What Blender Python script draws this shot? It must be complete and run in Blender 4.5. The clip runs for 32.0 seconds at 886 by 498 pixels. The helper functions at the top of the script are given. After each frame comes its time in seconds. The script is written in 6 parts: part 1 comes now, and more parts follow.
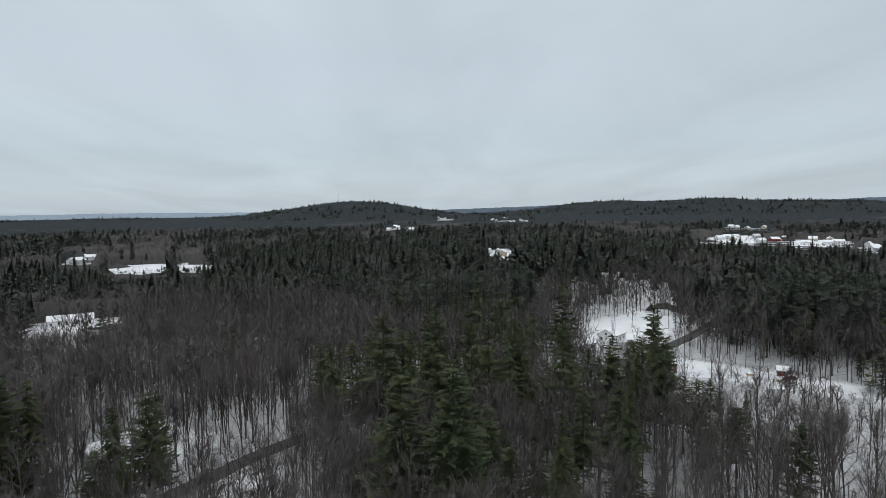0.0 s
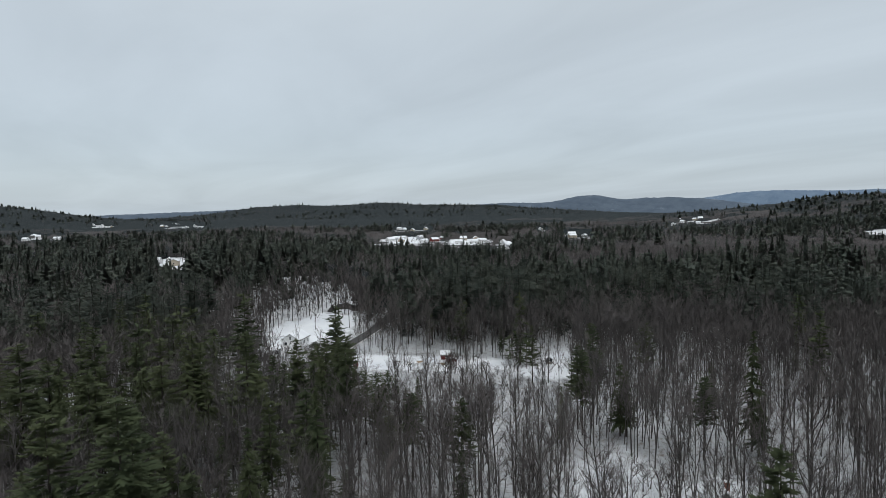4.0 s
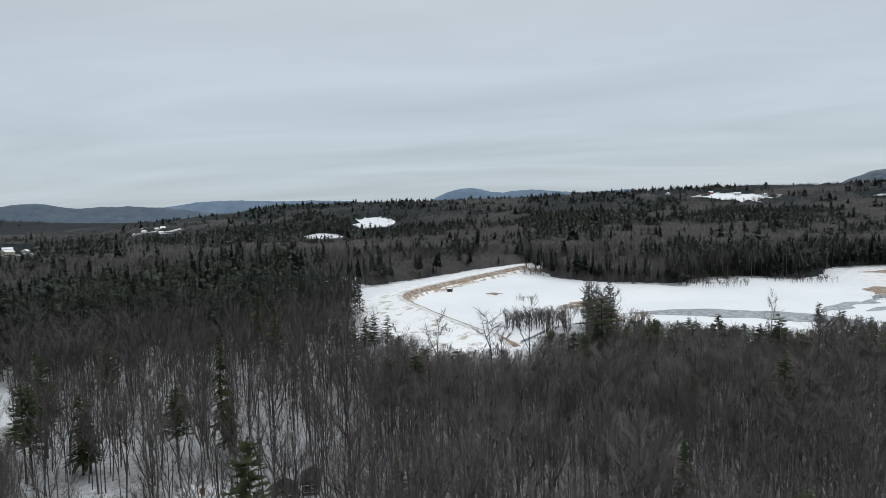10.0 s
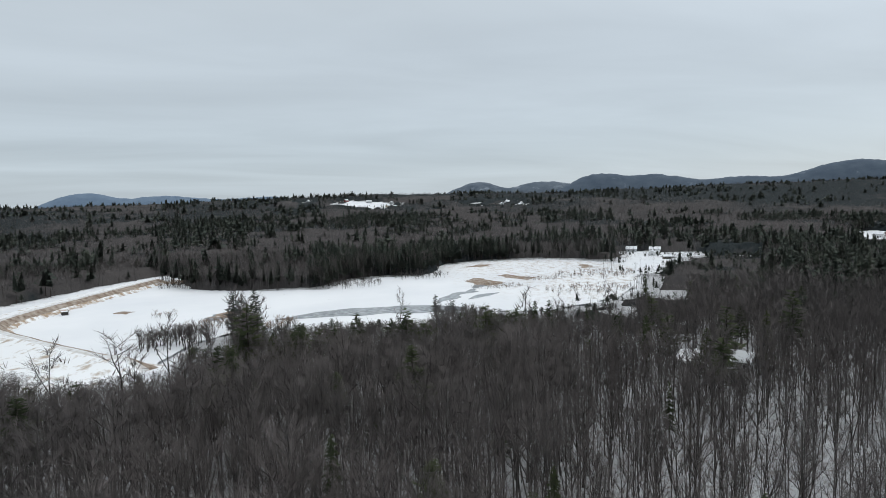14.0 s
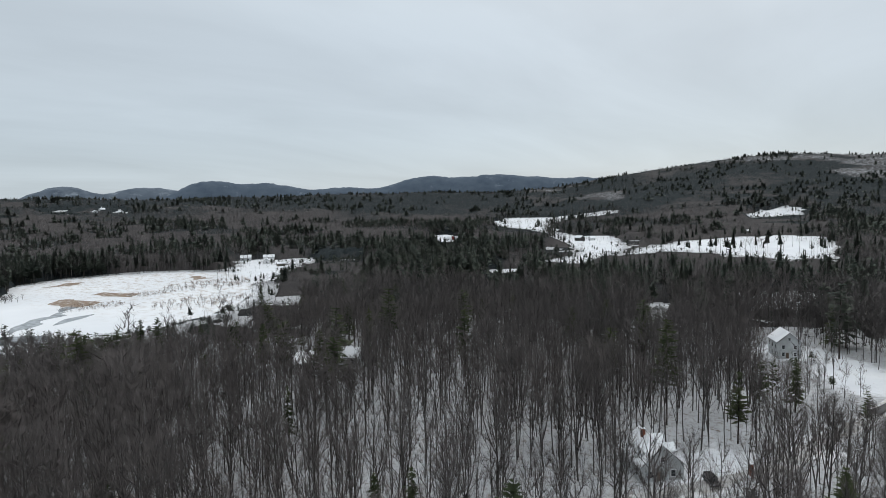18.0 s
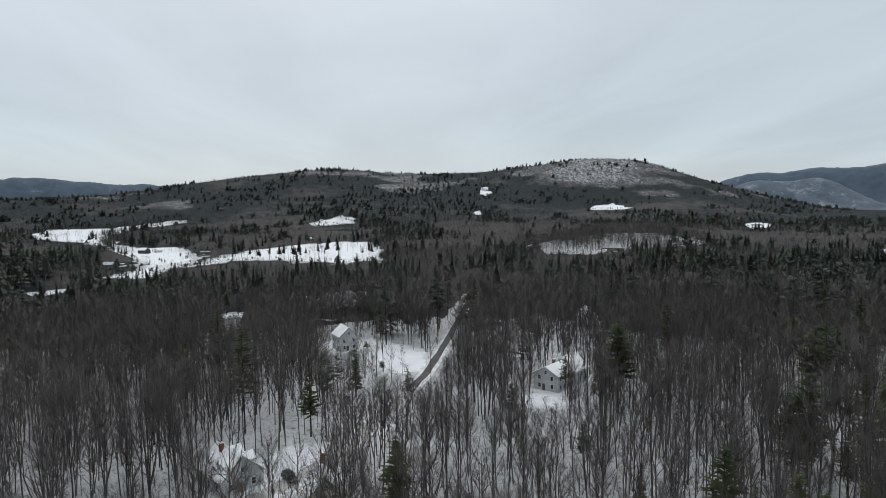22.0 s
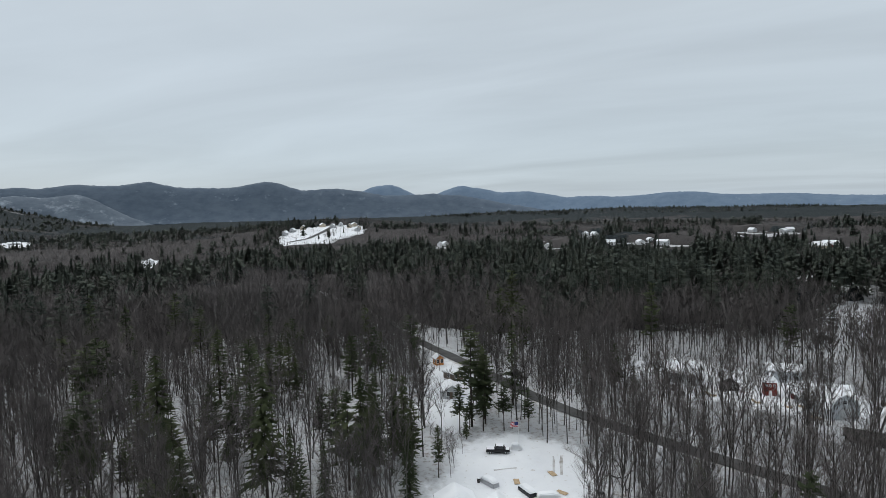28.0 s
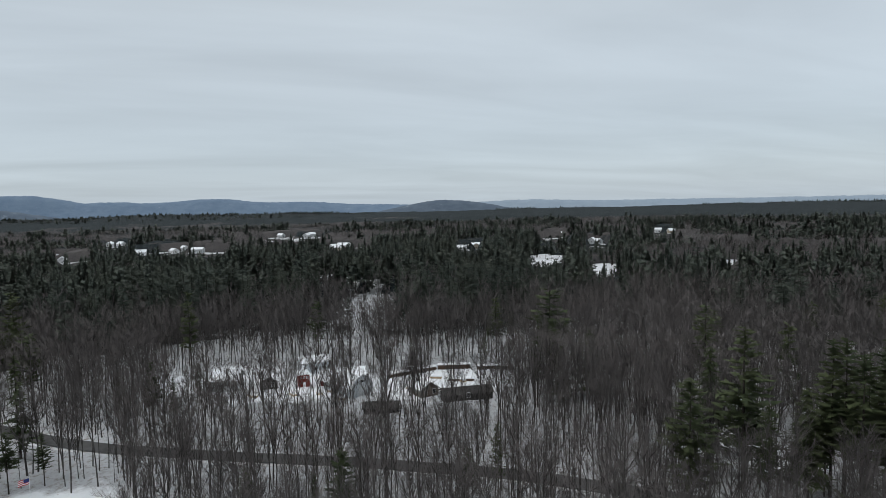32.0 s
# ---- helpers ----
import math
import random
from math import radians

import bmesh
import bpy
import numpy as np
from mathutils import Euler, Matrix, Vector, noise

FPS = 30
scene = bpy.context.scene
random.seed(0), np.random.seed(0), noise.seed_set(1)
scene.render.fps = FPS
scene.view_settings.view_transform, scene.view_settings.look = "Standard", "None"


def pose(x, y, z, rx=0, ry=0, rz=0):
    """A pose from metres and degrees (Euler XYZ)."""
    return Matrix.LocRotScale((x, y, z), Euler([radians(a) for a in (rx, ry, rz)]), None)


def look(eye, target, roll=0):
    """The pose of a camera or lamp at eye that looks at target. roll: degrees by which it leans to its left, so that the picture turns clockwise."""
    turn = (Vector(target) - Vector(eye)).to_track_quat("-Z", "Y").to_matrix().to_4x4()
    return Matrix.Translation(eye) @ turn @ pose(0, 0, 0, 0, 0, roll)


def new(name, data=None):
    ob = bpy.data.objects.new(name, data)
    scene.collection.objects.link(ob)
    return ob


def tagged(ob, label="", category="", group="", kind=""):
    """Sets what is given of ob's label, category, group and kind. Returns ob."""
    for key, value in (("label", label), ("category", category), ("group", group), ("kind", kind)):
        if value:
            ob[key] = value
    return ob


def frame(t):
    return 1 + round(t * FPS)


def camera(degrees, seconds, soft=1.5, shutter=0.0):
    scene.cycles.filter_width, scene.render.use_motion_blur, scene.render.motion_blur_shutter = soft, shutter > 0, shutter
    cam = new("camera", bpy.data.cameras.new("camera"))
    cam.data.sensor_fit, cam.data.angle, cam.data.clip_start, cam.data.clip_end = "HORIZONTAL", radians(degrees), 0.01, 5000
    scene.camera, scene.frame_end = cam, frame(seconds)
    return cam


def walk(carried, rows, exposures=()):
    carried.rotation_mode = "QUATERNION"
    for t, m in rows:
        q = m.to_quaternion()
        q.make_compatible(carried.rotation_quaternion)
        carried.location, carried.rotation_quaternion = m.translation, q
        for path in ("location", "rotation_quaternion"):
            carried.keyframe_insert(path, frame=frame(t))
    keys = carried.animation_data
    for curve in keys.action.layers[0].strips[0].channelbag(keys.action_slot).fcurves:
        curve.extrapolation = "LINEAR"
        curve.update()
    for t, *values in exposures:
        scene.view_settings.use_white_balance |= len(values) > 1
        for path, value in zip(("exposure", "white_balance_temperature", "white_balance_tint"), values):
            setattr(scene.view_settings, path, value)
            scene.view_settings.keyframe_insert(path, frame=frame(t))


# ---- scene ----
# The camera hovers about 58 m over the wood and turns once round, clockwise.
cam = camera(71.99, 32.0, soft=0.8)
EYE = 58.0
# seconds, x, y, azimuth (clockwise from +y), pitch, lean to the right
ROWS = [
    (0, -2.63, 0.21, 0.00, -3.67, 0.78),
    (0.5, -2.62, 0.36, 3.57, -3.68, 0.80),
    (1, -2.60, 0.50, 7.14, -3.70, 0.83),
    (1.5, -2.57, 0.62, 10.74, -3.72, 0.86),
    (2, -2.53, 0.74, 14.32, -3.72, 0.89),
    (2.5, -2.49, 0.84, 17.93, -3.71, 0.93),
    (4.5, -2.23, 1.11, 33.29, -3.70, 1.06),
    (5, -2.15, 1.15, 37.19, -3.70, 1.10),
    (5.5, -2.07, 1.18, 41.00, -3.70, 1.13),
    (6, -1.98, 1.20, 44.93, -3.70, 1.15),
    (6.5, -1.89, 1.21, 48.83, -3.70, 1.17),
    (7, -1.79, 1.20, 52.79, -3.72, 1.19),
    (7.5, -1.69, 1.19, 56.78, -3.73, 1.23),
    (8, -1.59, 1.18, 60.77, -3.74, 1.28),
    (8.5, -1.48, 1.15, 64.80, -3.76, 1.32),
    (9, -1.38, 1.11, 68.85, -3.79, 1.33),
    (9.5, -1.27, 1.07, 72.85, -3.81, 1.33),
    (10, -1.16, 1.02, 76.85, -3.83, 1.32),
    (10.5, -1.05, 0.97, 80.87, -3.85, 1.32),
    (11, -0.94, 0.90, 84.89, -3.87, 1.33),
    (11.5, -0.84, 0.83, 88.91, -3.87, 1.34),
    (12, -0.73, 0.76, 92.95, -3.87, 1.36),
    (12.5, -0.63, 0.68, 96.97, -3.90, 1.37),
    (13, -0.53, 0.59, 101.04, -3.92, 1.39),
    (13.5, -0.43, 0.50, 105.21, -3.94, 1.41),
    (14, -0.34, 0.41, 109.42, -3.95, 1.44),
    (14.5, -0.24, 0.31, 113.67, -3.96, 1.46),
    (16.5, 0.07, -0.11, 130.90, -3.92, 1.36),
    (17, 0.13, -0.22, 135.38, -3.93, 1.31),
    (17.5, 0.19, -0.33, 139.91, -3.95, 1.26),
    (18, 0.24, -0.45, 144.58, -3.98, 1.21),
    (18.5, 0.28, -0.56, 149.31, -4.01, 1.18),
    (19, 0.32, -0.67, 153.82, -4.04, 1.13),
    (19.5, 0.34, -0.79, 158.67, -4.05, 1.07),
    (20, 0.36, -0.90, 163.43, -4.03, 1.00),
    (20.5, 0.36, -1.02, 168.19, -4.00, 0.92),
    (21, 0.35, -1.13, 173.08, -3.94, 0.89),
    (21.5, 0.34, -1.24, 178.21, -3.88, 0.90),
    (22, 0.31, -1.35, 183.38, -3.82, 0.94),
    (22.5, 0.27, -1.45, 188.61, -3.74, 0.99),
    (23, 0.22, -1.56, 193.76, -3.66, 1.02),
    (23.5, 0.15, -1.66, 198.94, -3.62, 1.06),
    (24, 0.08, -1.76, 204.11, -3.62, 1.11),
    (24.5, -0.02, -1.85, 209.32, -3.63, 1.17),
    (25, -0.12, -1.94, 214.49, -3.63, 1.22),
    (25.5, -0.24, -2.02, 219.74, -3.61, 1.27),
    (27.5, -0.89, -2.30, 240.49, -3.67, 1.50),
    (28, -1.09, -2.36, 245.71, -3.71, 1.51),
    (28.5, -1.31, -2.41, 250.89, -3.76, 1.51),
    (29, -1.55, -2.45, 256.10, -3.83, 1.51),
    (29.5, -1.81, -2.48, 261.30, -3.88, 1.50),
    (30, -2.09, -2.51, 266.49, -3.91, 1.47),
    (30.5, -2.39, -2.53, 271.68, -3.95, 1.44),
    (31, -2.71, -2.53, 276.88, -4.01, 1.40),
    (31.5, -3.05, -2.53, 282.13, -4.05, 1.37),
    (32, -3.41, -2.52, 287.51, -4.10, 1.35),
]


def aim(x, y, az, pitch, lean):
    a, p = radians(az), radians(pitch)
    ahead = Vector((math.sin(a) * math.cos(p), math.cos(a) * math.cos(p), math.sin(p)))
    eye = Vector((x, y, EYE))
    return look(eye, eye + ahead * 100, -lean)


walk(cam, [(t, aim(*r)) for t, *r in ROWS])

# ---- sky and sun: a high, even overcast with faint bands ----
world = bpy.data.worlds.new("overcast")
scene.world = world
world.use_nodes = True
wn, wl = world.node_tree.nodes, world.node_tree.links
wn.clear()


def wnode(kind, **props):
    n = wn.new(kind)
    for k, v in props.items():
        n.inputs[k].default_value = v
    return n


w_out = wn.new("ShaderNodeOutputWorld")
w_bg = wn.new("ShaderNodeBackground")
w_bg.inputs["Strength"].default_value = 1.0
w_sky = wn.new("ShaderNodeTexSky")
w_sky.sky_type = "NISHITA"
w_sky.sun_disc = False
w_sky.sun_elevation = radians(38)
w_sky.sun_rotation = radians(170)
w_tc = wn.new("ShaderNodeTexCoord")
w_sep = wn.new("ShaderNodeSeparateXYZ")
wl.new(w_tc.outputs["Generated"], w_sep.inputs[0])
# brightness of the cloud deck by height over the horizon
w_ramp = wn.new("ShaderNodeValToRGB")
cr = w_ramp.color_ramp
cr.interpolation = "EASE"
stops = ((0.0, (0.437, 0.505, 0.567)), (0.06, (0.471, 0.540, 0.597)), (0.22, (0.512, 0.575, 0.627)), (0.47, (0.611, 0.670, 0.706)), (1.0, (1.241, 1.290, 1.313)))
cr.elements[0].position, cr.elements[0].color = stops[0][0], (*stops[0][1], 1)
cr.elements[1].position, cr.elements[1].color = stops[-1][0], (*stops[-1][1], 1)
for pos, col in stops[1:-1]:
    cr.elements.new(pos).color = (*col, 1)
wl.new(w_sep.outputs["Z"], w_ramp.inputs[0])
# the deck as a plane overhead: direction over its height gives the bands their perspective
w_add = wn.new("ShaderNodeMath")
w_add.operation = "ADD"
w_add.inputs[1].default_value = 0.09
wl.new(w_sep.outputs["Z"], w_add.inputs[0])
w_div = wn.new("ShaderNodeVectorMath")
w_div.operation = "DIVIDE"
w_comb = wn.new("ShaderNodeCombineXYZ")
for k in range(3):
    wl.new(w_add.outputs[0], w_comb.inputs[k])
wl.new(w_tc.outputs["Generated"], w_div.inputs[0])
wl.new(w_comb.outputs[0], w_div.inputs[1])
w_map = wn.new("ShaderNodeMapping")
w_map.inputs["Scale"].default_value = (0.55, 0.22, 0.0)
w_map.inputs["Rotation"].default_value = (0, 0, radians(25))
wl.new(w_div.outputs[0], w_map.inputs[0])
w_noise = wnode("ShaderNodeTexNoise", Scale=1.6, Detail=6.0, Roughness=0.52, Distortion=0.5)
wl.new(w_map.outputs[0], w_noise.inputs["Vector"])
w_rng = wn.new("ShaderNodeMapRange")
w_rng.inputs["From Min"].default_value, w_rng.inputs["From Max"].default_value = 0.3, 0.7
w_rng.inputs["To Min"].default_value, w_rng.inputs["To Max"].default_value = 0.9, 1.08
wl.new(w_noise.outputs["Fac"], w_rng.inputs[0])
w_mul = wn.new("ShaderNodeMix")
w_mul.data_type, w_mul.blend_type = "RGBA", "MULTIPLY"
w_mul.inputs[0].default_value = 1.0
wl.new(w_ramp.outputs[0], w_mul.inputs[6])
wl.new(w_rng.outputs[0], w_mul.inputs[7])
# a little of the blue sky above shines through
w_skys = wn.new("ShaderNodeVectorMath")
w_skys.operation = "SCALE"
w_skys.inputs["Scale"].default_value = 0.012
wl.new(w_sky.outputs[0], w_skys.inputs[0])
w_sum = wn.new("ShaderNodeVectorMath")
w_sum.operation = "ADD"
wl.new(w_mul.outputs[2], w_sum.inputs[0])
wl.new(w_skys.outputs[0], w_sum.inputs[1])
wl.new(w_sum.outputs[0], w_bg.inputs["Color"])
wl.new(w_bg.outputs[0], w_out.inputs["Surface"])

sun = new("sun", bpy.data.lights.new("sun", "SUN"))
sun.data.energy, sun.data.angle, sun.data.color = 0.6, radians(40), (1.0, 0.97, 0.93)
sun.matrix_world = look((0, 0, 0), (0.15, 0.75, -0.7))
scene.view_settings.exposure = 0.0

# ---- lie of the land ----
TAU = 2 * math.pi
# hills: azimuth, distance, height, spread in degrees, spread in metres
HILLS = (
    (351, 3500, 98, 6.0, 520), (15, 3900, 58, 7.0, 500), (29, 4000, 80, 9.0, 520), (62, 2300, 38, 9.0, 420),
    (82, 2100, 62, 14.0, 430), (112, 2150, 84, 17.0, 480), (141, 2600, 84, 12.0, 480), (173, 2700, 210, 13.0, 560),
    (199.4, 2900, 232, 7.9, 480), (186, 2900, 30, 6, 480), (235, 1480, 30, 6.5, 230), (262, 3200, 30, 14.0, 600), (300, 4300, 12, 22.0, 500), (331, 4400, 14, 10.0, 500),
    # low rises nearer by, their thin woods facing the clearing under the camera
    (201, 960, 15, 5.5, 90), (15, 440, 13, 7.5, 62), (174, 395, 6, 5.0, 40), (276, 440, 12, 6.0, 60), (62, 470, 8, 5.0, 60),
)


def lattice(x, y, size, seed):
    """Smooth value noise, -1 to 1."""
    u, v = x / size, y / size
    i, j = np.floor(u), np.floor(v)
    fu, fv = u - i, v - j
    fu, fv = fu * fu * (3 - 2 * fu), fv * fv * (3 - 2 * fv)

    def h(a, b):
        s = np.sin(a * 127.1 + b * 311.7 + seed * 74.7) * 43758.5453
        return 2 * (s - np.floor(s)) - 1
    return (h(i, j) * (1 - fu) + h(i + 1, j) * fu) * (1 - fv) + (h(i, j + 1) * (1 - fu) + h(i + 1, j + 1) * fu) * fv


def land(x, y):
    """Height of the ground."""
    x, y = np.asarray(x, float), np.asarray(y, float)
    d = np.hypot(x, y)
    az = np.degrees(np.arctan2(x, y)) % 360
    z = np.zeros_like(d)
    for a, r, h, wa, wr in HILLS:
        da = (az - a + 180) % 360 - 180
        z = z + h * np.exp(-0.5 * (da / wa) ** 2 - 0.5 * ((d - r) / wr) ** 2)
    far = np.clip((d - 650) / 900, 0, 1)
    z = z + far * (5 * lattice(x, y, 420, 1) + 3 * lattice(x, y, 170, 2)) + far * np.clip(z / 60, 0, 1) * 9 * lattice(x, y, 260, 3)
    return z


def spot(az, d):
    return d * math.sin(radians(az)), d * math.cos(radians(az))

# ---- materials ----
def material(name, base=(0.5, 0.5, 0.5), rough=0.8, metal=0.0):
    m = bpy.data.materials.new(name)
    m.use_nodes = True
    b = m.node_tree.nodes["Principled BSDF"]
    b.inputs["Base Color"].default_value = (*base, 1)
    b.inputs["Roughness"].default_value = rough
    b.inputs["Metallic"].default_value = metal
    b.inputs["Specular IOR Level"].default_value = 0.25
    return m


def mix_nodes(m, fac, a, b):
    """A colour mixed from two colours or sockets by a socket or number."""
    n = m.node_tree.nodes.new("ShaderNodeMix")
    n.data_type = "RGBA"
    for slot, v in ((0, fac), (6, a), (7, b)):
        if isinstance(v, bpy.types.NodeSocket):
            m.node_tree.links.new(v, n.inputs[slot])
        elif isinstance(v, tuple):
            n.inputs[slot].default_value = (*v, 1)
        else:
            n.inputs[slot].default_value = v
    return n.outputs[2]


def noise_fac(m, scale, lo=0.35, hi=0.65, detail=4.0, stretch=(1, 1, 1), rough=0.55, local=False):
    """Noise in metres, spread between lo and hi to 0..1."""
    nt = m.node_tree
    tc = nt.nodes.new("ShaderNodeTexCoord") if local else nt.nodes.new("ShaderNodeNewGeometry")
    mp = nt.nodes.new("ShaderNodeMapping")
    mp.inputs["Scale"].default_value = stretch
    nt.links.new(tc.outputs["Object" if local else "Position"], mp.inputs[0])
    n = nt.nodes.new("ShaderNodeTexNoise")
    n.inputs["Scale"].default_value, n.inputs["Detail"].default_value, n.inputs["Roughness"].default_value = scale, detail, rough
    nt.links.new(mp.outputs[0], n.inputs["Vector"])
    r = nt.nodes.new("ShaderNodeMapRange")
    r.inputs["From Min"].default_value, r.inputs["From Max"].default_value = lo, hi
    nt.links.new(n.outputs["Fac"], r.inputs[0])
    return r.outputs[0]


def paint(m, colour):
    m.node_tree.links.new(colour, m.node_tree.nodes["Principled BSDF"].inputs["Base Color"])
    return m


def relief(m, height, strength=0.3, distance=0.05):
    b = m.node_tree.nodes.new("ShaderNodeBump")
    b.inputs["Strength"].default_value, b.inputs["Distance"].default_value = strength, distance
    m.node_tree.links.new(height, b.inputs["Height"])
    m.node_tree.links.new(b.outputs[0], m.node_tree.nodes["Principled BSDF"].inputs["Normal"])
    return m


def grainy(name, dark, light, scale, rough=0.85, lo=0.3, hi=0.7, stretch=(1, 1, 1), bump=0.0, second=None, scale2=0.05, local=False, metal=0.0):
    """A two-scale mottled surface."""
    m = material(name, light, rough, metal)
    f = noise_fac(m, scale, lo, hi, stretch=stretch, local=local)
    c = mix_nodes(m, f, dark, light)
    if second:
        c = mix_nodes(m, noise_fac(m, scale2, 0.4, 0.65, local=local), c, second)
    paint(m, c)
    if bump:
        relief(m, f, bump)
    return m


# open snow: soft drifts, and bare straw and leaves where the wind has thinned it
M_SNOW = material("snow", (0.83, 0.85, 0.88), 0.65)
snow_c = mix_nodes(M_SNOW, noise_fac(M_SNOW, 0.06, 0.35, 0.7), (0.86, 0.875, 0.895), (0.76, 0.785, 0.82))
snow_c = mix_nodes(M_SNOW, noise_fac(M_SNOW, 0.9, 0.66, 0.78, detail=6), snow_c, (0.42, 0.38, 0.33))
paint(M_SNOW, snow_c)
relief(M_SNOW, noise_fac(M_SNOW, 0.35, 0.2, 0.8, detail=6), 0.5, 0.3)
# the ground: thin snow over leaf litter in the woods, its colour also greyed for the trees' shade; whole snow where it
# lies open
M_FLOOR = material("forest_floor", (0.7, 0.71, 0.73), 0.8)
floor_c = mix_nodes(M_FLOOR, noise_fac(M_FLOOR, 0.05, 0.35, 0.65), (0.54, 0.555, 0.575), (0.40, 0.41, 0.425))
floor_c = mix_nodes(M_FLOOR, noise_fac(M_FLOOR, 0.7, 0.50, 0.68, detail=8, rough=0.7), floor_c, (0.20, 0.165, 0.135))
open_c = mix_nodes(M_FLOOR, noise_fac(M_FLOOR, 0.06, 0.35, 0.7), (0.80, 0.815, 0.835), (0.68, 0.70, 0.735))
open_c = mix_nodes(M_FLOOR, noise_fac(M_FLOOR, 0.9, 0.63, 0.76, detail=6), open_c, (0.42, 0.38, 0.33))
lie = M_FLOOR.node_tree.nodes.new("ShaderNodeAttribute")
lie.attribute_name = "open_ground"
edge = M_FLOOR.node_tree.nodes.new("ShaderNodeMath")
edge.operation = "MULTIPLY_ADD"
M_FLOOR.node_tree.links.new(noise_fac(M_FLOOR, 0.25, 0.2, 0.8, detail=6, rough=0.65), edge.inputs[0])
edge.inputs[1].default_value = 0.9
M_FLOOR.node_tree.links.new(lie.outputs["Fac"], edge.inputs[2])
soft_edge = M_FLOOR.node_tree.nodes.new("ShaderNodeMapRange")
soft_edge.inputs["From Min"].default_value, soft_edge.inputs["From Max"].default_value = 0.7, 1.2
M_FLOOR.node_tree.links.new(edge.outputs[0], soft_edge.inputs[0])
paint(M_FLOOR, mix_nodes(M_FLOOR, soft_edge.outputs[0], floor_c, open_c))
relief(M_FLOOR, noise_fac(M_FLOOR, 0.8, 0.2, 0.8, detail=6), 0.6, 0.3)
# closed crowns seen from afar
M_CANOPY = material("far_canopy", (0.09, 0.08, 0.075), 0.95)
can_c = mix_nodes(M_CANOPY, noise_fac(M_CANOPY, 0.9, 0.3, 0.7, detail=6, rough=0.75, stretch=(1, 1, 0.3)), (0.038, 0.036, 0.037), (0.080, 0.075, 0.075))
can_c = mix_nodes(M_CANOPY, noise_fac(M_CANOPY, 0.05, 0.35, 0.7, detail=6, rough=0.65), can_c, (0.070, 0.065, 0.064))
can_c = mix_nodes(M_CANOPY, noise_fac(M_CANOPY, 0.011, 0.42, 0.66, detail=6, rough=0.65), can_c, (0.088, 0.081, 0.079))
can_c = mix_nodes(M_CANOPY, noise_fac(M_CANOPY, 0.045, 0.70, 0.82, detail=9, rough=0.78), can_c, (0.34, 0.35, 0.37))
def share_of(m, attribute, wander, lo, hi, scale):
    """A share kept on the mesh, its edge broken up by noise."""
    a = m.node_tree.nodes.new("ShaderNodeAttribute")
    a.attribute_name = attribute
    mad = m.node_tree.nodes.new("ShaderNodeMath")
    mad.operation = "MULTIPLY_ADD"
    m.node_tree.links.new(noise_fac(m, scale, 0.2, 0.8, detail=8, rough=0.7), mad.inputs[0])
    mad.inputs[1].default_value = wander
    m.node_tree.links.new(a.outputs["Fac"], mad.inputs[2])
    r = m.node_tree.nodes.new("ShaderNodeMapRange")
    r.inputs["From Min"].default_value, r.inputs["From Max"].default_value = lo, hi
    m.node_tree.links.new(mad.outputs[0], r.inputs[0])
    return r.outputs[0]


# one blue-dark tone paints both conifer crowns and the haze over far woods
green_haze_c = mix_nodes(M_CANOPY, noise_fac(M_CANOPY, 0.2, 0.3, 0.7, detail=6, rough=0.7), (0.014, 0.019, 0.021), (0.037, 0.044, 0.046))
can_c = mix_nodes(M_CANOPY, share_of(M_CANOPY, "evergreen_haze", 0.9, 0.72, 1.05, 0.035), can_c, green_haze_c)
fleck = M_CANOPY.node_tree.nodes.new("ShaderNodeMath")
fleck.operation = "MULTIPLY"
M_CANOPY.node_tree.links.new(share_of(M_CANOPY, "snowy", 0.8, 0.75, 1.35, 0.012), fleck.inputs[0])
M_CANOPY.node_tree.links.new(noise_fac(M_CANOPY, 0.10, 0.47, 0.60, detail=12, rough=0.9, stretch=(1, 0.5, 0.5)), fleck.inputs[1])
can_c = mix_nodes(M_CANOPY, fleck.outputs[0], can_c, (0.60, 0.62, 0.65))
paint(M_CANOPY, can_c)
relief(M_CANOPY, noise_fac(M_CANOPY, 0.35, 0.2, 0.8, detail=6, rough=0.7), 0.7, 1.5)
M_BARK = grainy("grey_bark", (0.036, 0.033, 0.032), (0.092, 0.084, 0.080), 2.5, 0.95, stretch=(1, 1, 0.25), second=(0.11, 0.105, 0.10), scale2=0.12)
M_TWIG = grainy("bare_twigs", (0.092, 0.085, 0.085), (0.154, 0.141, 0.140), 0.10, 0.95, second=(0.163, 0.145, 0.142), scale2=0.018)
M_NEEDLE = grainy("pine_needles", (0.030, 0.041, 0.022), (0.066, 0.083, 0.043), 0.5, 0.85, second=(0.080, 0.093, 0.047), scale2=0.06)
# conifers from 255 m outward: distance haze mixed into the needle colour as blue
M_NEEDLE_HAZED = grainy("hazed_needles", (0.036, 0.047, 0.041), (0.074, 0.088, 0.074), 0.5, 0.85, second=(0.086, 0.096, 0.077), scale2=0.06)
M_CBARK = grainy("conifer_bark", (0.03, 0.026, 0.023), (0.085, 0.072, 0.063), 2.0, 0.95, stretch=(1, 1, 0.2))
for veg in (M_FLOOR, M_CANOPY, M_BARK, M_TWIG, M_NEEDLE, M_NEEDLE_HAZED, M_CBARK):
    for n_ in veg.node_tree.nodes:
        if n_.type == "BSDF_PRINCIPLED":
            n_.inputs["Specular IOR Level"].default_value = 0.08
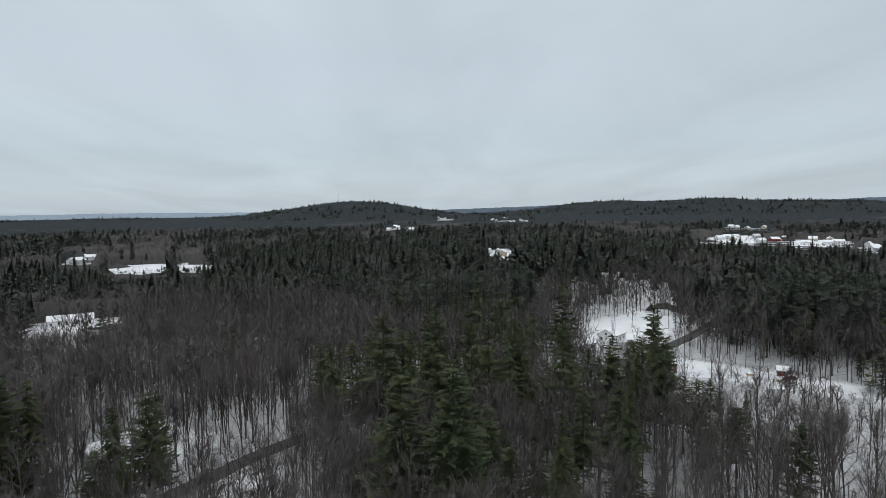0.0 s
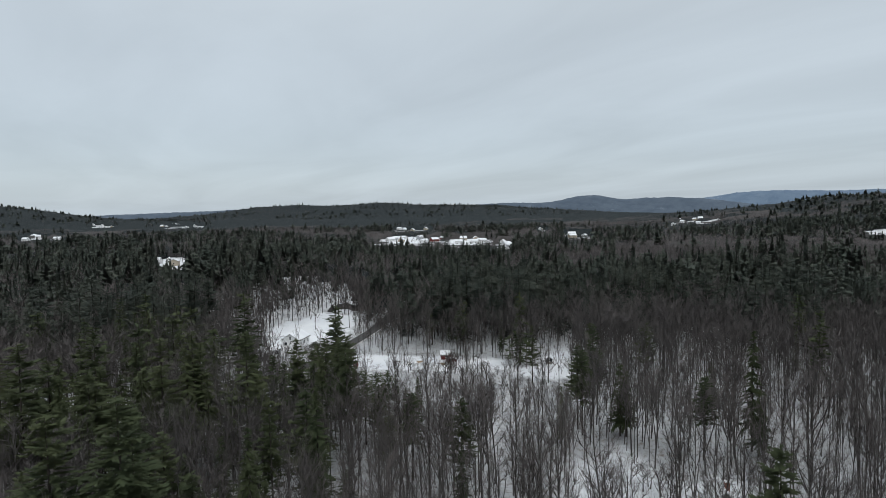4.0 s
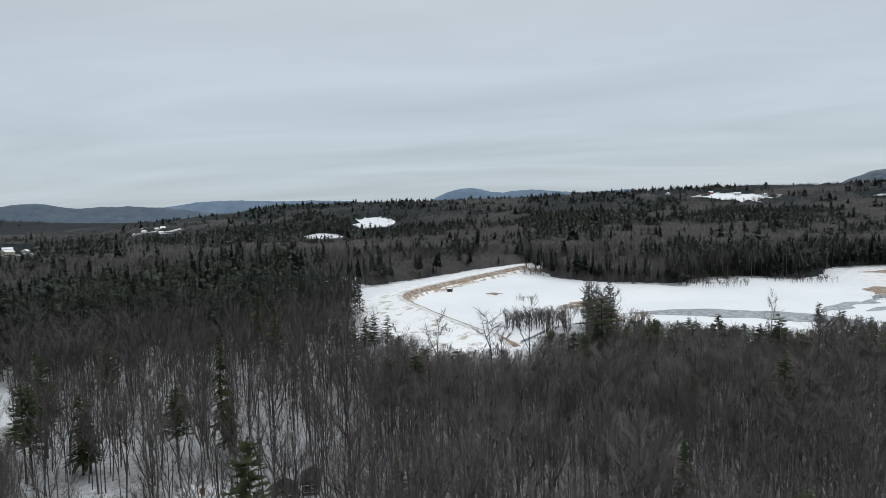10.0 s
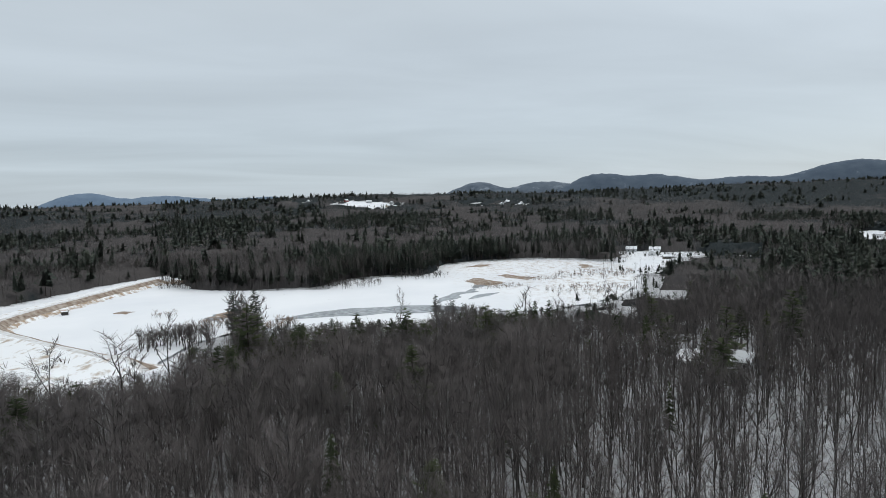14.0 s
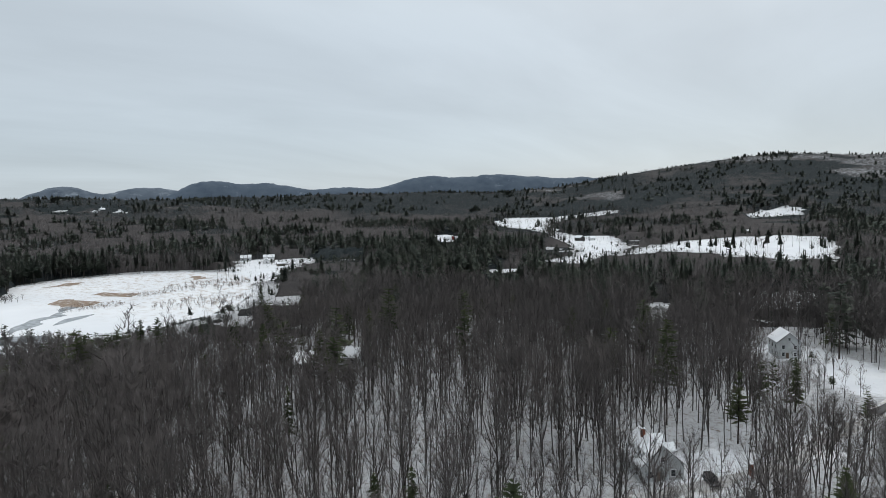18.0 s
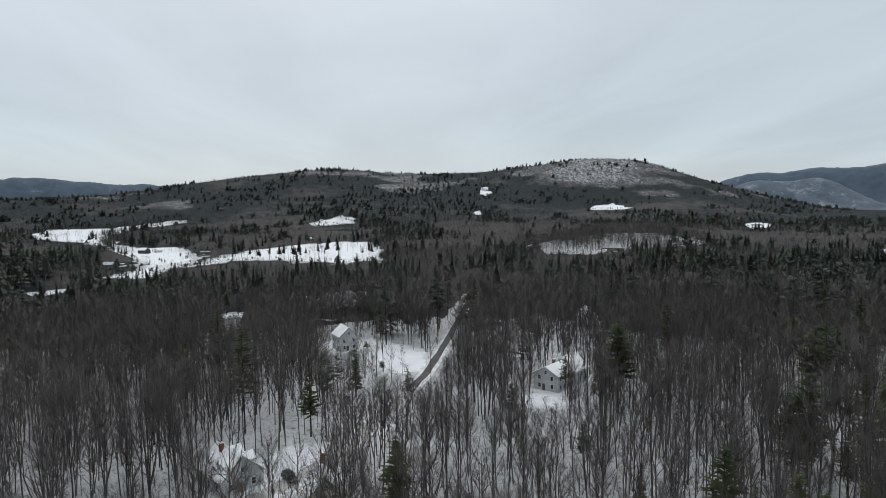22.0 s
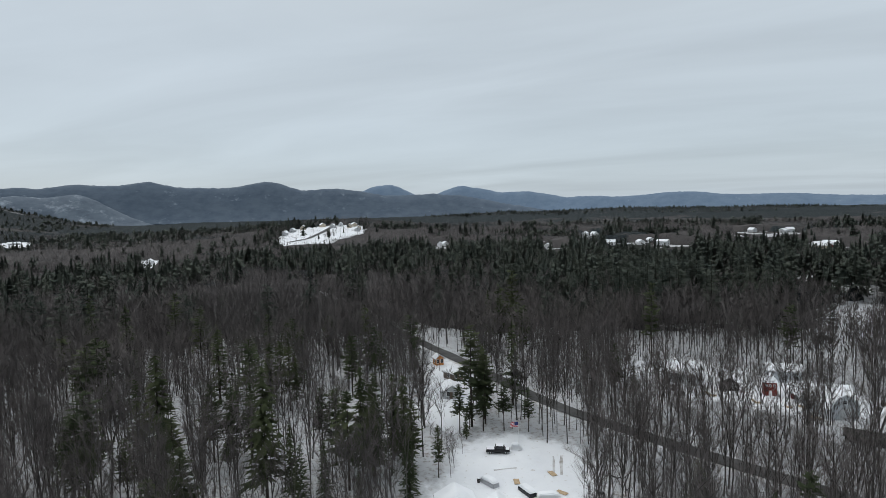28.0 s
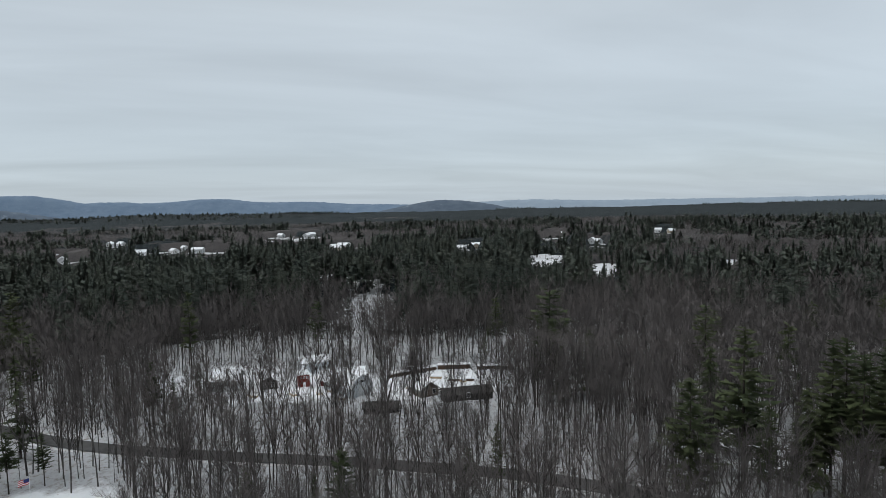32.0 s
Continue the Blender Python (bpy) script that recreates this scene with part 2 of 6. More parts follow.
# fine sprays take the light of the open sky, whichever way each one is turned
for veg in (M_TWIG, M_NEEDLE, M_NEEDLE_HAZED):
    nt = veg.node_tree
    up_n = nt.nodes.new("ShaderNodeCombineXYZ")
    up_n.inputs[2].default_value = 1.0
    nt.links.new(up_n.outputs[0], nt.nodes["Principled BSDF"].inputs["Normal"])
M_FROST = material("snow_on_twigs", (0.80, 0.82, 0.85), 0.7)
M_ICE = material("snowy_ice", (0.84, 0.86, 0.89), 0.6)
ice_c = mix_nodes(M_ICE, noise_fac(M_ICE, 0.012, 0.38, 0.66, detail=5), (0.81, 0.825, 0.845), (0.73, 0.75, 0.78))
ice_c = mix_nodes(M_ICE, noise_fac(M_ICE, 0.05, 0.70, 0.76, detail=7, stretch=(1, 2.5, 1)), ice_c, (0.60, 0.60, 0.59))
marsh = noise_fac(M_ICE, 0.16, 0.50, 0.62, detail=9, rough=0.8)
where_m = M_ICE.node_tree.nodes.new("ShaderNodeSeparateXYZ")
geo_m = M_ICE.node_tree.nodes.new("ShaderNodeNewGeometry")
M_ICE.node_tree.links.new(geo_m.outputs["Position"], where_m.inputs[0])
end_m = M_ICE.node_tree.nodes.new("ShaderNodeMapRange")
end_m.inputs["From Min"].default_value, end_m.inputs["From Max"].default_value = -150, -230
M_ICE.node_tree.links.new(where_m.outputs["Y"], end_m.inputs[0])
both_m = M_ICE.node_tree.nodes.new("ShaderNodeMath")
both_m.operation = "MULTIPLY"
M_ICE.node_tree.links.new(marsh, both_m.inputs[0])
M_ICE.node_tree.links.new(end_m.outputs[0], both_m.inputs[1])
paint(M_ICE, mix_nodes(M_ICE, both_m.outputs[0], ice_c, (0.40, 0.32, 0.26)))
M_SLUSH = grainy("wet_grey_ice", (0.17, 0.185, 0.20), (0.30, 0.32, 0.335), 0.12, 0.25, second=(0.42, 0.44, 0.455), scale2=0.3)
M_ASPHALT = grainy("wet_asphalt", (0.045, 0.045, 0.045), (0.075, 0.073, 0.071), 0.5, 0.8, second=(0.10, 0.10, 0.10), scale2=0.15)
M_PACKED = grainy("packed_snow", (0.42, 0.42, 0.42), (0.68, 0.69, 0.70), 0.25, 0.7, second=(0.30, 0.28, 0.26), scale2=0.5)
M_DIRT = grainy("frozen_dirt", (0.15, 0.108, 0.08), (0.28, 0.21, 0.16), 0.4, 0.9, second=(0.40, 0.35, 0.30), scale2=0.25)
M_DAMGRASS = material("dry_grass_snow", (0.7, 0.7, 0.7), 0.9)
dg = mix_nodes(M_DAMGRASS, noise_fac(M_DAMGRASS, 0.16, 0.42, 0.56, detail=7, rough=0.65), (0.82, 0.835, 0.85), (0.37, 0.28, 0.20))
paint(M_DAMGRASS, dg)
M_DAMSNOW = material("wind_thinned_snow", (0.8, 0.8, 0.8), 0.9)
dg = mix_nodes(M_DAMSNOW, noise_fac(M_DAMSNOW, 0.16, 0.53, 0.66, detail=7, rough=0.65), (0.83, 0.845, 0.86), (0.45, 0.38, 0.31))
paint(M_DAMSNOW, dg)
M_REED = grainy("dead_reeds", (0.17, 0.115, 0.085), (0.33, 0.24, 0.175), 0.6, 0.95)


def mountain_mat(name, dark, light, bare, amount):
    """Wooded mountain side far off, its clearings and ledges white; aerial haze is part of the colours."""
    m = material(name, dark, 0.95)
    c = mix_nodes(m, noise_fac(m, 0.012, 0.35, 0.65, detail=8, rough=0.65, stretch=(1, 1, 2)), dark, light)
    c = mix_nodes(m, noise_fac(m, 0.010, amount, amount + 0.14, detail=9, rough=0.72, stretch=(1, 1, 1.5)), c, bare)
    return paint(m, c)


# bluer and paler from range to range: haze painted into the base colours
M_MTN_NEAR = mountain_mat("hazed_wooded_ridge", (0.068, 0.092, 0.126), (0.098, 0.126, 0.162), (0.24, 0.28, 0.33), 0.60)
M_MTN_SNOW = mountain_mat("hazed_snowy_ridge", (0.078, 0.100, 0.13), (0.13, 0.158, 0.192), (0.27, 0.31, 0.355), 0.53)
M_MTN_BLUE = mountain_mat("hazed_blue_ridge", (0.115, 0.165, 0.235), (0.15, 0.205, 0.275), (0.32, 0.37, 0.43), 0.62)
M_MTN_HAZE = mountain_mat("hazed_pale_ridge", (0.23, 0.285, 0.345), (0.26, 0.315, 0.375), (0.38, 0.42, 0.46), 0.66)


# ---- mesh helpers ----
def mesh_np(name, v, f, mats, idx=None, smooth=False):
    """A mesh from numpy vertices and equal-sided faces."""
    v, f = np.asarray(v, np.float32), np.asarray(f, np.int32)
    me = bpy.data.meshes.new(name)
    k = f.shape[1]
    me.vertices.add(len(v))
    me.vertices.foreach_set("co", v.ravel())
    me.loops.add(f.size)
    me.loops.foreach_set("vertex_index", f.ravel())
    me.polygons.add(len(f))
    me.polygons.foreach_set("loop_start", np.arange(0, f.size, k, dtype=np.int32))
    for m in mats if isinstance(mats, (list, tuple)) else [mats]:
        me.materials.append(m)
    if idx is not None:
        me.polygons.foreach_set("material_index", np.asarray(idx, np.int32))
    if smooth:
        me.polygons.foreach_set("use_smooth", np.ones(len(f), bool))
    me.update(calc_edges=True)
    return me


def part(name, bm, mat, parent, label=""):
    """Links a bmesh as one mesh object under a thing or a part."""
    me = bpy.data.meshes.new(name)
    bm.to_mesh(me)
    bm.free()
    me.materials.append(mat)
    ob = new(name, me)
    ob.parent = parent
    if label:
        ob["label"] = label
    return ob


def thing(name, m, label, category, group="", kind=""):
    """An Empty at a thing's base."""
    e = new(name)
    e.empty_display_size = 0.2
    e.matrix_basis = m
    return tagged(e, label, category, group, kind)


def add_box(bm, x0, x1, y0, y1, z0, z1, m=None):
    vs = [bm.verts.new((x, y, z)) for z in (z0, z1) for x, y in ((x0, y0), (x1, y0), (x1, y1), (x0, y1))]
    for q in ((3, 2, 1, 0), (4, 5, 6, 7), (0, 1, 5, 4), (1, 2, 6, 5), (2, 3, 7, 6), (3, 0, 4, 7)):
        bm.faces.new([vs[i] for i in q])
    if m is not None:
        for v in vs:
            v.co = m @ v.co
    return bm


def box(x0, x1, y0, y1, z0, z1, m=None):
    return add_box(bmesh.new(), x0, x1, y0, y1, z0, z1, m)


def prism(bm, points, y0, y1):
    """A closed outline in x, z, drawn out along y."""
    a = [bm.verts.new((x, y0, z)) for x, z in points]
    b = [bm.verts.new((x, y1, z)) for x, z in points]
    n = len(points)
    bm.faces.new(a)
    bm.faces.new(b[::-1])
    for i in range(n):
        bm.faces.new((a[i], b[i], b[(i + 1) % n], a[(i + 1) % n]))
    bmesh.ops.recalc_face_normals(bm, faces=bm.faces)
    return bm


def rod(bm, p, q, r0, r1, n=6):
    p, q = Vector(p), Vector(q)
    d = (q - p).normalized()
    u = d.orthogonal().normalized()
    w = d.cross(u)
    rings = []
    for c, r in ((p, r0), (q, r1)):
        rings.append([bm.verts.new(c + (u * math.cos(TAU * i / n) + w * math.sin(TAU * i / n)) * r) for i in range(n)])
    for i in range(n):
        bm.faces.new((rings[0][i], rings[0][(i + 1) % n], rings[1][(i + 1) % n], rings[1][i]))
    bm.faces.new(rings[0][::-1])
    bm.faces.new(rings[1])
    return bm


# ---- plan: clearings, roads, pond ----
# ellipses kept free of trees: x, y, half-length, half-width, turn of the length in degrees from +x
FIELDS_A = [(-124, -42, 23, 16, 15), (-178, -83, 36, 7, 27), (-88, -34, 22, 13, 20), (-106, -45, 14, 11, 0), (24, -106, 6, 8, 0), (70, 62, 9, 9, 0), (-44, 122, 17, 8, 60), (-72, 144, 14, 6, 60), (98, 206, 26, 11, -40), (85, 287, 44, 18, 45), (120, 190, 13, 7, -40), (84, 86, 22, 9, 48), (97, 72, 12, 8, 40), (133, 170, 10, 7, -40), (150, 182, 12, 6, 40)]
FIELDS_B = [(27, -132, 19, 9, 100), (5, -240, 10, 21, 5), (-41, -180, 8, 6, 20), (-58, -200, 5, 4, 20), (24, -262, 13, 9, 0), (12, -172, 6, 12, 20), (-226, -14, 13, 19, 0), (-204, 14, 15, 26, 0), (-192, 54, 17, 26, -12), (-112, 103, 13, 8, 40), (-100, -20, 10, 5, 60), (-198, 318, 24, 14, 30), (548, -440, 46, 34, 40), (482, -372, 96, 24, -47)]
FIELDS_C = [(98, -343, 7, 4, 10), (270, -470, 22, 10, 60), (191, -1577, 40, 30, -83), (-640, -1908, 57, 62, -109), (606, -863, 110, 24, -55), (-796, -1341, 120, 30, -121), (-279, -2142, 70, 22, -97), (-207, -1771, 49, 12, -97), (-538, -643, 60, 12, 50)]
FIELDS_D = [(-560, 283, 83, 20, -207), (-460, 285, 37, 13, -212), (-448, 408, 30, 8, -222), (-322, 639, 66, 33, -243), (-267, 649, 58, 23, -248), (71, 779, 90, 20, 85), (512, 1068, 120, 40, 64), (590, 960, 120, 44, 60), (1450, 518, 154, 60, 20), (1186, 529, 63, 49, 24), (1756, -392, 120, 90, -13)]
# farm fields with outlines of their own: a valley meadow with its lane, the long field below a farm, a hill pasture, a hillside of new houses
MEADOWS = (
    [(815, -1383), (814, -1468), (723, -1516), (649, -1598), (597, -1653), (567, -1602), (618, -1449), (639, -1368), (601, -1253), (496, -1083), (423, -990), (366, -1010), (303, -848), (260, -752), (242, -607), (241, -562), (276, -563), (266, -621), (288, -714), (331, -773), (391, -853), (487, -1030), (569, -1142), (679, -1234), (748, -1300)],
    [(233, -658), (227, -785), (222, -888), (181, -995), (124, -1074), (62, -1039), (40, -877), (42, -698), (72, -670), (116, -711), (154, -729), (204, -731)],
    [(241, -1505), (175, -1658), (131, -1640), (142, -1552), (213, -1483)],
    [(-963, -790), (-1066, -855), (-1235, -905), (-1247, -769), (-1055, -655), (-932, -640), (-870, -613), (-821, -672)],
)
# slopes of thin wood, where stems stand apart over the snow
THIN = [(-310, -870, 150, 75, -115), (-200, -800, 110, 60, -105), (-330, -770, 110, 60, -113), (-250, -830, 90, 50, -115), (95, 372, 62, 46, 70), (75, 330, 50, 30, 60), (42, -368, 34, 28, 0), (-75, -262, 44, 28, -105), (-30, -240, 24, 20, 0), (-400, 40, 50, 30, 96), (-330, 62, 34, 20, 0), (385, 190, 90, 26, -10), (250, 105, 30, 14, 30)]
CLEAR = FIELDS_A + FIELDS_B + FIELDS_C + FIELDS_D
# village lots and thin places, where a few low trees stand over snow
PLOTS_A = [(-1188, -227, 131, 26, -169), (-956, -123, 122, 40, -173), (-900, -56, 124, 30, -176), (-1207, 79, 188, 62, -184), (-867, 130, 113, 34, -189), (-879, -406, 112, 18, -155), (-835, -207, 104, 22, -166), (-738, 265, 66, 20, -200), (-893, 468, 140, 28, -208), (-728, 445, 73, 20, -211), (-894, 680, 119, 22, -217), (-302, 63, 26, 18, 170), (-262, 36, 20, 14, 170), (-340, 60, 30, 16, 170), (-456, 756, 115, 24, -239), (-132, 1876, 180, 60, -266), (7, 2871, 167, 50, 90), (298, 2831, 400, 110, 84)]
PLOTS_B = [(512, 1068, 190, 80, 64), (576, 978, 220, 80, 60), (802, 1611, 216, 70, 64), (551, 805, 94, 26, 56), (873, 978, 200, 34, 48), (1400, 1110, 200, 70, 38), (981, 1229, 150, 20, 51), (1756, -392, 170, 130, -13), (1858, -228, 90, 36, -7), (1557, -708, 60, 110, -24), (80, -700, 60, 60, 0), (520, -470, 70, 50, 40), (300, -780, 110, 80, -66), (330, -880, 60, 120, 20), (430, 130, 60, 16, -10)]
LOTS = PLOTS_A + PLOTS_B
ROAD = [(-380, -290), (-307, -202), (-270, -158), (-239, -123), (-218, -98), (-203, -80), (-187, -63), (-170, -42), (-152, -10), (-140, 15), (-121, 48), (-106, 66), (-88, 87),
        (-72, 105), (-57, 124), (-47, 144), (-33, 160), (-2, 186), (38, 208), (63, 223), (79, 236), (94, 253), (111, 272), (131, 297), (165, 335)]
LANE = [(46, -104), (34, -119), (27, -130), (18, -140), (12, -160), (0, -194), (-7, -218), (-15, -258), (-27, -318), (-38, -380), (-52, -440)]
COTTAGES = ((170, -149), (160, -164))
DAM = [(244, 28), (262, 48), (300, 76), (340, 104), (356, 113), (372, 117), (392, 114), (430, 103), (480, 86), (530, 68), (575, 52)]
POND = [(252, 30), (280, 52), (320, 80), (352, 102), (372, 107), (392, 104), (430, 92), (480, 75), (530, 57), (560, 46), (545, 34), (493, 21), (462, -20), (444, -67), (470, -80), (490, -93),
        (496, -120), (488, -150), (520, -172), (561, -187), (585, -235), (582, -290), (548, -330), (500, -352), (450, -338), (400, -304), (348, -264), (314, -224), (298, -182), (287, -145), (290, -107), (295, -60), (300, -25),
        (306, 0), (292, 18), (270, 22)]
DAMLAND = [(230, 18), (232, 52), (262, 84), (310, 118), (352, 148), (395, 154), (440, 142), (500, 122), (570, 90), (612, 62), (610, 40), (560, 40), (300, 20)]


def inside(poly, x, y):
    hit = np.zeros(np.shape(x), bool)
    n = len(poly)
    for i in range(n):
        (x0, y0), (x1, y1) = poly[i], poly[(i + 1) % n]
        if y0 != y1:
            hit ^= ((y0 > y) != (y1 > y)) & (x < (x1 - x0) * (y - y0) / (y1 - y0) + x0)
    return hit


def off_line(line, x, y):
    """Distance from a polyline."""
    best = np.full(np.shape(x), 1e9)
    for (x0, y0), (x1, y1) in zip(line, line[1:]):
        dx, dy = x1 - x0, y1 - y0
        s = np.clip(((x - x0) * dx + (y - y0) * dy) / (dx * dx + dy * dy), 0, 1)
        best = np.minimum(best, np.hypot(x - x0 - s * dx, y - y0 - s * dy))
    return best


def in_any(places, x, y, grow=0.0):
    near_ = 0.95 + 0.38 * lattice(x, y, 15, 5) + 0.3 * lattice(x, y, 6, 9)
    far_ = 0.95 + 0.5 * lattice(x, y, 44, 6) + 0.35 * lattice(x, y, 17, 5) + 0.25 * lattice(x, y, 8, 9)
    wob = np.where(np.hypot(x, y) < 500, near_, far_)
    hit = np.zeros(np.shape(x), bool)
    for cx, cy, a, b, turn in places:
        c, s = math.cos(radians(turn)), math.sin(radians(turn))
        u, v = ((x - cx) * c + (y - cy) * s) / (a + grow), (-(x - cx) * s + (y - cy) * c) / (b + grow)
        hit |= u * u + v * v < wob
    return hit


def grown(poly, grow):
    """A polygon pushed out from its middle."""
    mx, my = sum(p[0] for p in poly) / len(poly), sum(p[1] for p in poly) / len(poly)
    return [(x + grow * (x - mx) / max(1, math.hypot(x - mx, y - my)), y + grow * (y - my) / max(1, math.hypot(x - mx, y - my))) for x, y in poly]


def in_meadow(x, y, grow=0.0):
    """True inside a meadow's outline, or less than grow outside it."""
    x, y = np.asarray(x, float), np.asarray(y, float)
    hit = np.zeros(np.shape(x), bool)
    for poly in MEADOWS:
        px, py = [p[0] for p in poly], [p[1] for p in poly]
        g = abs(grow) + 12
        box_ = (x > min(px) - g) & (x < max(px) + g) & (y > min(py) - g) & (y < max(py) + g)
        if box_.any():
            u, v = x[box_], y[box_]
            u, v = u + 7 * lattice(u, v, 24, 51), v + 7 * lattice(u, v, 24, 52)
            h = inside(poly, u, v)
            if grow:
                near_ = off_line(poly + poly[:1], u, v) < abs(grow)
                h = (h | near_) if grow > 0 else (h & ~near_)
            hit[box_] |= h
    return hit


def clearing(x, y, grow=0.0):
    """True where the ground lies open."""
    return in_any(CLEAR, x, y, grow) | inside(grown(POND, grow), x, y) | inside(grown(DAMLAND, grow), x, y) | in_meadow(x, y, grow)


def fence_off(x, y):
    """True where no tree stands."""
    return clearing(x, y) | (off_line(ROAD, x, y) < 5.0) | (off_line(LANE, x, y) < 5.0)


# ---- ground: one sheet from under the camera to the horizon ----
rings = np.concatenate([[0.0], np.arange(20, 330, 5.0), np.arange(331, 720, 9.0), np.geomspace(724, 4960, 110)])
NA = 600
aa = np.arange(NA) * TAU / NA
gx, gy = np.outer(rings, np.sin(aa)), np.outer(rings, np.cos(aa))
gz = land(gx, gy)
near = np.clip(1 - np.hypot(gx, gy) / 700, 0, 1) ** 0.3
flat = clearing(gx, gy, 4.0) | (off_line(ROAD, gx, gy) < 15) | (off_line(LANE, gx, gy) < 13)
gz = gz + np.where(flat, 0, near * (0.55 * lattice(gx, gy, 23, 7) + 0.3 * lattice(gx, gy, 11, 8) - 0.1))
gz = np.where(inside(POND, gx, gy), -1.2, gz)
ii, jj = np.meshgrid(np.arange(len(rings) - 1), np.arange(NA), indexing="ij")
q = np.stack([ii * NA + jj, (ii + 1) * NA + jj, (ii + 1) * NA + (jj + 1) % NA, ii * NA + (jj + 1) % NA], -1).reshape(-1, 4)[:, ::-1]
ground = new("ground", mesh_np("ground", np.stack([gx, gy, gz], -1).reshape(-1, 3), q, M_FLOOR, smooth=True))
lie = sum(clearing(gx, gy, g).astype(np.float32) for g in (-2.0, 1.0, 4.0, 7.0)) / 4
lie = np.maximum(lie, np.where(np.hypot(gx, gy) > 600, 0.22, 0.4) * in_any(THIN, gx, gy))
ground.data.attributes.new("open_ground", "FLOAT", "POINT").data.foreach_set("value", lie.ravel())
tagged(ground, "rolling ground under thin snow and leaf litter", "ground", kind="structure")


def ribbon(name, line, half, z, mat, label, crown=0.0, edge=0.0, seed=1, step=4.0):
    """A road-like strip along a polyline, with an uneven edge."""
    pts = np.array(line, float)
    seg = np.hypot(*np.diff(pts, axis=0).T)
    s = np.concatenate([[0], np.cumsum(seg)])
    t = np.arange(0, s[-1], step)
    # rounded bends: average of the polyline over a few metres
    px = np.mean([np.interp(t + o, s, pts[:, 0]) for o in (-9, -5, 0, 5, 9)], 0)
    py = np.mean([np.interp(t + o, s, pts[:, 1]) for o in (-9, -5, 0, 5, 9)], 0)
    nx, ny = -np.gradient(py), np.gradient(px)
    n = np.hypot(nx, ny)
    nx, ny = nx / n, ny / n
    cols = (-1.0, -0.45, 0.45, 1.0)
    v = []
    for k in cols:
        w = half * k + (edge * lattice(t, np.full_like(t, k * 50), 6, seed) if abs(k) == 1 else 0)
        v.append(np.stack([px + nx * w, py + ny * w, land(px, py) + z + crown * (1 - abs(k)) - (0.5 if "shoulder" in name and abs(k) == 1 else 0)], -1))
    v = np.stack(v, 1)
    m = len(t)
    a = (np.arange(m - 1)[:, None] * 4 + np.arange(3)[None]).ravel()
    f = np.stack([a, a + 4, a + 5, a + 1], -1)
    ob = new(name, mesh_np(name, v.reshape(-1, 3), f, mat, smooth=True))
    return tagged(ob, label, "road", kind="structure")


M_BANK = grainy("ploughed_snow", (0.62, 0.63, 0.64), (0.82, 0.835, 0.86), 0.8, 0.8, second=(0.50, 0.47, 0.44), scale2=0.4, bump=0.5)
ribbon("road_shoulder", ROAD, 4.4, 0.24, M_BANK, "ploughed snow along the verges of a road", 0.0, 0.9, 3)
ribbon("road", ROAD, 2.7, 0.30, M_ASPHALT, "wet bare asphalt road between snowy verges", 0.05, 0.25, 1)
ribbon("lane_shoulder", LANE, 3.6, 0.24, M_BANK, "ploughed snow along a narrow lane", 0.0, 0.8, 5)
ribbon("lane", LANE[5:], 1.5, 0.30, M_ASPHALT, "narrow wet lane with thin snow at its edges", 0.05, 0.4, 6)
ribbon("drive", LANE[:6], 2.1, 0.30, M_PACKED, "drive of packed grey snow with wheel ruts", 0.05, 0.5, 6)

# ---- pond ice, dam ----
def polygon_sheet(name, poly, z, mat, cell, wobble=0.0):
    """A flat polygon as one face with finely divided, slightly uneven edge."""
    pts = np.array(poly + [poly[0]], float)
    s = np.concatenate([[0], np.cumsum(np.hypot(*np.diff(pts, axis=0).T))])
    t = np.arange(0, s[-1], cell)
    x, y = np.interp(t, s, pts[:, 0]), np.interp(t, s, pts[:, 1])
    x = x + wobble * lattice(x, y, 11, 3)
    y = y + wobble * lattice(x, y, 9, 4)
    bm = bmesh.new()
    bm.faces.new([bm.verts.new((a, b, z)) for a, b in zip(x, y)])
    bmesh.ops.triangulate(bm, faces=bm.faces[:])
    bmesh.ops.recalc_face_normals(bm, faces=bm.faces[:])
    me = bpy.data.meshes.new(name)
    bm.to_mesh(me)
    bm.free()
    me.materials.append(mat)
    return new(name, me)


tagged(polygon_sheet("pond_ice", POND, 0.05, M_ICE, 3.0, 3.0), "frozen pond covered with smooth white snow", "pond", kind="structure")
SLUSH = (
    [(330, -20), (342, -34), (352, -60), (349, -90), (338, -118), (322, -128), (312, -122), (318, -100), (326, -80), (327, -50)],
    [(356, 2), (372, -4), (368, 10), (352, 16), (342, 12)],
    [(344, -118), (360, -125), (376, -137), (385, -150), (397, -161), (394, -166), (380, -156), (370, -143), (355, -131)],
    [(396, -162), (410, -168), (422, -184), (416, -186), (404, -174)],
    [(352, -140), (366, -152), (372, -168), (364, -166), (354, -152)],
)
for poly in SLUSH:
    tagged(polygon_sheet("slush", poly, 0.09, M_SLUSH, 2.0, 3.5), "dark wet grey ice showing through the pond's snow", "ice", kind="structure")
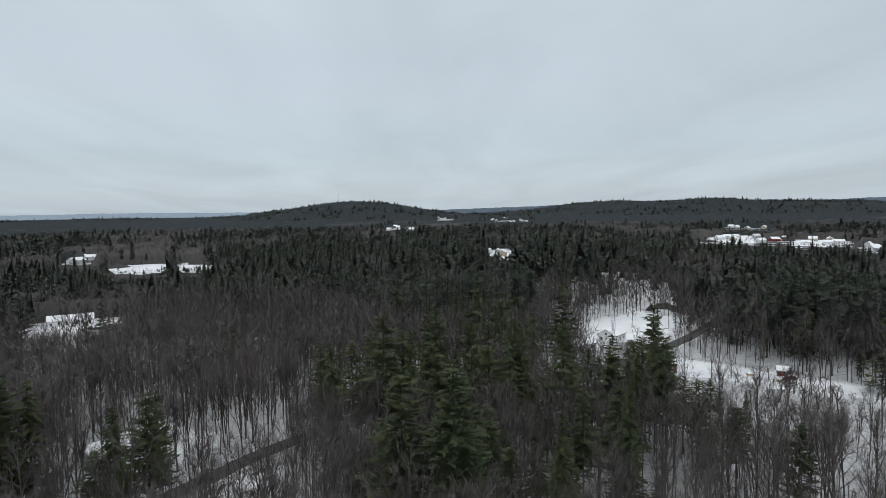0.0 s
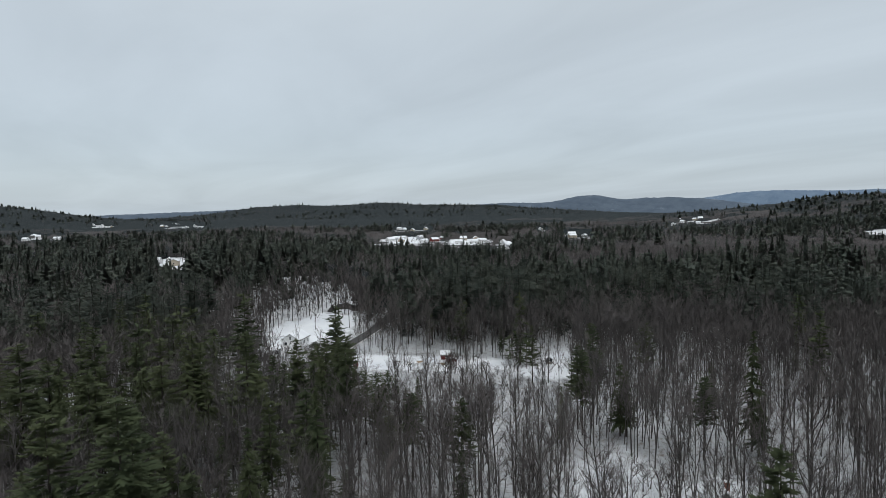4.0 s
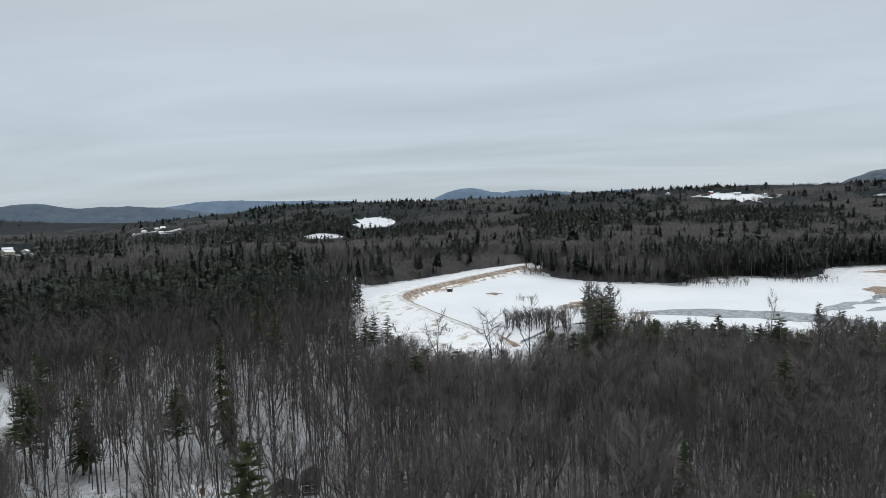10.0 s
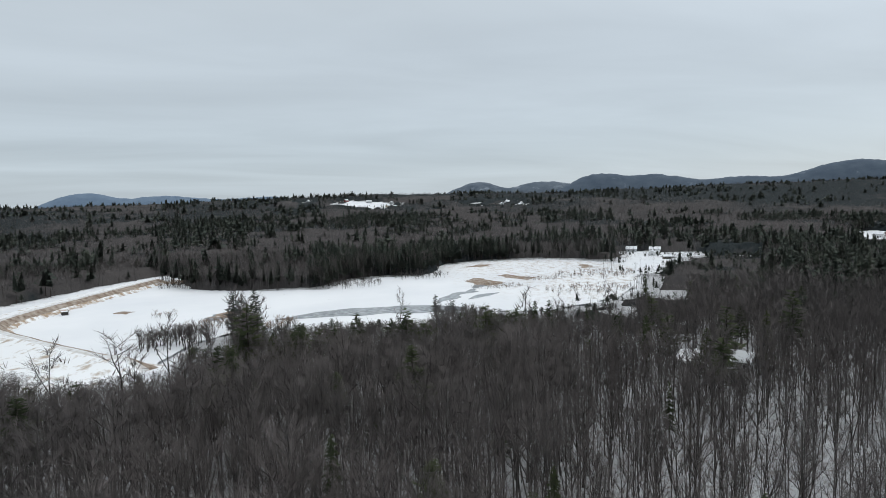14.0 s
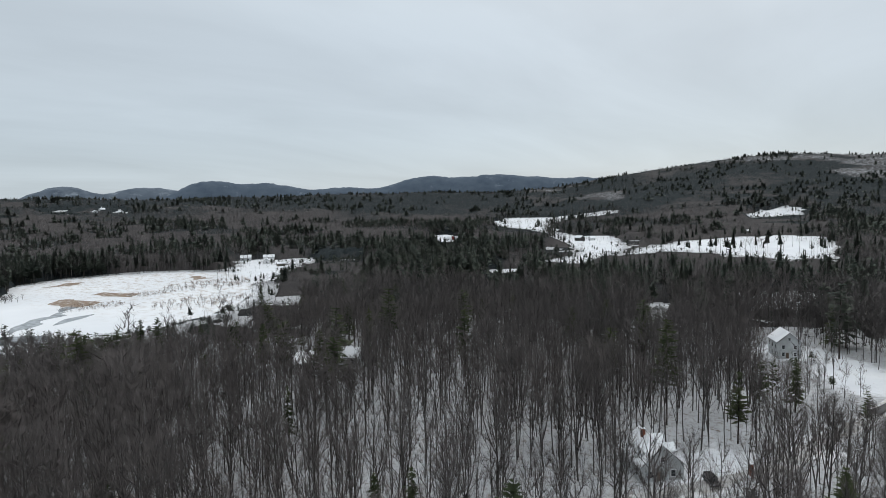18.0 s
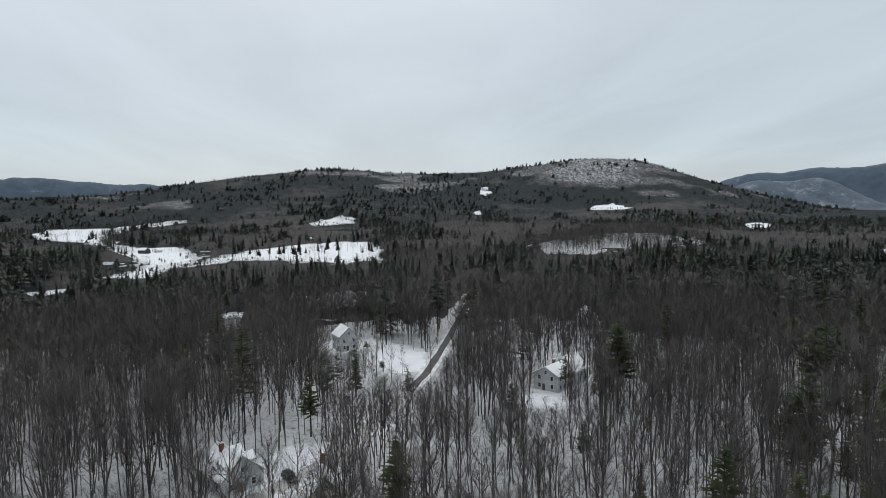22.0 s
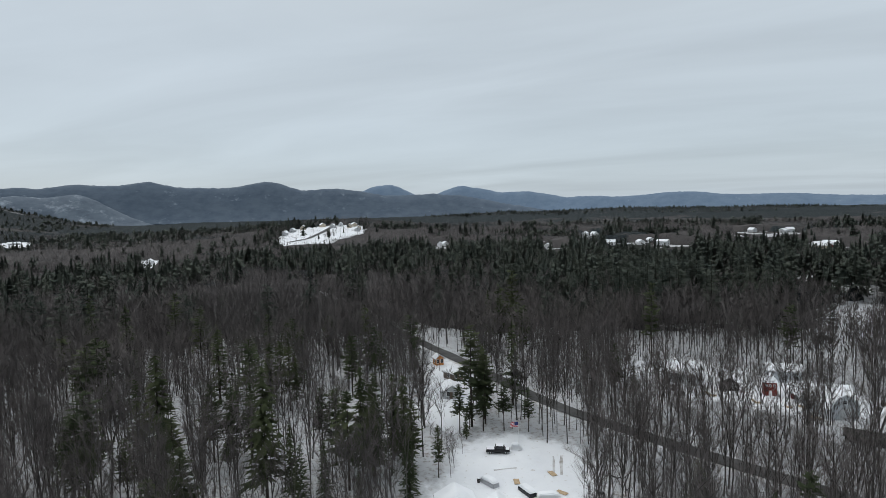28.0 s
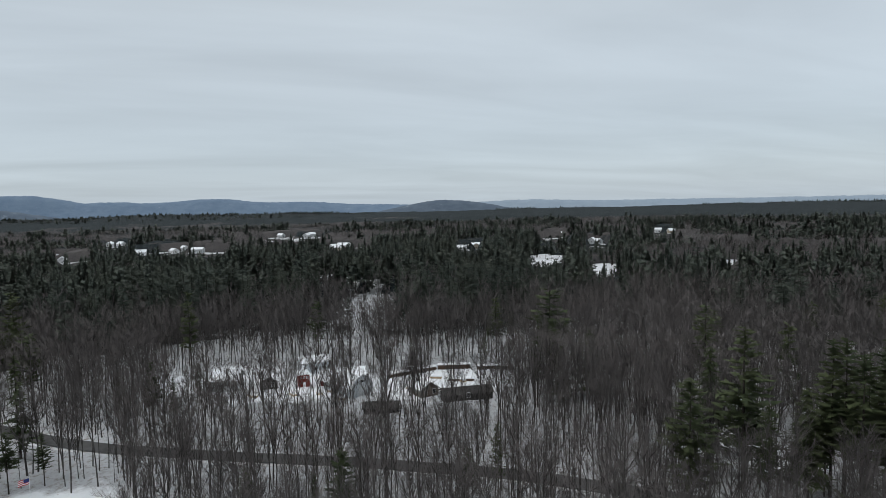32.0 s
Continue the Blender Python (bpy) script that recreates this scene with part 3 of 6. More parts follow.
# reed beds stand out brown on the ice
REEDS = [[(404, -176), (418, -170), (436, -172), (454, -182), (448, -190), (430, -188), (415, -195), (406, -188)], [(420, -214), (440, -207), (458, -209), (462, -220), (446, -224), (430, -230)],
         [(352, 4), (372, -10), (380, -4), (368, 8), (356, 14)], [(392, 60), (402, 52), (408, 60), (398, 68)], [(474, -300), (500, -312), (494, -322), (468, -312)], [(540, -210), (556, -230), (548, -246), (534, -226)]]
M_REEDBED = material("reed_bed", (0.3, 0.22, 0.16), 0.95)
rb = mix_nodes(M_REEDBED, noise_fac(M_REEDBED, 0.5, 0.3, 0.7, detail=7, rough=0.7), (0.17, 0.12, 0.09), (0.33, 0.25, 0.18))
paint(M_REEDBED, mix_nodes(M_REEDBED, noise_fac(M_REEDBED, 0.22, 0.52, 0.66, detail=8, rough=0.75), rb, (0.72, 0.73, 0.75)))
for poly in REEDS:
    tagged(polygon_sheet("reed_bed", poly, 0.14, M_REEDBED, 1.5, 3.0), "flattened brown reed bed frozen into the pond", "reeds", kind="structure")


def bank(name, line, profile, mats, mat_of, label, step=4.0):
    """An earth bank: a cross-section of (offset, height) drawn along a line."""
    pts = np.array(line, float)
    s = np.concatenate([[0], np.cumsum(np.hypot(*np.diff(pts, axis=0).T))])
    t = np.arange(0, s[-1], step)
    px = np.mean([np.interp(t + o, s, pts[:, 0]) for o in (-12, -6, 0, 6, 12)], 0)
    py = np.mean([np.interp(t + o, s, pts[:, 1]) for o in (-12, -6, 0, 6, 12)], 0)
    nx, ny = -np.gradient(py), np.gradient(px)
    n = np.hypot(nx, ny)
    nx, ny = nx / n, ny / n
    k = len(profile)
    end = np.minimum(1, np.minimum(t, t[-1] - t) / 16 + 0.02)
    v = np.stack([np.stack([px + nx * (o + 0.5 * lattice(t, t * 0 + o, 9, 4)), py + ny * (o + 0.5 * lattice(t, t * 0 + o, 9, 4)), (h * end + 0.18 * (0 < h < 3.9) * lattice(t, t * 0 + o, 6, 2))], -1) for o, h in profile], 1)
    a = (np.arange(len(t) - 1)[:, None] * k + np.arange(k - 1)[None]).ravel()
    f = np.stack([a, a + k, a + k + 1, a + 1], -1)
    ob = new(name, mesh_np(name, v.reshape(-1, 3), f, mats, np.tile(mat_of, len(t) - 1), smooth=True))
    return tagged(ob, label, "dam", kind="structure")


bank("dam", DAM, [(-9, -0.4), (-5.5, 1.6), (-2.8, 3.7), (-1.4, 3.95), (-0.6, 4.0), (0.8, 4.0), (2.2, 3.95), (6, 3.0), (14, 1.7), (24, 0.7), (33, -0.3)],
     [M_DAMGRASS, M_BANK, M_DIRT, M_DAMSNOW], [0, 2, 2, 1, 1, 1, 3, 3, 3, 3], "long curved earth dam with snow and dry grass and a brown track on its crest")

# ---- far ridges behind everything: each range a chain of rounded summits ----
def mountains(summits, mat, label, dist, depth=170, seed=0):
    """Summits: azimuth, height of the top in degrees over the eye, spread in degrees."""
    lo, hi = min(a - 3 * w for a, e, w in summits), max(a + 3 * w for a, e, w in summits)
    a = np.radians(np.linspace(lo, hi, int((hi - lo) * 5)))
    d = dist + np.linspace(-1.6, 1.6, 15) * depth
    A, D = np.meshgrid(a, d)
    deg = np.degrees(A)
    x, y = D * np.sin(A), D * np.cos(A)
    crest = 0
    for c, e, w in summits:
        tall = EYE + dist * math.tan(radians(e)) + 20
        crest = crest + (tall * np.exp(-0.5 * ((deg - c) / w) ** 2)) ** 7
    crest = crest ** (1 / 7) * (1 + 0.02 * lattice(deg * 40, D * 0, 50, seed) + 0.008 * lattice(deg * 40, D * 0, 17, seed + 1))
    z = -20 + crest * np.exp(-0.5 * ((D - dist) / (depth * 0.75)) ** 2) + 2.2 * lattice(x, y, 16, seed + 2)
    m, k = A.shape
    b = (np.arange(m - 1)[:, None] * k + np.arange(k - 1)[None]).ravel()
    ob = new("mountains", mesh_np("mountains", np.stack([x, y, z], -1).reshape(-1, 3), np.stack([b, b + 1, b + k + 1, b + k], -1), mat, smooth=True))
    return tagged(ob, label, "mountain", kind="structure")


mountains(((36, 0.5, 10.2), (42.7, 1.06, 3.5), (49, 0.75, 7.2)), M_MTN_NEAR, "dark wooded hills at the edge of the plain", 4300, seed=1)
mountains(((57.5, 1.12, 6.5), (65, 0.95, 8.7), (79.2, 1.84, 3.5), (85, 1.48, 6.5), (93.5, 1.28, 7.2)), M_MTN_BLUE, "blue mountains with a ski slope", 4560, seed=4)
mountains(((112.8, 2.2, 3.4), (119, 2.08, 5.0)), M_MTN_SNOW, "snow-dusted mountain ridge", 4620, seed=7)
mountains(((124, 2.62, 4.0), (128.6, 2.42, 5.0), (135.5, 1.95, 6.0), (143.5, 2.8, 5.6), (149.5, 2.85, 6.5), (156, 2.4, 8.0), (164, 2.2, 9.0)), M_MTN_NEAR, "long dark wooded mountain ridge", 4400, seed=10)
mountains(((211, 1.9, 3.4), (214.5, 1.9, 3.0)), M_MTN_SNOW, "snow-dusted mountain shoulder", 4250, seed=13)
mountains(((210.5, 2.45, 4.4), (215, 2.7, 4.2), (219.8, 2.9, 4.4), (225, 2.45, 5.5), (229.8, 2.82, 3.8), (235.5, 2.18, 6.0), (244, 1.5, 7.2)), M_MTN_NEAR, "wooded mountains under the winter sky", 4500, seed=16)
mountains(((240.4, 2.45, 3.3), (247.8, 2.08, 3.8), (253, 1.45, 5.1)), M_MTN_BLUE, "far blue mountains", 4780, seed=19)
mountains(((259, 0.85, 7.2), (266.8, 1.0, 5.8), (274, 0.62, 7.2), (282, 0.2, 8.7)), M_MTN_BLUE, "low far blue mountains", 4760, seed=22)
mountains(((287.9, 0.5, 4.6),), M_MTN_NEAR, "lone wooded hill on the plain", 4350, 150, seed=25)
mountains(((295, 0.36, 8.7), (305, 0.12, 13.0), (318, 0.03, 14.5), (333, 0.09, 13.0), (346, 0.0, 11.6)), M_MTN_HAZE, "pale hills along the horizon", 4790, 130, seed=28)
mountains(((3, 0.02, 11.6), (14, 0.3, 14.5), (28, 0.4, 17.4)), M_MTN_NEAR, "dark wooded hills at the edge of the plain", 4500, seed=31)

# ---- buildings ----
M_WHITE = grainy("white_clapboard", (0.66, 0.67, 0.68), (0.78, 0.79, 0.80), 1.5, 0.6, stretch=(0.2, 0.2, 6), second=(0.62, 0.62, 0.61), scale2=0.3)
M_GREY = grainy("grey_clapboard", (0.40, 0.42, 0.43), (0.52, 0.54, 0.55), 1.5, 0.65, stretch=(0.2, 0.2, 6), second=(0.36, 0.37, 0.37), scale2=0.3)
M_TAN = grainy("tan_clapboard", (0.33, 0.29, 0.23), (0.45, 0.40, 0.32), 1.5, 0.7, stretch=(0.2, 0.2, 6))
M_BROWN = grainy("weathered_boards", (0.085, 0.068, 0.055), (0.17, 0.14, 0.115), 1.2, 0.9, stretch=(3, 3, 0.25), second=(0.22, 0.20, 0.18), scale2=0.4)
M_DARK = grainy("tarred_boards", (0.03, 0.028, 0.027), (0.075, 0.07, 0.066), 1.2, 0.85, stretch=(3, 3, 0.3))
M_RED = grainy("barn_red", (0.13, 0.022, 0.02), (0.21, 0.038, 0.033), 1.0, 0.75, stretch=(3, 3, 0.3), second=(0.16, 0.035, 0.03), scale2=0.4)
M_ORANGE = grainy("stained_cedar", (0.42, 0.17, 0.05), (0.56, 0.25, 0.085), 1.4, 0.7, stretch=(3, 3, 0.3))
M_STEEL = grainy("galvanised_sheet", (0.33, 0.36, 0.38), (0.46, 0.49, 0.51), 0.8, 0.45, stretch=(5, 5, 0.3), metal=0.3)
M_ROOFSNOW = grainy("roof_snow", (0.79, 0.81, 0.84), (0.87, 0.885, 0.90), 0.5, 0.7, bump=0.3, second=(0.74, 0.76, 0.79), scale2=0.25)
M_SHINGLE = grainy("asphalt_shingle", (0.05, 0.048, 0.047), (0.11, 0.105, 0.10), 2.0, 0.9, second=(0.5, 0.51, 0.52), scale2=0.5)
M_TRIM = material("white_trim", (0.76, 0.77, 0.78), 0.5)
M_GLASS = material("window_glass", (0.02, 0.024, 0.028), 0.08)
M_GLASS.node_tree.nodes["Principled BSDF"].inputs["Specular IOR Level"].default_value = 0.5
M_BRICK = grainy("red_brick", (0.16, 0.065, 0.045), (0.28, 0.12, 0.085), 5.0, 0.9)
M_DOORRED = material("brown_door", (0.12, 0.085, 0.065), 0.5)
M_BLACK = material("black_rubber", (0.02, 0.02, 0.02), 0.8)
M_CHROME = material("bright_steel", (0.55, 0.56, 0.57), 0.25, 1.0)
M_STONE = grainy("field_stone", (0.07, 0.068, 0.065), (0.19, 0.185, 0.175), 1.5, 0.95, second=(0.6, 0.61, 0.62), scale2=1.2)
M_LOG = grainy("stacked_logs", (0.06, 0.042, 0.032), (0.17, 0.115, 0.082), 2.0, 0.95, stretch=(0.4, 2, 2))
M_WOOD = grainy("raw_lumber", (0.36, 0.26, 0.16), (0.52, 0.40, 0.26), 1.5, 0.85)
KEEP = []


def keep_clear(x, y, r):
    KEEP.append((x, y, r))


def facing(x, y, az, z=0.0):
    """A pose whose +y looks towards an azimuth."""
    return pose(x, y, z + float(land(x, y)), 0, 0, -az)


def window(parent, x, y, z, w, h, out, mat=None):
    """A framed sash window set proud of a wall; out: the wall's outward way in the house's plan."""
    ox, oy = out
    across = (abs(oy), abs(ox))

    def slab(u, d0, d1, z0, z1):
        a, b = x - across[0] * u + ox * d0, x + across[0] * u + ox * d1
        c, d = y - across[1] * u + oy * d0, y + across[1] * u + oy * d1
        return box(min(a, b), max(a, b), min(c, d), max(c, d), z0, z1)
    f = part("window", slab(w / 2 + 0.1, 0.003, 0.06, z - h / 2 - 0.1, z + h / 2 + 0.1), M_TRIM, parent)
    part("pane", slab(w / 2, 0.05, 0.075, z - h / 2, z - 0.03), M_GLASS, f)
    part("pane", slab(w / 2, 0.05, 0.075, z + 0.03, z + h / 2), M_GLASS, f)
    return f


def house(name, m, w, l, eave, rise, wall, label, group="", storeys=2, fine=True, snow=0.28, chimney=False, door=True, parts_of=None, roofmat=None, category="house", bays=3, over=0.45, gables=True):
    """A gabled building; its ridge runs along y."""
    h = thing(name, m, label, category, group) if parts_of is None else parts_of
    x, y, _ = m.translation
    keep_clear(x, y, max(w, l) * 0.62 + 1.5)
    off = Matrix.Identity(4)
    bm = prism(bmesh.new(), [(-w / 2, -0.5), (w / 2, -0.5), (w / 2, eave), (0, eave + rise), (-w / 2, eave)], -l / 2, l / 2)
    part("wall", bm, wall, h)
    k = rise / (w / 2)
    for s in (-1, 1):
        # a roof slope and the snow lying on it
        def slope(lo, hi, grow):
            x0, x1 = 0.0, w / 2 + over + grow
            z0, z1 = eave + rise, eave + rise - k * x1
            pts = [(s * x0, z0 + lo), (s * x1, z1 + lo), (s * x1, z1 + hi), (s * x0, z0 + hi)]
            return prism(bmesh.new(), pts if s > 0 else pts[::-1], -l / 2 - over - grow, l / 2 + over + grow)
        r = part("roof", slope(0.02, 0.14, 0), roofmat or M_SHINGLE, h)
        if snow:
            bm = slope(0.15, 0.15 + snow, -0.06)
            bmesh.ops.bevel(bm, geom=bm.edges[:], offset=min(0.1, snow * 0.3), segments=1, affect="EDGES")
            part("roof_snow", bm, M_ROOFSNOW, r, "thick white snow on the roof")
    if fine:
        for f in range(storeys):
            z = 1.55 + 2.6 * f
            if z + 0.8 > eave + 0.3 and f:
                continue
            for i in range(bays):
                y_ = -l / 2 + l * (i + 0.5) / bays
                for s in (-1, 1):
                    window(h, s * w / 2, y_, z, 0.95, 1.35, (s, 0))
            if gables:
                for s in (-1, 1):
                    for i in range(2):
                        window(h, -w / 4 + i * w / 2, s * l / 2, z, 0.95, 1.35, (0, s))
        if gables and rise > 2.2:
            for s in (-1, 1):
                window(h, 0, s * l / 2, eave + rise * 0.32, 0.8, 1.0, (0, s))
        if door:
            d = part("door", box(-0.5 + w * 0.08, 0.5 + w * 0.08, l / 2 + 0.004, l / 2 + 0.07, 0.0, 2.1), M_DOORRED, h)
            part("door_handle", box(0.36 + w * 0.08, 0.42 + w * 0.08, l / 2 + 0.07, l / 2 + 0.12, 0.98, 1.08), M_CHROME, d)
    else:
        for i in range(2):
            y_ = -l / 4 + i * l / 2
            for s in (-1, 1):
                part("window", box(min(s * (w / 2 + 0.004), s * (w / 2 + 0.06)), max(s * (w / 2 + 0.004), s * (w / 2 + 0.06)), y_ - 0.6, y_ + 0.6, 0.9, 2.2), M_GLASS, h)
        for s in (-1, 1):
            y0, y1 = sorted((s * (l / 2 + 0.004), s * (l / 2 + 0.06)))
            part("window", box(-0.6, 0.6, y0, y1, 0.9 + 0.4 * (eave - 2.6), 2.2 + 0.4 * (eave - 2.6)), M_GLASS, h)
    if chimney:
        c = part("chimney", box(0.5, 1.3, -l * 0.2, -l * 0.2 + 0.8, eave, eave + rise + 1.2), M_BRICK, h, "red brick chimney")
        part("chimney_cap", box(0.42, 1.38, -l * 0.2 - 0.08, -l * 0.2 + 0.88, eave + rise + 1.2, eave + rise + 1.32), M_ROOFSNOW, c)
    return h


# two-storey house by the lane, with its lower wing
h = house("house", facing(-46, -192, 44), 9.0, 10.0, 5.0, 2.4, M_GREY, "two-storey grey clapboard house under a snow roof", storeys=2, chimney=True, bays=4)
for nm, bm, mat in (("wing_wall", prism(bmesh.new(), [(-5.0, -0.5), (5.0, -0.5), (5.0, 4.6), (0, 8.4), (-5.0, 4.6)], -13.5, -5.02), M_GREY),
                    ("wing_roof", prism(bmesh.new(), [(-5.5, 4.3), (0, 8.5), (5.5, 4.3), (5.5, 4.75), (0, 8.95), (-5.5, 4.75)], -14.0, -4.7), M_ROOFSNOW),
                    ("porch", box(5.02, 7.4, -11, -5.6, -0.3, 0.5), M_WOOD)):
    part(nm, bm, mat, h)
for yy in (-11.6, -8.2):
    window(h, 5.0, yy, 1.7, 0.95, 1.35, (1, 0))
    window(h, -5.0, yy, 1.7, 0.95, 1.35, (-1, 0))
house("house", facing(-86, -290, 15), 9.5, 12.0, 5.2, 3.6, M_WHITE, "white gabled house among bare trees, its roof snow-covered", storeys=2)
house("house", facing(27, -256, 335), 8.0, 9.5, 6.0, 3.4, M_GREY, "tall pale grey house beside pines, snow on its roof", storeys=2)
h = house("house", facing(39, -131, 318), 9.5, 11.0, 3.2, 4.2, M_GREY, "grey storey-and-a-half house with a steep snowy roof", storeys=1, chimney=True)
for yy in (-2.6, 2.6):
    for sx in (1, -1):
        part("dormer", prism(bmesh.new(), [(-1.1, 4.0), (1.1, 4.0), (1.1, 5.7), (0, 6.7), (-1.1, 5.7)], 0.8, 3.6), M_GREY, h).matrix_basis = pose(0, yy, 0, 0, 0, -90 * sx)
        part("dormer_roof", prism(bmesh.new(), [(-1.4, 5.45), (0, 6.75), (1.4, 5.45), (1.4, 5.75), (0, 7.05), (-1.4, 5.75)], 0.6, 3.9), M_ROOFSNOW, h).matrix_basis = pose(0, yy, 0, 0, 0, -90 * sx)
house("garage", facing(18, -122, 345), 6.0, 7.0, 2.8, 2.6, M_TAN, "small tan garage with a snowy gable roof", storeys=1, bays=2, category="garage")
part_ch = thing("chimney_stack", facing(20, -136, 0), "slim red brick chimney stack over a low cellar roof", "chimney")
part("stack", box(-0.45, 0.45, -0.45, 0.45, -0.4, 3.9), M_BRICK, part_ch)
part("cap", box(-0.55, 0.55, -0.55, 0.55, 3.9, 4.1), M_ROOFSNOW, part_ch)
for (x, y), az in zip(COTTAGES, (20, 70)):
    house("cottage", facing(x, y, az), 6.5, 8, 3.0, 3.0, M_GREY, "small grey cottage hidden in the wood, roof white", storeys=1, bays=2)
# along the road to the north
h = house("long_house", facing(-80, 146, 31), 8.5, 22.0, 2.7, 2.0, M_GREY, "long low grey house with a white snow roof", storeys=1, bays=7, chimney=True)
house("shed", facing(-43, 122, 60), 4.6, 6.0, 2.3, 1.3, M_WHITE, "low white shed with a snow-laden roof", storeys=1, bays=1, category="shed")
house("house", facing(-200, 320, 60), 9, 21, 3.0, 2.2, M_WHITE, "long white house with a snow-covered roof in the wood", storeys=1, bays=6)
house("house", facing(70, 262, 40), 8, 11, 3.2, 2.4, M_WHITE, "white one-storey house behind tall pines", storeys=1)
house("house", facing(52, 247, 60), 8, 13, 2.8, 2.0, M_GREY, "low grey house by the road with snowy roof", storeys=1)
for x, y in ((118, 486), (138, 492)):
    house("house", facing(x, y, 75), 9, 13, 4.6, 3.2, M_WHITE, "white house showing over the bare wood", fine=False)
# by the north-east field
house("red_shed", facing(113, 205, 115), 2.6, 4.0, 2.0, 1.0, M_RED, "small dark red shed at a snowy field", storeys=1, bays=1, door=False, category="shed")
house("red_shed", facing(77, 214, 80), 3.2, 4.6, 2.2, 1.3, M_RED, "red-brown shed with a steep roof by the field", storeys=1, bays=1, door=False, snow=0.12, category="shed")
house("shed", facing(142, 178, 40), 2.4, 2.8, 1.8, 0.8, M_BROWN, "small brown shed at the edge of the wood", storeys=1, bays=1, door=False, category="shed")
# cabins below the east slope
house("cabin", facing(97, 73, 38), 6.0, 7.5, 3.2, 2.2, M_TAN, "tan cabin with dark trim and snow on its roof", storeys=1, bays=2, chimney=True, category="cabin")
house("shack", facing(107, 60, 62), 4.5, 5.0, 2.5, 1.2, M_BROWN, "weathered brown shack, snow blown off its roof", storeys=1, bays=1, snow=0.0, roofmat=M_DARK, category="shed")
house("lean_to", facing(113, 57, 70), 3.4, 6.0, 2.6, 0.8, M_DARK, "dark tarred lean-to beside a brown shack", storeys=1, bays=1, snow=0.0, roofmat=M_DARK, door=False, category="shed")
# the barnyard to the west
house("farmhouse", facing(-212, -13, 10), 8, 11, 3.4, 2.8, M_GREY, "grey farmhouse with a snow roof at the barnyard", storeys=1)
h = house("open_shed", facing(-208, 1, 90), 5.5, 6.5, 2.6, 1.4, M_DARK, "dark tarred open-fronted shed with thin snow", storeys=1, bays=1, snow=0.08, door=False, category="shed")
h = thing("barn_tower", facing(-205, 12, 86) @ Matrix.Scale(0.8, 4), "red square barn tower with a white pyramid roof", "barn")
keep_clear(-205, 12, 6)
part("wall", box(-2.2, 2.2, -2.2, 2.2, -0.5, 5.2), M_RED, h)
bm = bmesh.new()
tip = bm.verts.new((0, 0, 8.6))
ring4 = [bm.verts.new(c) for c in ((-2.7, -2.7, 5.1), (2.7, -2.7, 5.1), (2.7, 2.7, 5.1), (-2.7, 2.7, 5.1))]
bm.faces.new(ring4[::-1])
for i in range(4):
    bm.faces.new((ring4[i], ring4[(i + 1) % 4], tip))
part("roof", bm, M_ROOFSNOW, h, "snow-covered pyramid roof")
for i in (-1, 0, 1):
    window(h, i * 1.25, 2.2, 3.9, 0.55, 0.8, (0, 1))
part("door", box(-0.55, 0.55, 2.204, 2.27, 0, 2.0), M_TRIM, h)
house("long_shed", facing(-206, 25, 2), 8.5, 15.0, 1.9, 2.1, M_RED, "long low dark red shed under a white snow roof", storeys=1, bays=1, snow=0.35, category="shed")
house("grey_shed", facing(-222, 17, 355), 6.0, 10.0, 3.8, 1.5, M_STEEL, "grey sheet-metal shed behind the barn tower", storeys=1, bays=3, snow=0.3, category="shed")
# a barn with a rounded gambrel roof
h = thing("gambrel_barn", facing(-194, 25, 60), "pale grey gambrel barn, its curved roof deep in snow", "barn")
keep_clear(-194, 25, 10)
arc = [(-4.2, -0.5), (-4.2, 2.4), (-3.6, 4.0), (-2.2, 5.5), (0, 6.3), (2.2, 5.5), (3.6, 4.0), (4.2, 2.4), (4.2, -0.5)]
part("wall", prism(bmesh.new(), arc[::-1], -7, 7), M_STEEL, h)
out = [(a * 1.06, b + 0.28) for a, b in arc[1:-1]]
part("roof_snow", prism(bmesh.new(), out + [(a, b + 0.02) for a, b in arc[1:-1]][::-1], -7.3, 7.2), M_ROOFSNOW, h)
part("door", box(-1.5, 1.5, 7.004, 7.08, 0, 3.0), M_GREY, h)
window(h, 0, 7.0, 4.4, 0.9, 0.9, (0, 1))
for yy in (-4, 0, 4):
    window(h, 4.2, yy, 1.4, 0.9, 0.9, (1, 0))
house("brown_barn", facing(-182, 46.5, 75), 6.0, 7.5, 2.4, 2.2, M_BROWN, "weathered brown barn with snow on its roof", storeys=1, bays=1, snow=0.25, category="barn")
house("dark_shed", facing(-174, 57.5, 5), 6.0, 15.0, 2.0, 1.3, M_DARK, "long dark shed with a bare tarred roof", storeys=1, bays=1, snow=0.0, roofmat=M_DARK, door=False, category="shed")
house("dark_shed", facing(-171, 31, 15), 5.0, 10.0, 1.7, 1.1, M_DARK, "low dark shed with a bare roof among trees", storeys=1, bays=1, snow=0.0, roofmat=M_DARK, door=False, category="shed")
house("cottage", facing(-112, 101, 30), 6.5, 9.0, 2.8, 2.0, M_WHITE, "small white cottage with a smooth snow roof", storeys=1, bays=3)
house("orange_shed", facing(-206, -98, 45), 3.0, 3.4, 2.6, 1.2, M_ORANGE, "bright orange cedar shed beside the road", storeys=1, bays=1, snow=0.1, door=False, category="shed")
house("shed", facing(-190, -85, 30), 4.0, 6.0, 2.4, 1.0, M_BROWN, "weathered brown shed in a snowy yard", storeys=1, bays=1, category="shed")
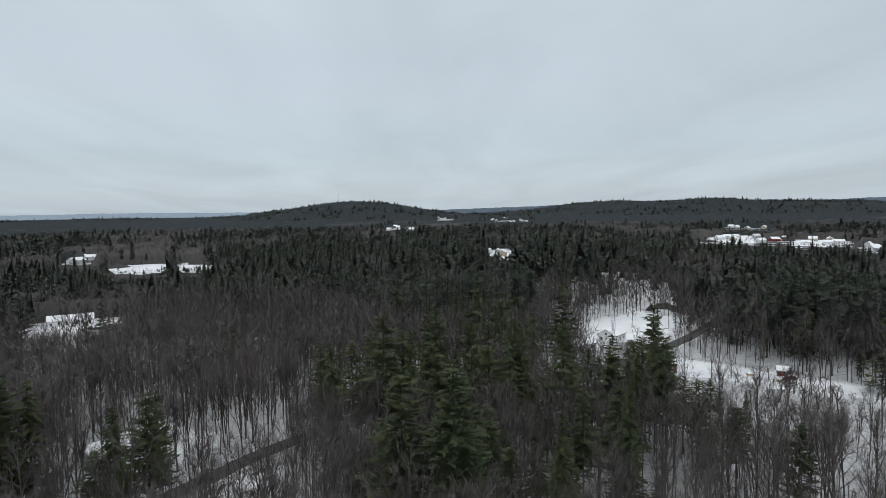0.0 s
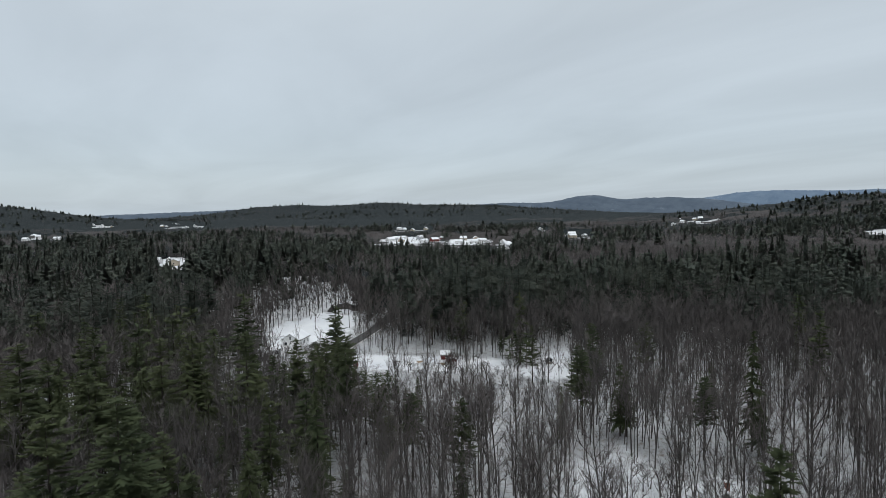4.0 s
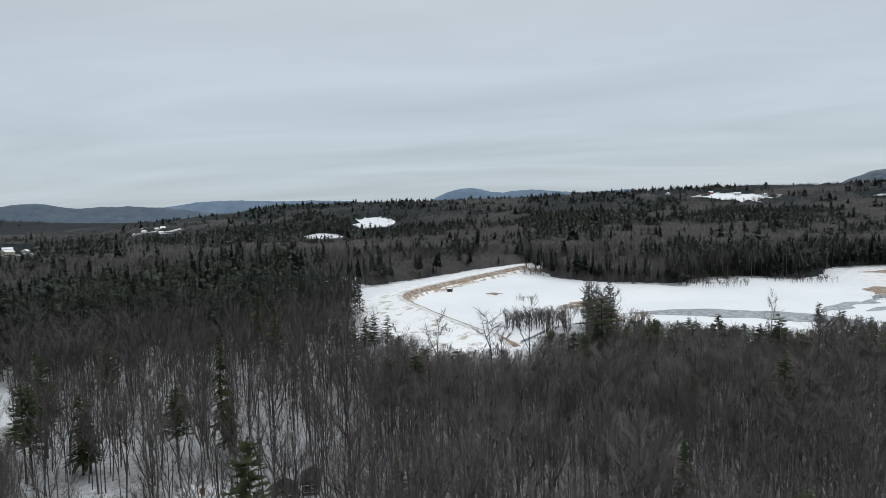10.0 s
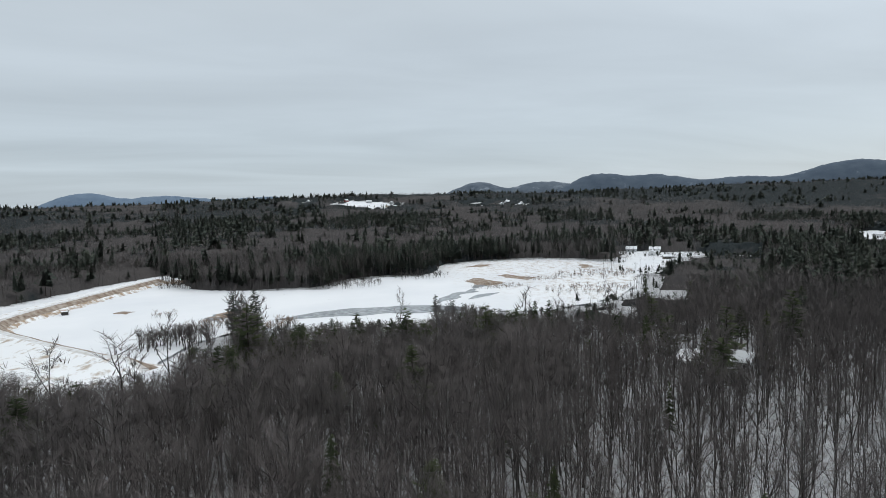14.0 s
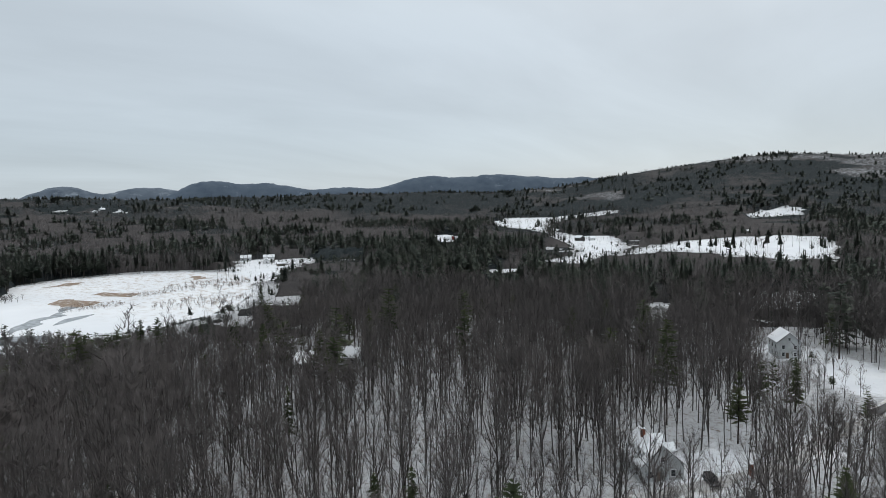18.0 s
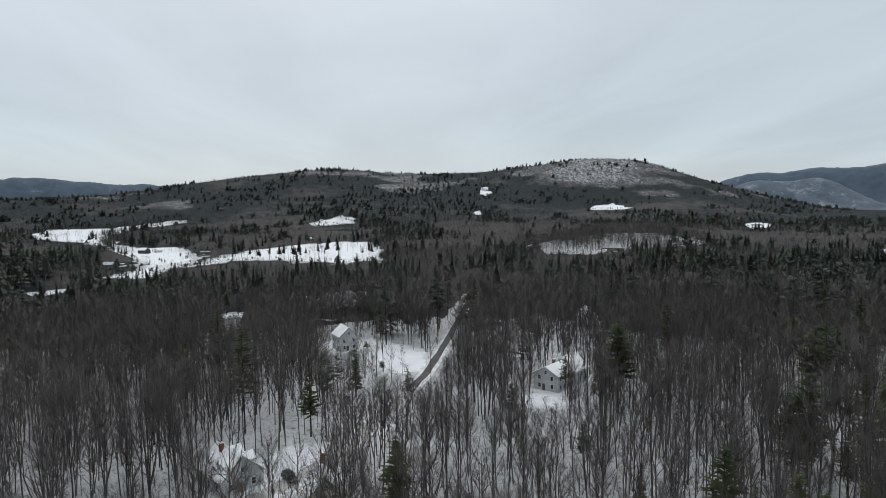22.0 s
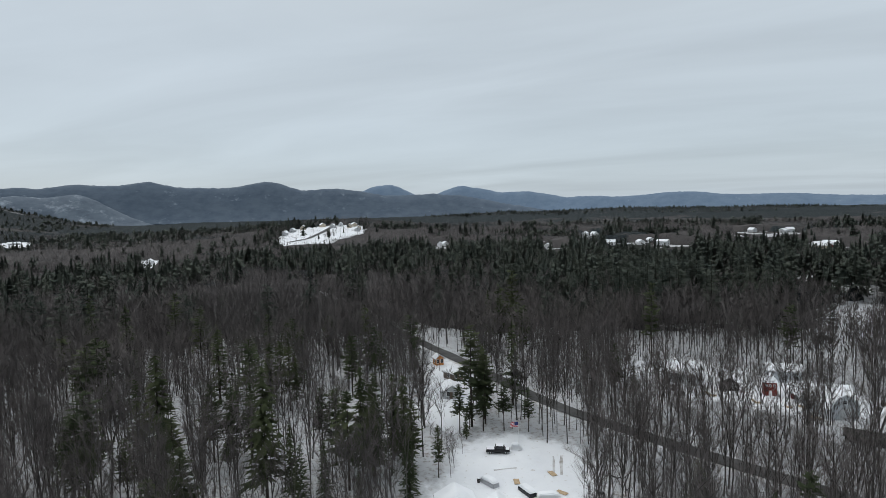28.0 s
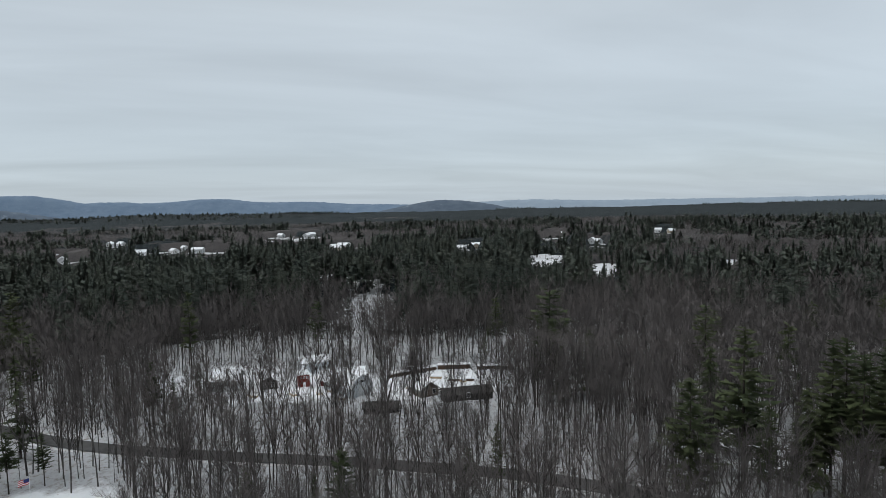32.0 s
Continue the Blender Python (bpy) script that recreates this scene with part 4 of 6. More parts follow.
house("house", facing(-172, -78, 60), 5.0, 6.5, 2.5, 1.5, M_GREY, "low grey house half hidden by bare trees", storeys=1)
house("workshop", facing(-102, -46.5, 60), 7.0, 9.0, 3.0, 2.0, M_WHITE, "white workshop with a smooth snowy roof by the yard", storeys=1, bays=3, category="garage")
house("garage", facing(-105, -39.5, 68), 4.2, 5.5, 2.4, 1.5, M_WHITE, "small white garage with a snow roof", storeys=1, bays=1, category="garage")
# farm beyond the pond
house("farmhouse", facing(566, -452, 40), 7, 12, 4.2, 2.6, M_WHITE, "white farmhouse under deep snow beyond the pond", fine=False)
house("barn", facing(540, -428, 130), 7, 13, 3.2, 2.4, M_WHITE, "long white barn with a snow roof by the pond", fine=False, category="barn")
house("barn", facing(592, -440, 40), 8, 12, 3.6, 2.8, M_GREY, "grey barn with a snow roof at a farm", fine=False, category="barn")
house("shed", facing(500, -414, 30), 5, 8, 2.6, 1.6, M_BROWN, "brown shed on the snowy shore", fine=False, category="shed")
# far farms and the village houses
FAR_FARMS = ((184, -1086, 95, 9, 15, 5.2, 3.6, M_WHITE), (168, -1080, 10, 8, 12, 4.6, 3.0, M_WHITE), (221, -1089, 90, 8, 16, 3.4, 2.4, M_WHITE), (366, -873, 120, 9, 14, 4.6, 3.0, M_DARK), (352, -885, 30, 7, 9, 3.6, 2.6, M_WHITE), (-794, -1343, 120, 9, 22, 3.4, 2.6, M_GREY), (-284, -2196, 100, 12, 24, 6.0, 5.0, M_WHITE))
FAR_ROWS = ((-538, -643, 50, 8, 12, 3.6, 2.6, M_WHITE), (-1120, -850, 60, 11, 14, 5.6, 3.6, M_TAN), (-1150, -870, 50, 10, 13, 5.6, 3.6, M_GREY), (-1180, -840, 40, 11, 15, 5.6, 3.8, M_TAN), (-1195, -800, 60, 10, 13, 5.6, 3.6, M_GREY), (-1205, -770, 40, 11, 14, 5.6, 3.6, M_TAN), (-1150, -790, 80, 10, 14, 5.6, 3.6, M_GREY), (-1170, -760, 60, 10, 14, 5.6, 3.6, M_TAN), (-1000, -805, 70, 10, 13, 5.4, 3.4, M_GREY), (-1030, -828, 60, 10, 13, 5.4, 3.4, M_TAN), (-1068, -838, 75, 10, 13, 5.4, 3.4, M_GREY), (-1090, -690, 40, 10, 13, 5.4, 3.4, M_GREY), (-1130, -712, 50, 10, 14, 5.4, 3.4, M_TAN))
for x, y, az, w, l, e, r, mat in FAR_FARMS + FAR_ROWS:
    house("far_house", facing(x, y, az), w, l, e, r, mat, "distant farm building with a snow-white roof", "distant houses", fine=False, snow=0.5)
# village scattered round the plain: centre, count, spread
hr = random.Random(5)
def lot(cx, cy, a, b, turn):
    """A place inside a clearing."""
    u, v = hr.uniform(-0.75, 0.75) * a, hr.uniform(-0.8, 0.8) * b
    c, s_ = math.cos(radians(turn)), math.sin(radians(turn))
    return cx + u * c - v * s_, cy + u * s_ + v * c


for (cx, cy, a, b, turn), n, group in (((-1188, -227, 100, 21, -169), 3, "western village houses"), ((-956, -123, 90, 36, -173), 5, "western village houses"), ((-900, -56, 90, 25, -176), 4, "western village houses"), ((-1207, 79, 150, 59, -184), 7, "western village houses"),
                                       ((-867, 130, 90, 29, -189), 6, "western village houses"), ((-879, -406, 80, 14, -155), 3, "western village houses"), ((-835, -207, 80, 18, -166), 2, "western village houses"), ((-738, 265, 50, 16, -200), 3, "western village houses"),
                                       ((-893, 468, 110, 24, -208), 3, "western village houses"), ((-728, 445, 60, 16, -211), 2, "western village houses"), ((-894, 680, 90, 18, -217), 2, "western village houses"),
                                       ((512, 1068, 120, 54, 64), 7, "north-eastern village houses"), ((576, 978, 150, 58, 60), 8, "north-eastern village houses"), ((802, 1611, 180, 55, 64), 5, "north-eastern village houses"), ((551, 805, 70, 19, 56), 4, "north-eastern village houses"), ((873, 978, 160, 24, 48), 4, "north-eastern village houses"), ((1400, 1110, 160, 60, 38), 6, "north-eastern village houses"), ((981, 1229, 120, 15, 51), 2, "north-eastern village houses"),
                                       ((-132, 1876, 150, 48, -266), 5, "northern village houses"), ((298, 2831, 320, 90, 84), 8, "northern village houses"), ((7, 2871, 120, 43, 90), 3, "northern village houses"), ((-456, 756, 90, 21, -239), 4, "northern village houses"), ((71, 779, 80, 24, 85), 3, "northern village houses"),
                                       ((1756, -392, 120, 100, -13), 4, "eastern hill houses"), ((1858, -228, 80, 26, -7), 2, "eastern hill houses"), ((1557, -708, 50, 90, -24), 4, "eastern hill houses"), ((606, -863, 80, 24, -55), 2, "southern farm houses")):
    for i in range(n):
        x, y = lot(cx, cy, a, b, turn)
        mat = hr.choice((M_WHITE, M_WHITE, M_GREY, M_TAN, M_WHITE))
        if hr.random() < 0.05:
            mat = M_RED
        house("village_house", facing(x, y, hr.uniform(0, 180)), hr.uniform(8, 10), hr.uniform(11, 17), hr.uniform(3.2, 5.4), hr.uniform(2.4, 3.6), mat, "distant village house with a snow-white roof among trees", group, fine=False, snow=0.5)

# ---- vehicles ----
M_PAINT_DARK = material("dark_car_paint", (0.025, 0.027, 0.032), 0.25)
M_PAINT_BLACK = material("black_car_paint", (0.015, 0.015, 0.017), 0.25)
M_PAINT_SILVER = material("silver_car_paint", (0.42, 0.43, 0.45), 0.3, 0.4)
M_PAINT_RED = material("dark_red_paint", (0.18, 0.025, 0.022), 0.3)
M_PAINT_WHITE = material("white_car_paint", (0.72, 0.73, 0.74), 0.3)


def vehicle(name, m, paint_, label, bodyline, cabin, l, w, snow=True, category="car", glass=True):
    """bodyline and cabin: side outlines in x (along), z. Wheels, windows, lights, snow on top."""
    v = thing(name, m, label, category)
    keep_clear(m.translation.x, m.translation.y, 4.5)
    bm = prism(bmesh.new(), bodyline, -w / 2, w / 2)
    bmesh.ops.bevel(bm, geom=bm.edges[:], offset=0.07, segments=2, affect="EDGES")
    part("body", bm, paint_, v)
    cw = w / 2 - 0.12
    bm = prism(bmesh.new(), cabin, -cw, cw)
    bmesh.ops.bevel(bm, geom=bm.edges[:], offset=0.06, segments=2, affect="EDGES")
    part("cabin", bm, paint_, v)
    cxs = [a for a, b in cabin]
    x0, x1 = min(cxs), max(cxs)
    zb, zt = min(b for a, b in cabin), max(b for a, b in cabin)
    if glass:
        for s in (-1, 1):
            y0, y1 = sorted((s * (cw + 0.004), s * (cw + 0.02)))
            mid = (x0 + x1) / 2
            for a, b in ((x0 + 0.42, mid - 0.06), (mid + 0.06, x1 - 0.5)):
                part("side_window", box(a, b, y0, y1, zb + 0.12, zt - 0.1), M_GLASS, v)
        part("windscreen", box(x1 - 0.34, x1 - 0.18, -cw + 0.1, cw - 0.1, zb + 0.14, zt - 0.14), M_GLASS, v)
    for sx in (-l * 0.31, l * 0.31):
        for s in (-1, 1):
            t = part("wheel", rod(bmesh.new(), (sx, s * (w / 2 - 0.2), 0.33), (sx, s * (w / 2 + 0.03), 0.33), 0.34, 0.34, 14), M_BLACK, v)
            part("rim", rod(bmesh.new(), (sx, s * (w / 2 + 0.03), 0.33), (sx, s * (w / 2 + 0.05), 0.33), 0.2, 0.19, 10), M_CHROME, t)
    for s in (-1, 1):
        part("headlight", box(l / 2 - 0.06, l / 2 + 0.01, s * w * 0.34 - 0.16, s * w * 0.34 + 0.16, 0.62, 0.78), M_CHROME, v)
        part("tail_light", box(-l / 2 - 0.01, -l / 2 + 0.06, s * w * 0.36 - 0.12, s * w * 0.36 + 0.12, 0.68, 0.86), M_PAINT_RED, v)
    if snow:
        bm = box(x0 + 0.35, x1 - 0.45, -cw + 0.06, cw - 0.06, zt - 0.02, zt + 0.1)
        bmesh.ops.bevel(bm, geom=bm.edges[:], offset=0.05, segments=2, affect="EDGES")
        part("roof_snow", bm, M_ROOFSNOW, v, "snow left on the roof")
    return v


PICKUP = [(-2.8, 0.45), (2.75, 0.45), (2.8, 0.95), (0.95, 1.12), (-2.8, 1.1)]
PICKUP_CAB = [(-0.75, 1.08), (1.75, 1.08), (0.95, 1.85), (-0.55, 1.85)]
CAR = [(-2.25, 0.35), (2.25, 0.35), (2.25, 0.75), (1.2, 0.95), (-2.2, 1.0)]
CAR_CAB = [(-2.0, 0.95), (1.3, 0.95), (0.45, 1.48), (-1.5, 1.5)]
SUV_CAB = [(-2.15, 0.95), (1.3, 0.95), (0.6, 1.72), (-1.95, 1.74)]
v = vehicle("pickup_truck", pose(-134.8, -49.8, 0.05, 0, 0, 110), M_PAINT_BLACK, "black crew-cab pickup truck parked on snow", PICKUP, PICKUP_CAB, 5.6, 1.95, category="truck")
part("bed_snow", box(-2.7, -0.85, -0.85, 0.85, 1.06, 1.2), M_ROOFSNOW, v, "snow in the truck bed")
part("hood_snow", box(1.85, 2.7, -0.8, 0.8, 0.99, 1.06), M_ROOFSNOW, v)
vehicle("parked_car", pose(26.5, -130.5, 0.33, 0, 0, 128), M_PAINT_BLACK, "black sport utility car parked in a driveway", CAR, SUV_CAB, 4.6, 1.9, snow=False)
vehicle("parked_car", pose(84, 229, 0.05, 0, 0, 60), M_PAINT_DARK, "dark blue car parked at a snowy field", CAR, CAR_CAB, 4.5, 1.8, snow=False)
vehicle("parked_car", pose(77, 223, 0.05, 0, 0, 5), M_PAINT_WHITE, "white car with snow on it beside the road", CAR, CAR_CAB, 4.5, 1.8)
vehicle("red_wagon", pose(112, 199, 0.05, 0, 0, 20), M_PAINT_RED, "dark red old farm truck standing in snow", CAR, SUV_CAB, 4.6, 1.9, category="truck")


def snowed_heap(name, x, y, turn, l, w, h, label, category, mat=None, stripe=None):
    """A car, boat or pile under a blanket of snow: rounded white top, darker flanks."""
    v = thing(name, pose(x, y, 0.0, 0, 0, turn), label, category)
    keep_clear(x, y, 3)
    bm = box(-l / 2, l / 2, -w / 2, w / 2, -0.1, h * 0.55)
    bmesh.ops.bevel(bm, geom=bm.edges[:], offset=0.14, segments=2, affect="EDGES")
    part("body", bm, mat or M_PAINT_SILVER, v)
    bm = prism(bmesh.new(), [(-l / 2 + 0.06, h * 0.52), (l / 2 - 0.06, h * 0.52), (l / 2 - 0.2, h * 0.75), (l * 0.22, h), (-l * 0.28, h), (-l / 2 + 0.2, h * 0.8)], -w / 2 + 0.05, w / 2 - 0.05)
    bmesh.ops.bevel(bm, geom=bm.edges[:], offset=0.16, segments=3, affect="EDGES")
    part("snow_cover", bm, M_ROOFSNOW, v, "thick rounded snow cover")
    return v


snowed_heap("snowed_car", -118.5, -46, 60, 4.4, 1.8, 1.5, "silver car buried under snow in a yard", "car")
snowed_heap("snowed_car", -117.5, -37.5, 50, 4.6, 1.8, 1.4, "grey car buried under snow in a yard", "car", M_PAINT_DARK)
snowed_heap("snowed_boat", -117, -33.0, 115, 4.6, 1.7, 1.2, "small boat under snow in a yard", "boat", M_PAINT_WHITE)
snowed_heap("scrap_heap", -123, -24, 20, 2.2, 1.4, 0.9, "dark scrap heap with snow on top", "heap", M_BLACK)
snowed_heap("scrap_heap", -131, -22, 50, 2.0, 1.2, 0.8, "dark scrap heap with snow on top", "heap", M_BLACK)
snowed_heap("utility_trailer", -138.5, -46.5, 110, 2.6, 1.6, 1.5, "white box trailer with snow on its roof", "trailer", M_PAINT_WHITE)
for x, y, t, l in ((-196, 8, 20, 3.5), (-195, 20, 70, 3.0), (-194, 16, 10, 2.6), (-188, 44, 40, 3.2), (-197, 55, 60, 4.0), (-190, 62, 15, 3.0), (-199, -4, 30, 4.0), (108, 199, 60, 2.6), (102, 206, 10, 2.2), (-186, 22, 80, 2.8)):
    snowed_heap("snowed_pile", x, y, t, l, 1.6, 1.0, "lumber pile under a cap of snow in a yard", "pile", M_WOOD)
for x, y, t in ((-121.5, -41, 25), (-120, -31, 70), (-128, -35, 45)):
    b = thing("plank_sheet", pose(x, y, 0.12, 0, 0, t), "bare plywood sheet lying on trodden snow", "board")
    part("sheet", box(-1.2, 1.2, -0.6, 0.6, -0.05, 0.06), M_WOOD, b)
b = thing("barrel", pose(-118.5, -48.5, 0, 0, 0, 0), "dark upright steel barrel in the snow", "barrel")
part("drum", rod(bmesh.new(), (0, 0, -0.1), (0, 0, 0.9), 0.3, 0.3, 14), M_DARK, b)
part("lid", rod(bmesh.new(), (0, 0, 0.9), (0, 0, 0.98), 0.31, 0.29, 14), M_ROOFSNOW, b)
# wheel tracks in the yard
for k, (x0, y0, x1, y1) in enumerate(((-140, -38, -124, -34), (-141, -36.5, -125, -32.4), (-130, -41, -124, -50), (-138, -33, -146, -22))):
    ribbon("yard_track", [(x0, y0), ((x0 + x1) / 2 + 1, (y0 + y1) / 2 + 1), (x1, y1)], 0.3, 0.05, M_PACKED, "grey wheel track through the yard's snow", 0, 0.2, k, 1.0)
# flagpole
fp = thing("flagpole", pose(-137.2, -45.4, 0, 0, 0, 0), "white flagpole with a striped flag in a snowy yard", "flagpole")
part("pole", rod(bmesh.new(), (0, 0, -0.3), (0, 0, 7.6), 0.06, 0.035, 8), M_TRIM, fp)
part("ball", rod(bmesh.new(), (0, 0, 7.6), (0, 0, 7.75), 0.08, 0.05, 8), M_CHROME, fp)
FLAG_R, FLAG_W, FLAG_B = material("flag_red", (0.42, 0.03, 0.045), 0.8), material("flag_white", (0.75, 0.75, 0.76), 0.8), material("flag_blue", (0.03, 0.045, 0.16), 0.8)
for i in range(7):
    bm = bmesh.new()
    cols = []
    for j in range(9):
        u = j / 8
        yy, dx = -1.9 * u, 0.16 * math.sin(u * 7)
        z1 = 7.3 - i * 0.17 - 0.5 * u
        cols.append((bm.verts.new((dx, yy, z1)), bm.verts.new((dx + 0.02, yy, z1 - 0.17))))
    for a, b in zip(cols, cols[1:]):
        bm.faces.new((a[0], b[0], b[1], a[1]))
    part("flag_stripe", bm, FLAG_R if i % 2 == 0 else FLAG_W, fp)
bm = bmesh.new()
cols = []
for j in range(5):
    u = j / 8
    cols.append((bm.verts.new((0.03 + 0.16 * math.sin(u * 7), -1.9 * u, 7.3 - 0.5 * u)), bm.verts.new((0.05 + 0.16 * math.sin(u * 7), -1.9 * u, 6.6 - 0.5 * u))))
for a, b in zip(cols, cols[1:]):
    bm.faces.new((a[0], b[0], b[1], a[1]))
part("flag_canton", bm, FLAG_B, fp, "blue corner of the flag")


ribbon('hill_road', [(-867, -696), (-928, -695), (-1029, -737), (-1110, -778), (-1195, -820)], 5.0, 0.5, M_ASPHALT, 'grey road climbing a snowy hill field', 0, 0.2, 9, 8.0)

# ---- stone wall, log stacks, fence, sluice ----
def stone_mesh(seed):
    r = random.Random(seed)
    bm = bmesh.new()
    bmesh.ops.create_icosphere(bm, subdivisions=1, radius=0.42)
    for v in bm.verts:
        v.co = Vector((v.co.x * r.uniform(0.8, 1.4), v.co.y * r.uniform(0.7, 1.1), v.co.z * r.uniform(0.5, 0.8)))
    me = bpy.data.meshes.new("stone")
    bm.to_mesh(me)
    bm.free()
    me.materials.append(M_STONE)
    return me


STONES = [stone_mesh(k) for k in range(6)]
sw = thing("stone_wall", pose(-47, 134, 0), "old dry field-stone wall along the road, dusted with snow", "wall")
sr = random.Random(3)
for i in range(120):
    u = i / 120
    o = new("stone", STONES[sr.randrange(6)])
    o.parent = sw
    o.matrix_basis = pose(-5.5 + 17.0 * u + sr.uniform(-0.25, 0.25), -12.5 + 22.0 * u + sr.uniform(-0.25, 0.25), 0.25 + sr.choice((0, 0, 0.42)), sr.uniform(-20, 20), sr.uniform(-20, 20), sr.uniform(0, 360))


def log_stack(x0, y0, x1, y1, h, label):
    """A long stack of cut logs, ends to the side, with a cap of snow."""
    lgt = math.hypot(x1 - x0, y1 - y0)
    turn = math.degrees(math.atan2(y1 - y0, x1 - x0))
    s = thing("log_stack", pose(x0, y0, float(land(x0, y0)), 0, 0, turn), label, "log stack", "log stacks")
    r = random.Random(int(lgt * 10))
    n = int(lgt / 0.42)
    me = []
    for k in range(4):
        bm = rod(bmesh.new(), (0, -1.2 - 0.1 * k, 0), (0, 1.2, 0), 0.22, 0.19, 7)
        m_ = bpy.data.meshes.new("log")
        bm.to_mesh(m_)
        bm.free()
        m_.materials.append(M_LOG)
        me.append(m_)
    rows = max(2, int(h / 0.38))
    for k in range(rows):
        for i in range(n):
            o = new("log", me[r.randrange(4)])
            o.parent = s
            o.matrix_basis = pose(0.21 + i * 0.42 + r.uniform(-0.05, 0.05) + 0.2 * (k % 2), r.uniform(-0.15, 0.15), 0.15 + k * 0.38, 0, 0, r.uniform(-3, 3))
    bm = box(-0.1, lgt + 0.3, -1.25, 1.25, rows * 0.38 - 0.08, rows * 0.38 + 0.2)
    bmesh.ops.bevel(bm, geom=bm.edges[:], offset=0.12, segments=2, affect="EDGES")
    part("snow_cap", bm, M_ROOFSNOW, s)
    for u in (0, 0.5, 1):
        keep_clear(x0 + (x1 - x0) * u, y0 + (y1 - y0) * u, 4)
    return s


log_stack(-204, 40, -208, 58, 1.5, "long stack of brown logs capped with snow")
log_stack(-208, 59, -205, 70, 1.7, "stack of brown logs capped with snow")
log_stack(-203, 72, -199, 84, 1.5, "far stack of brown logs capped with snow")
log_stack(-193, 58, -190, 66, 1.1, "short stack of dark logs in the yard")


def fence(line, label):
    f = thing("fence", pose(line[0][0], line[0][1], 0), label, "fence")
    for (x0, y0), (x1, y1) in zip(line, line[1:]):
        n = max(2, int(math.hypot(x1 - x0, y1 - y0) / 3))
        for i in range(n + 1):
            x, y = x0 + (x1 - x0) * i / n - line[0][0], y0 + (y1 - y0) * i / n - line[0][1]
            part("post", rod(bmesh.new(), (x, y, -0.3), (x, y, 1.25), 0.08, 0.07, 5), M_BROWN, f)
        for z in (0.55, 1.05):
            a, b = Vector((x0 - line[0][0], y0 - line[0][1], z)), Vector((x1 - line[0][0], y1 - line[0][1], z))
            part("rail", rod(bmesh.new(), a, b, 0.05, 0.05, 4), M_BROWN, f)
    return f


fence([(88, 228), (104, 217), (121, 200), (114, 190), (96, 203)], "weathered post-and-rail fence round a snowy field")
sl = thing("sluice", pose(410, 93, 0.05, 0, 0, 20), "dark wooden sluice box standing in the ice", "sluice")
part("box_wall", box(-2.0, 2.0, -1.6, 1.6, -0.5, 1.9), M_DARK, sl)
part("deck", box(-2.4, 2.4, -2.0, 2.0, 1.9, 2.1), M_BROWN, sl)
part("snow_cap", box(-2.2, 2.2, -1.8, 1.8, 2.1, 2.2), M_ROOFSNOW, sl)
for s in (-1, 1):
    part("post", rod(bmesh.new(), (s * 2.2, -1.8, -0.5), (s * 2.2, -1.8, 3.0), 0.1, 0.1, 6), M_BROWN, sl)
# radio mast on the northern hill
mast_x, mast_y = spot(350.3, 3480)
ms = thing("radio_mast", pose(mast_x, mast_y, float(land(mast_x, mast_y))), "slender steel radio mast on a wooded hilltop", "mast")
part("mast_pole", rod(bmesh.new(), (0, 0, 0), (0, 0, 58), 1.1, 0.5, 5), M_STEEL, ms)
for z in (34, 48):
    part("antenna", box(-1.6, 1.6, -1.6, 1.6, z, z + 3), M_STEEL, ms)

# ---- trees ----
rng = np.random.default_rng(7)


class Shape:
    """Triangles gathered in lists; slot 0 bark, 1 twigs or needles, 2 snow."""

    def __init__(self):
        self.v, self.f, self.m = [], [], []

    def tri(self, a, b, c, slot):
        n = len(self.v)
        self.v += [a, b, c]
        self.f.append((n, n + 1, n + 2))
        self.m.append(slot)

    def tube(self, points, radii, slot, n=3):
        """A bent, tapering stem; a last radius of 0 makes a tip."""
        base = len(self.v)
        turn = rng.uniform(0, TAU)
        for p, r in zip(points, radii):
            for i in range(n):
                a = turn + TAU * i / n
                self.v.append((p[0] + r * math.cos(a), p[1] + r * math.sin(a), p[2]))
        for k in range(len(points) - 1):
            for i in range(n):
                a, b = base + k * n + i, base + k * n + (i + 1) % n
                c, d = a + n, b + n
                self.f.append((a, b, d))
                self.m.append(slot)
                if radii[k + 1] > 0:
                    self.f.append((a, d, c))
                    self.m.append(slot)

    def arrays(self):
        return np.array(self.v, np.float32), np.array(self.f, np.int32), np.array(self.m, np.int32)


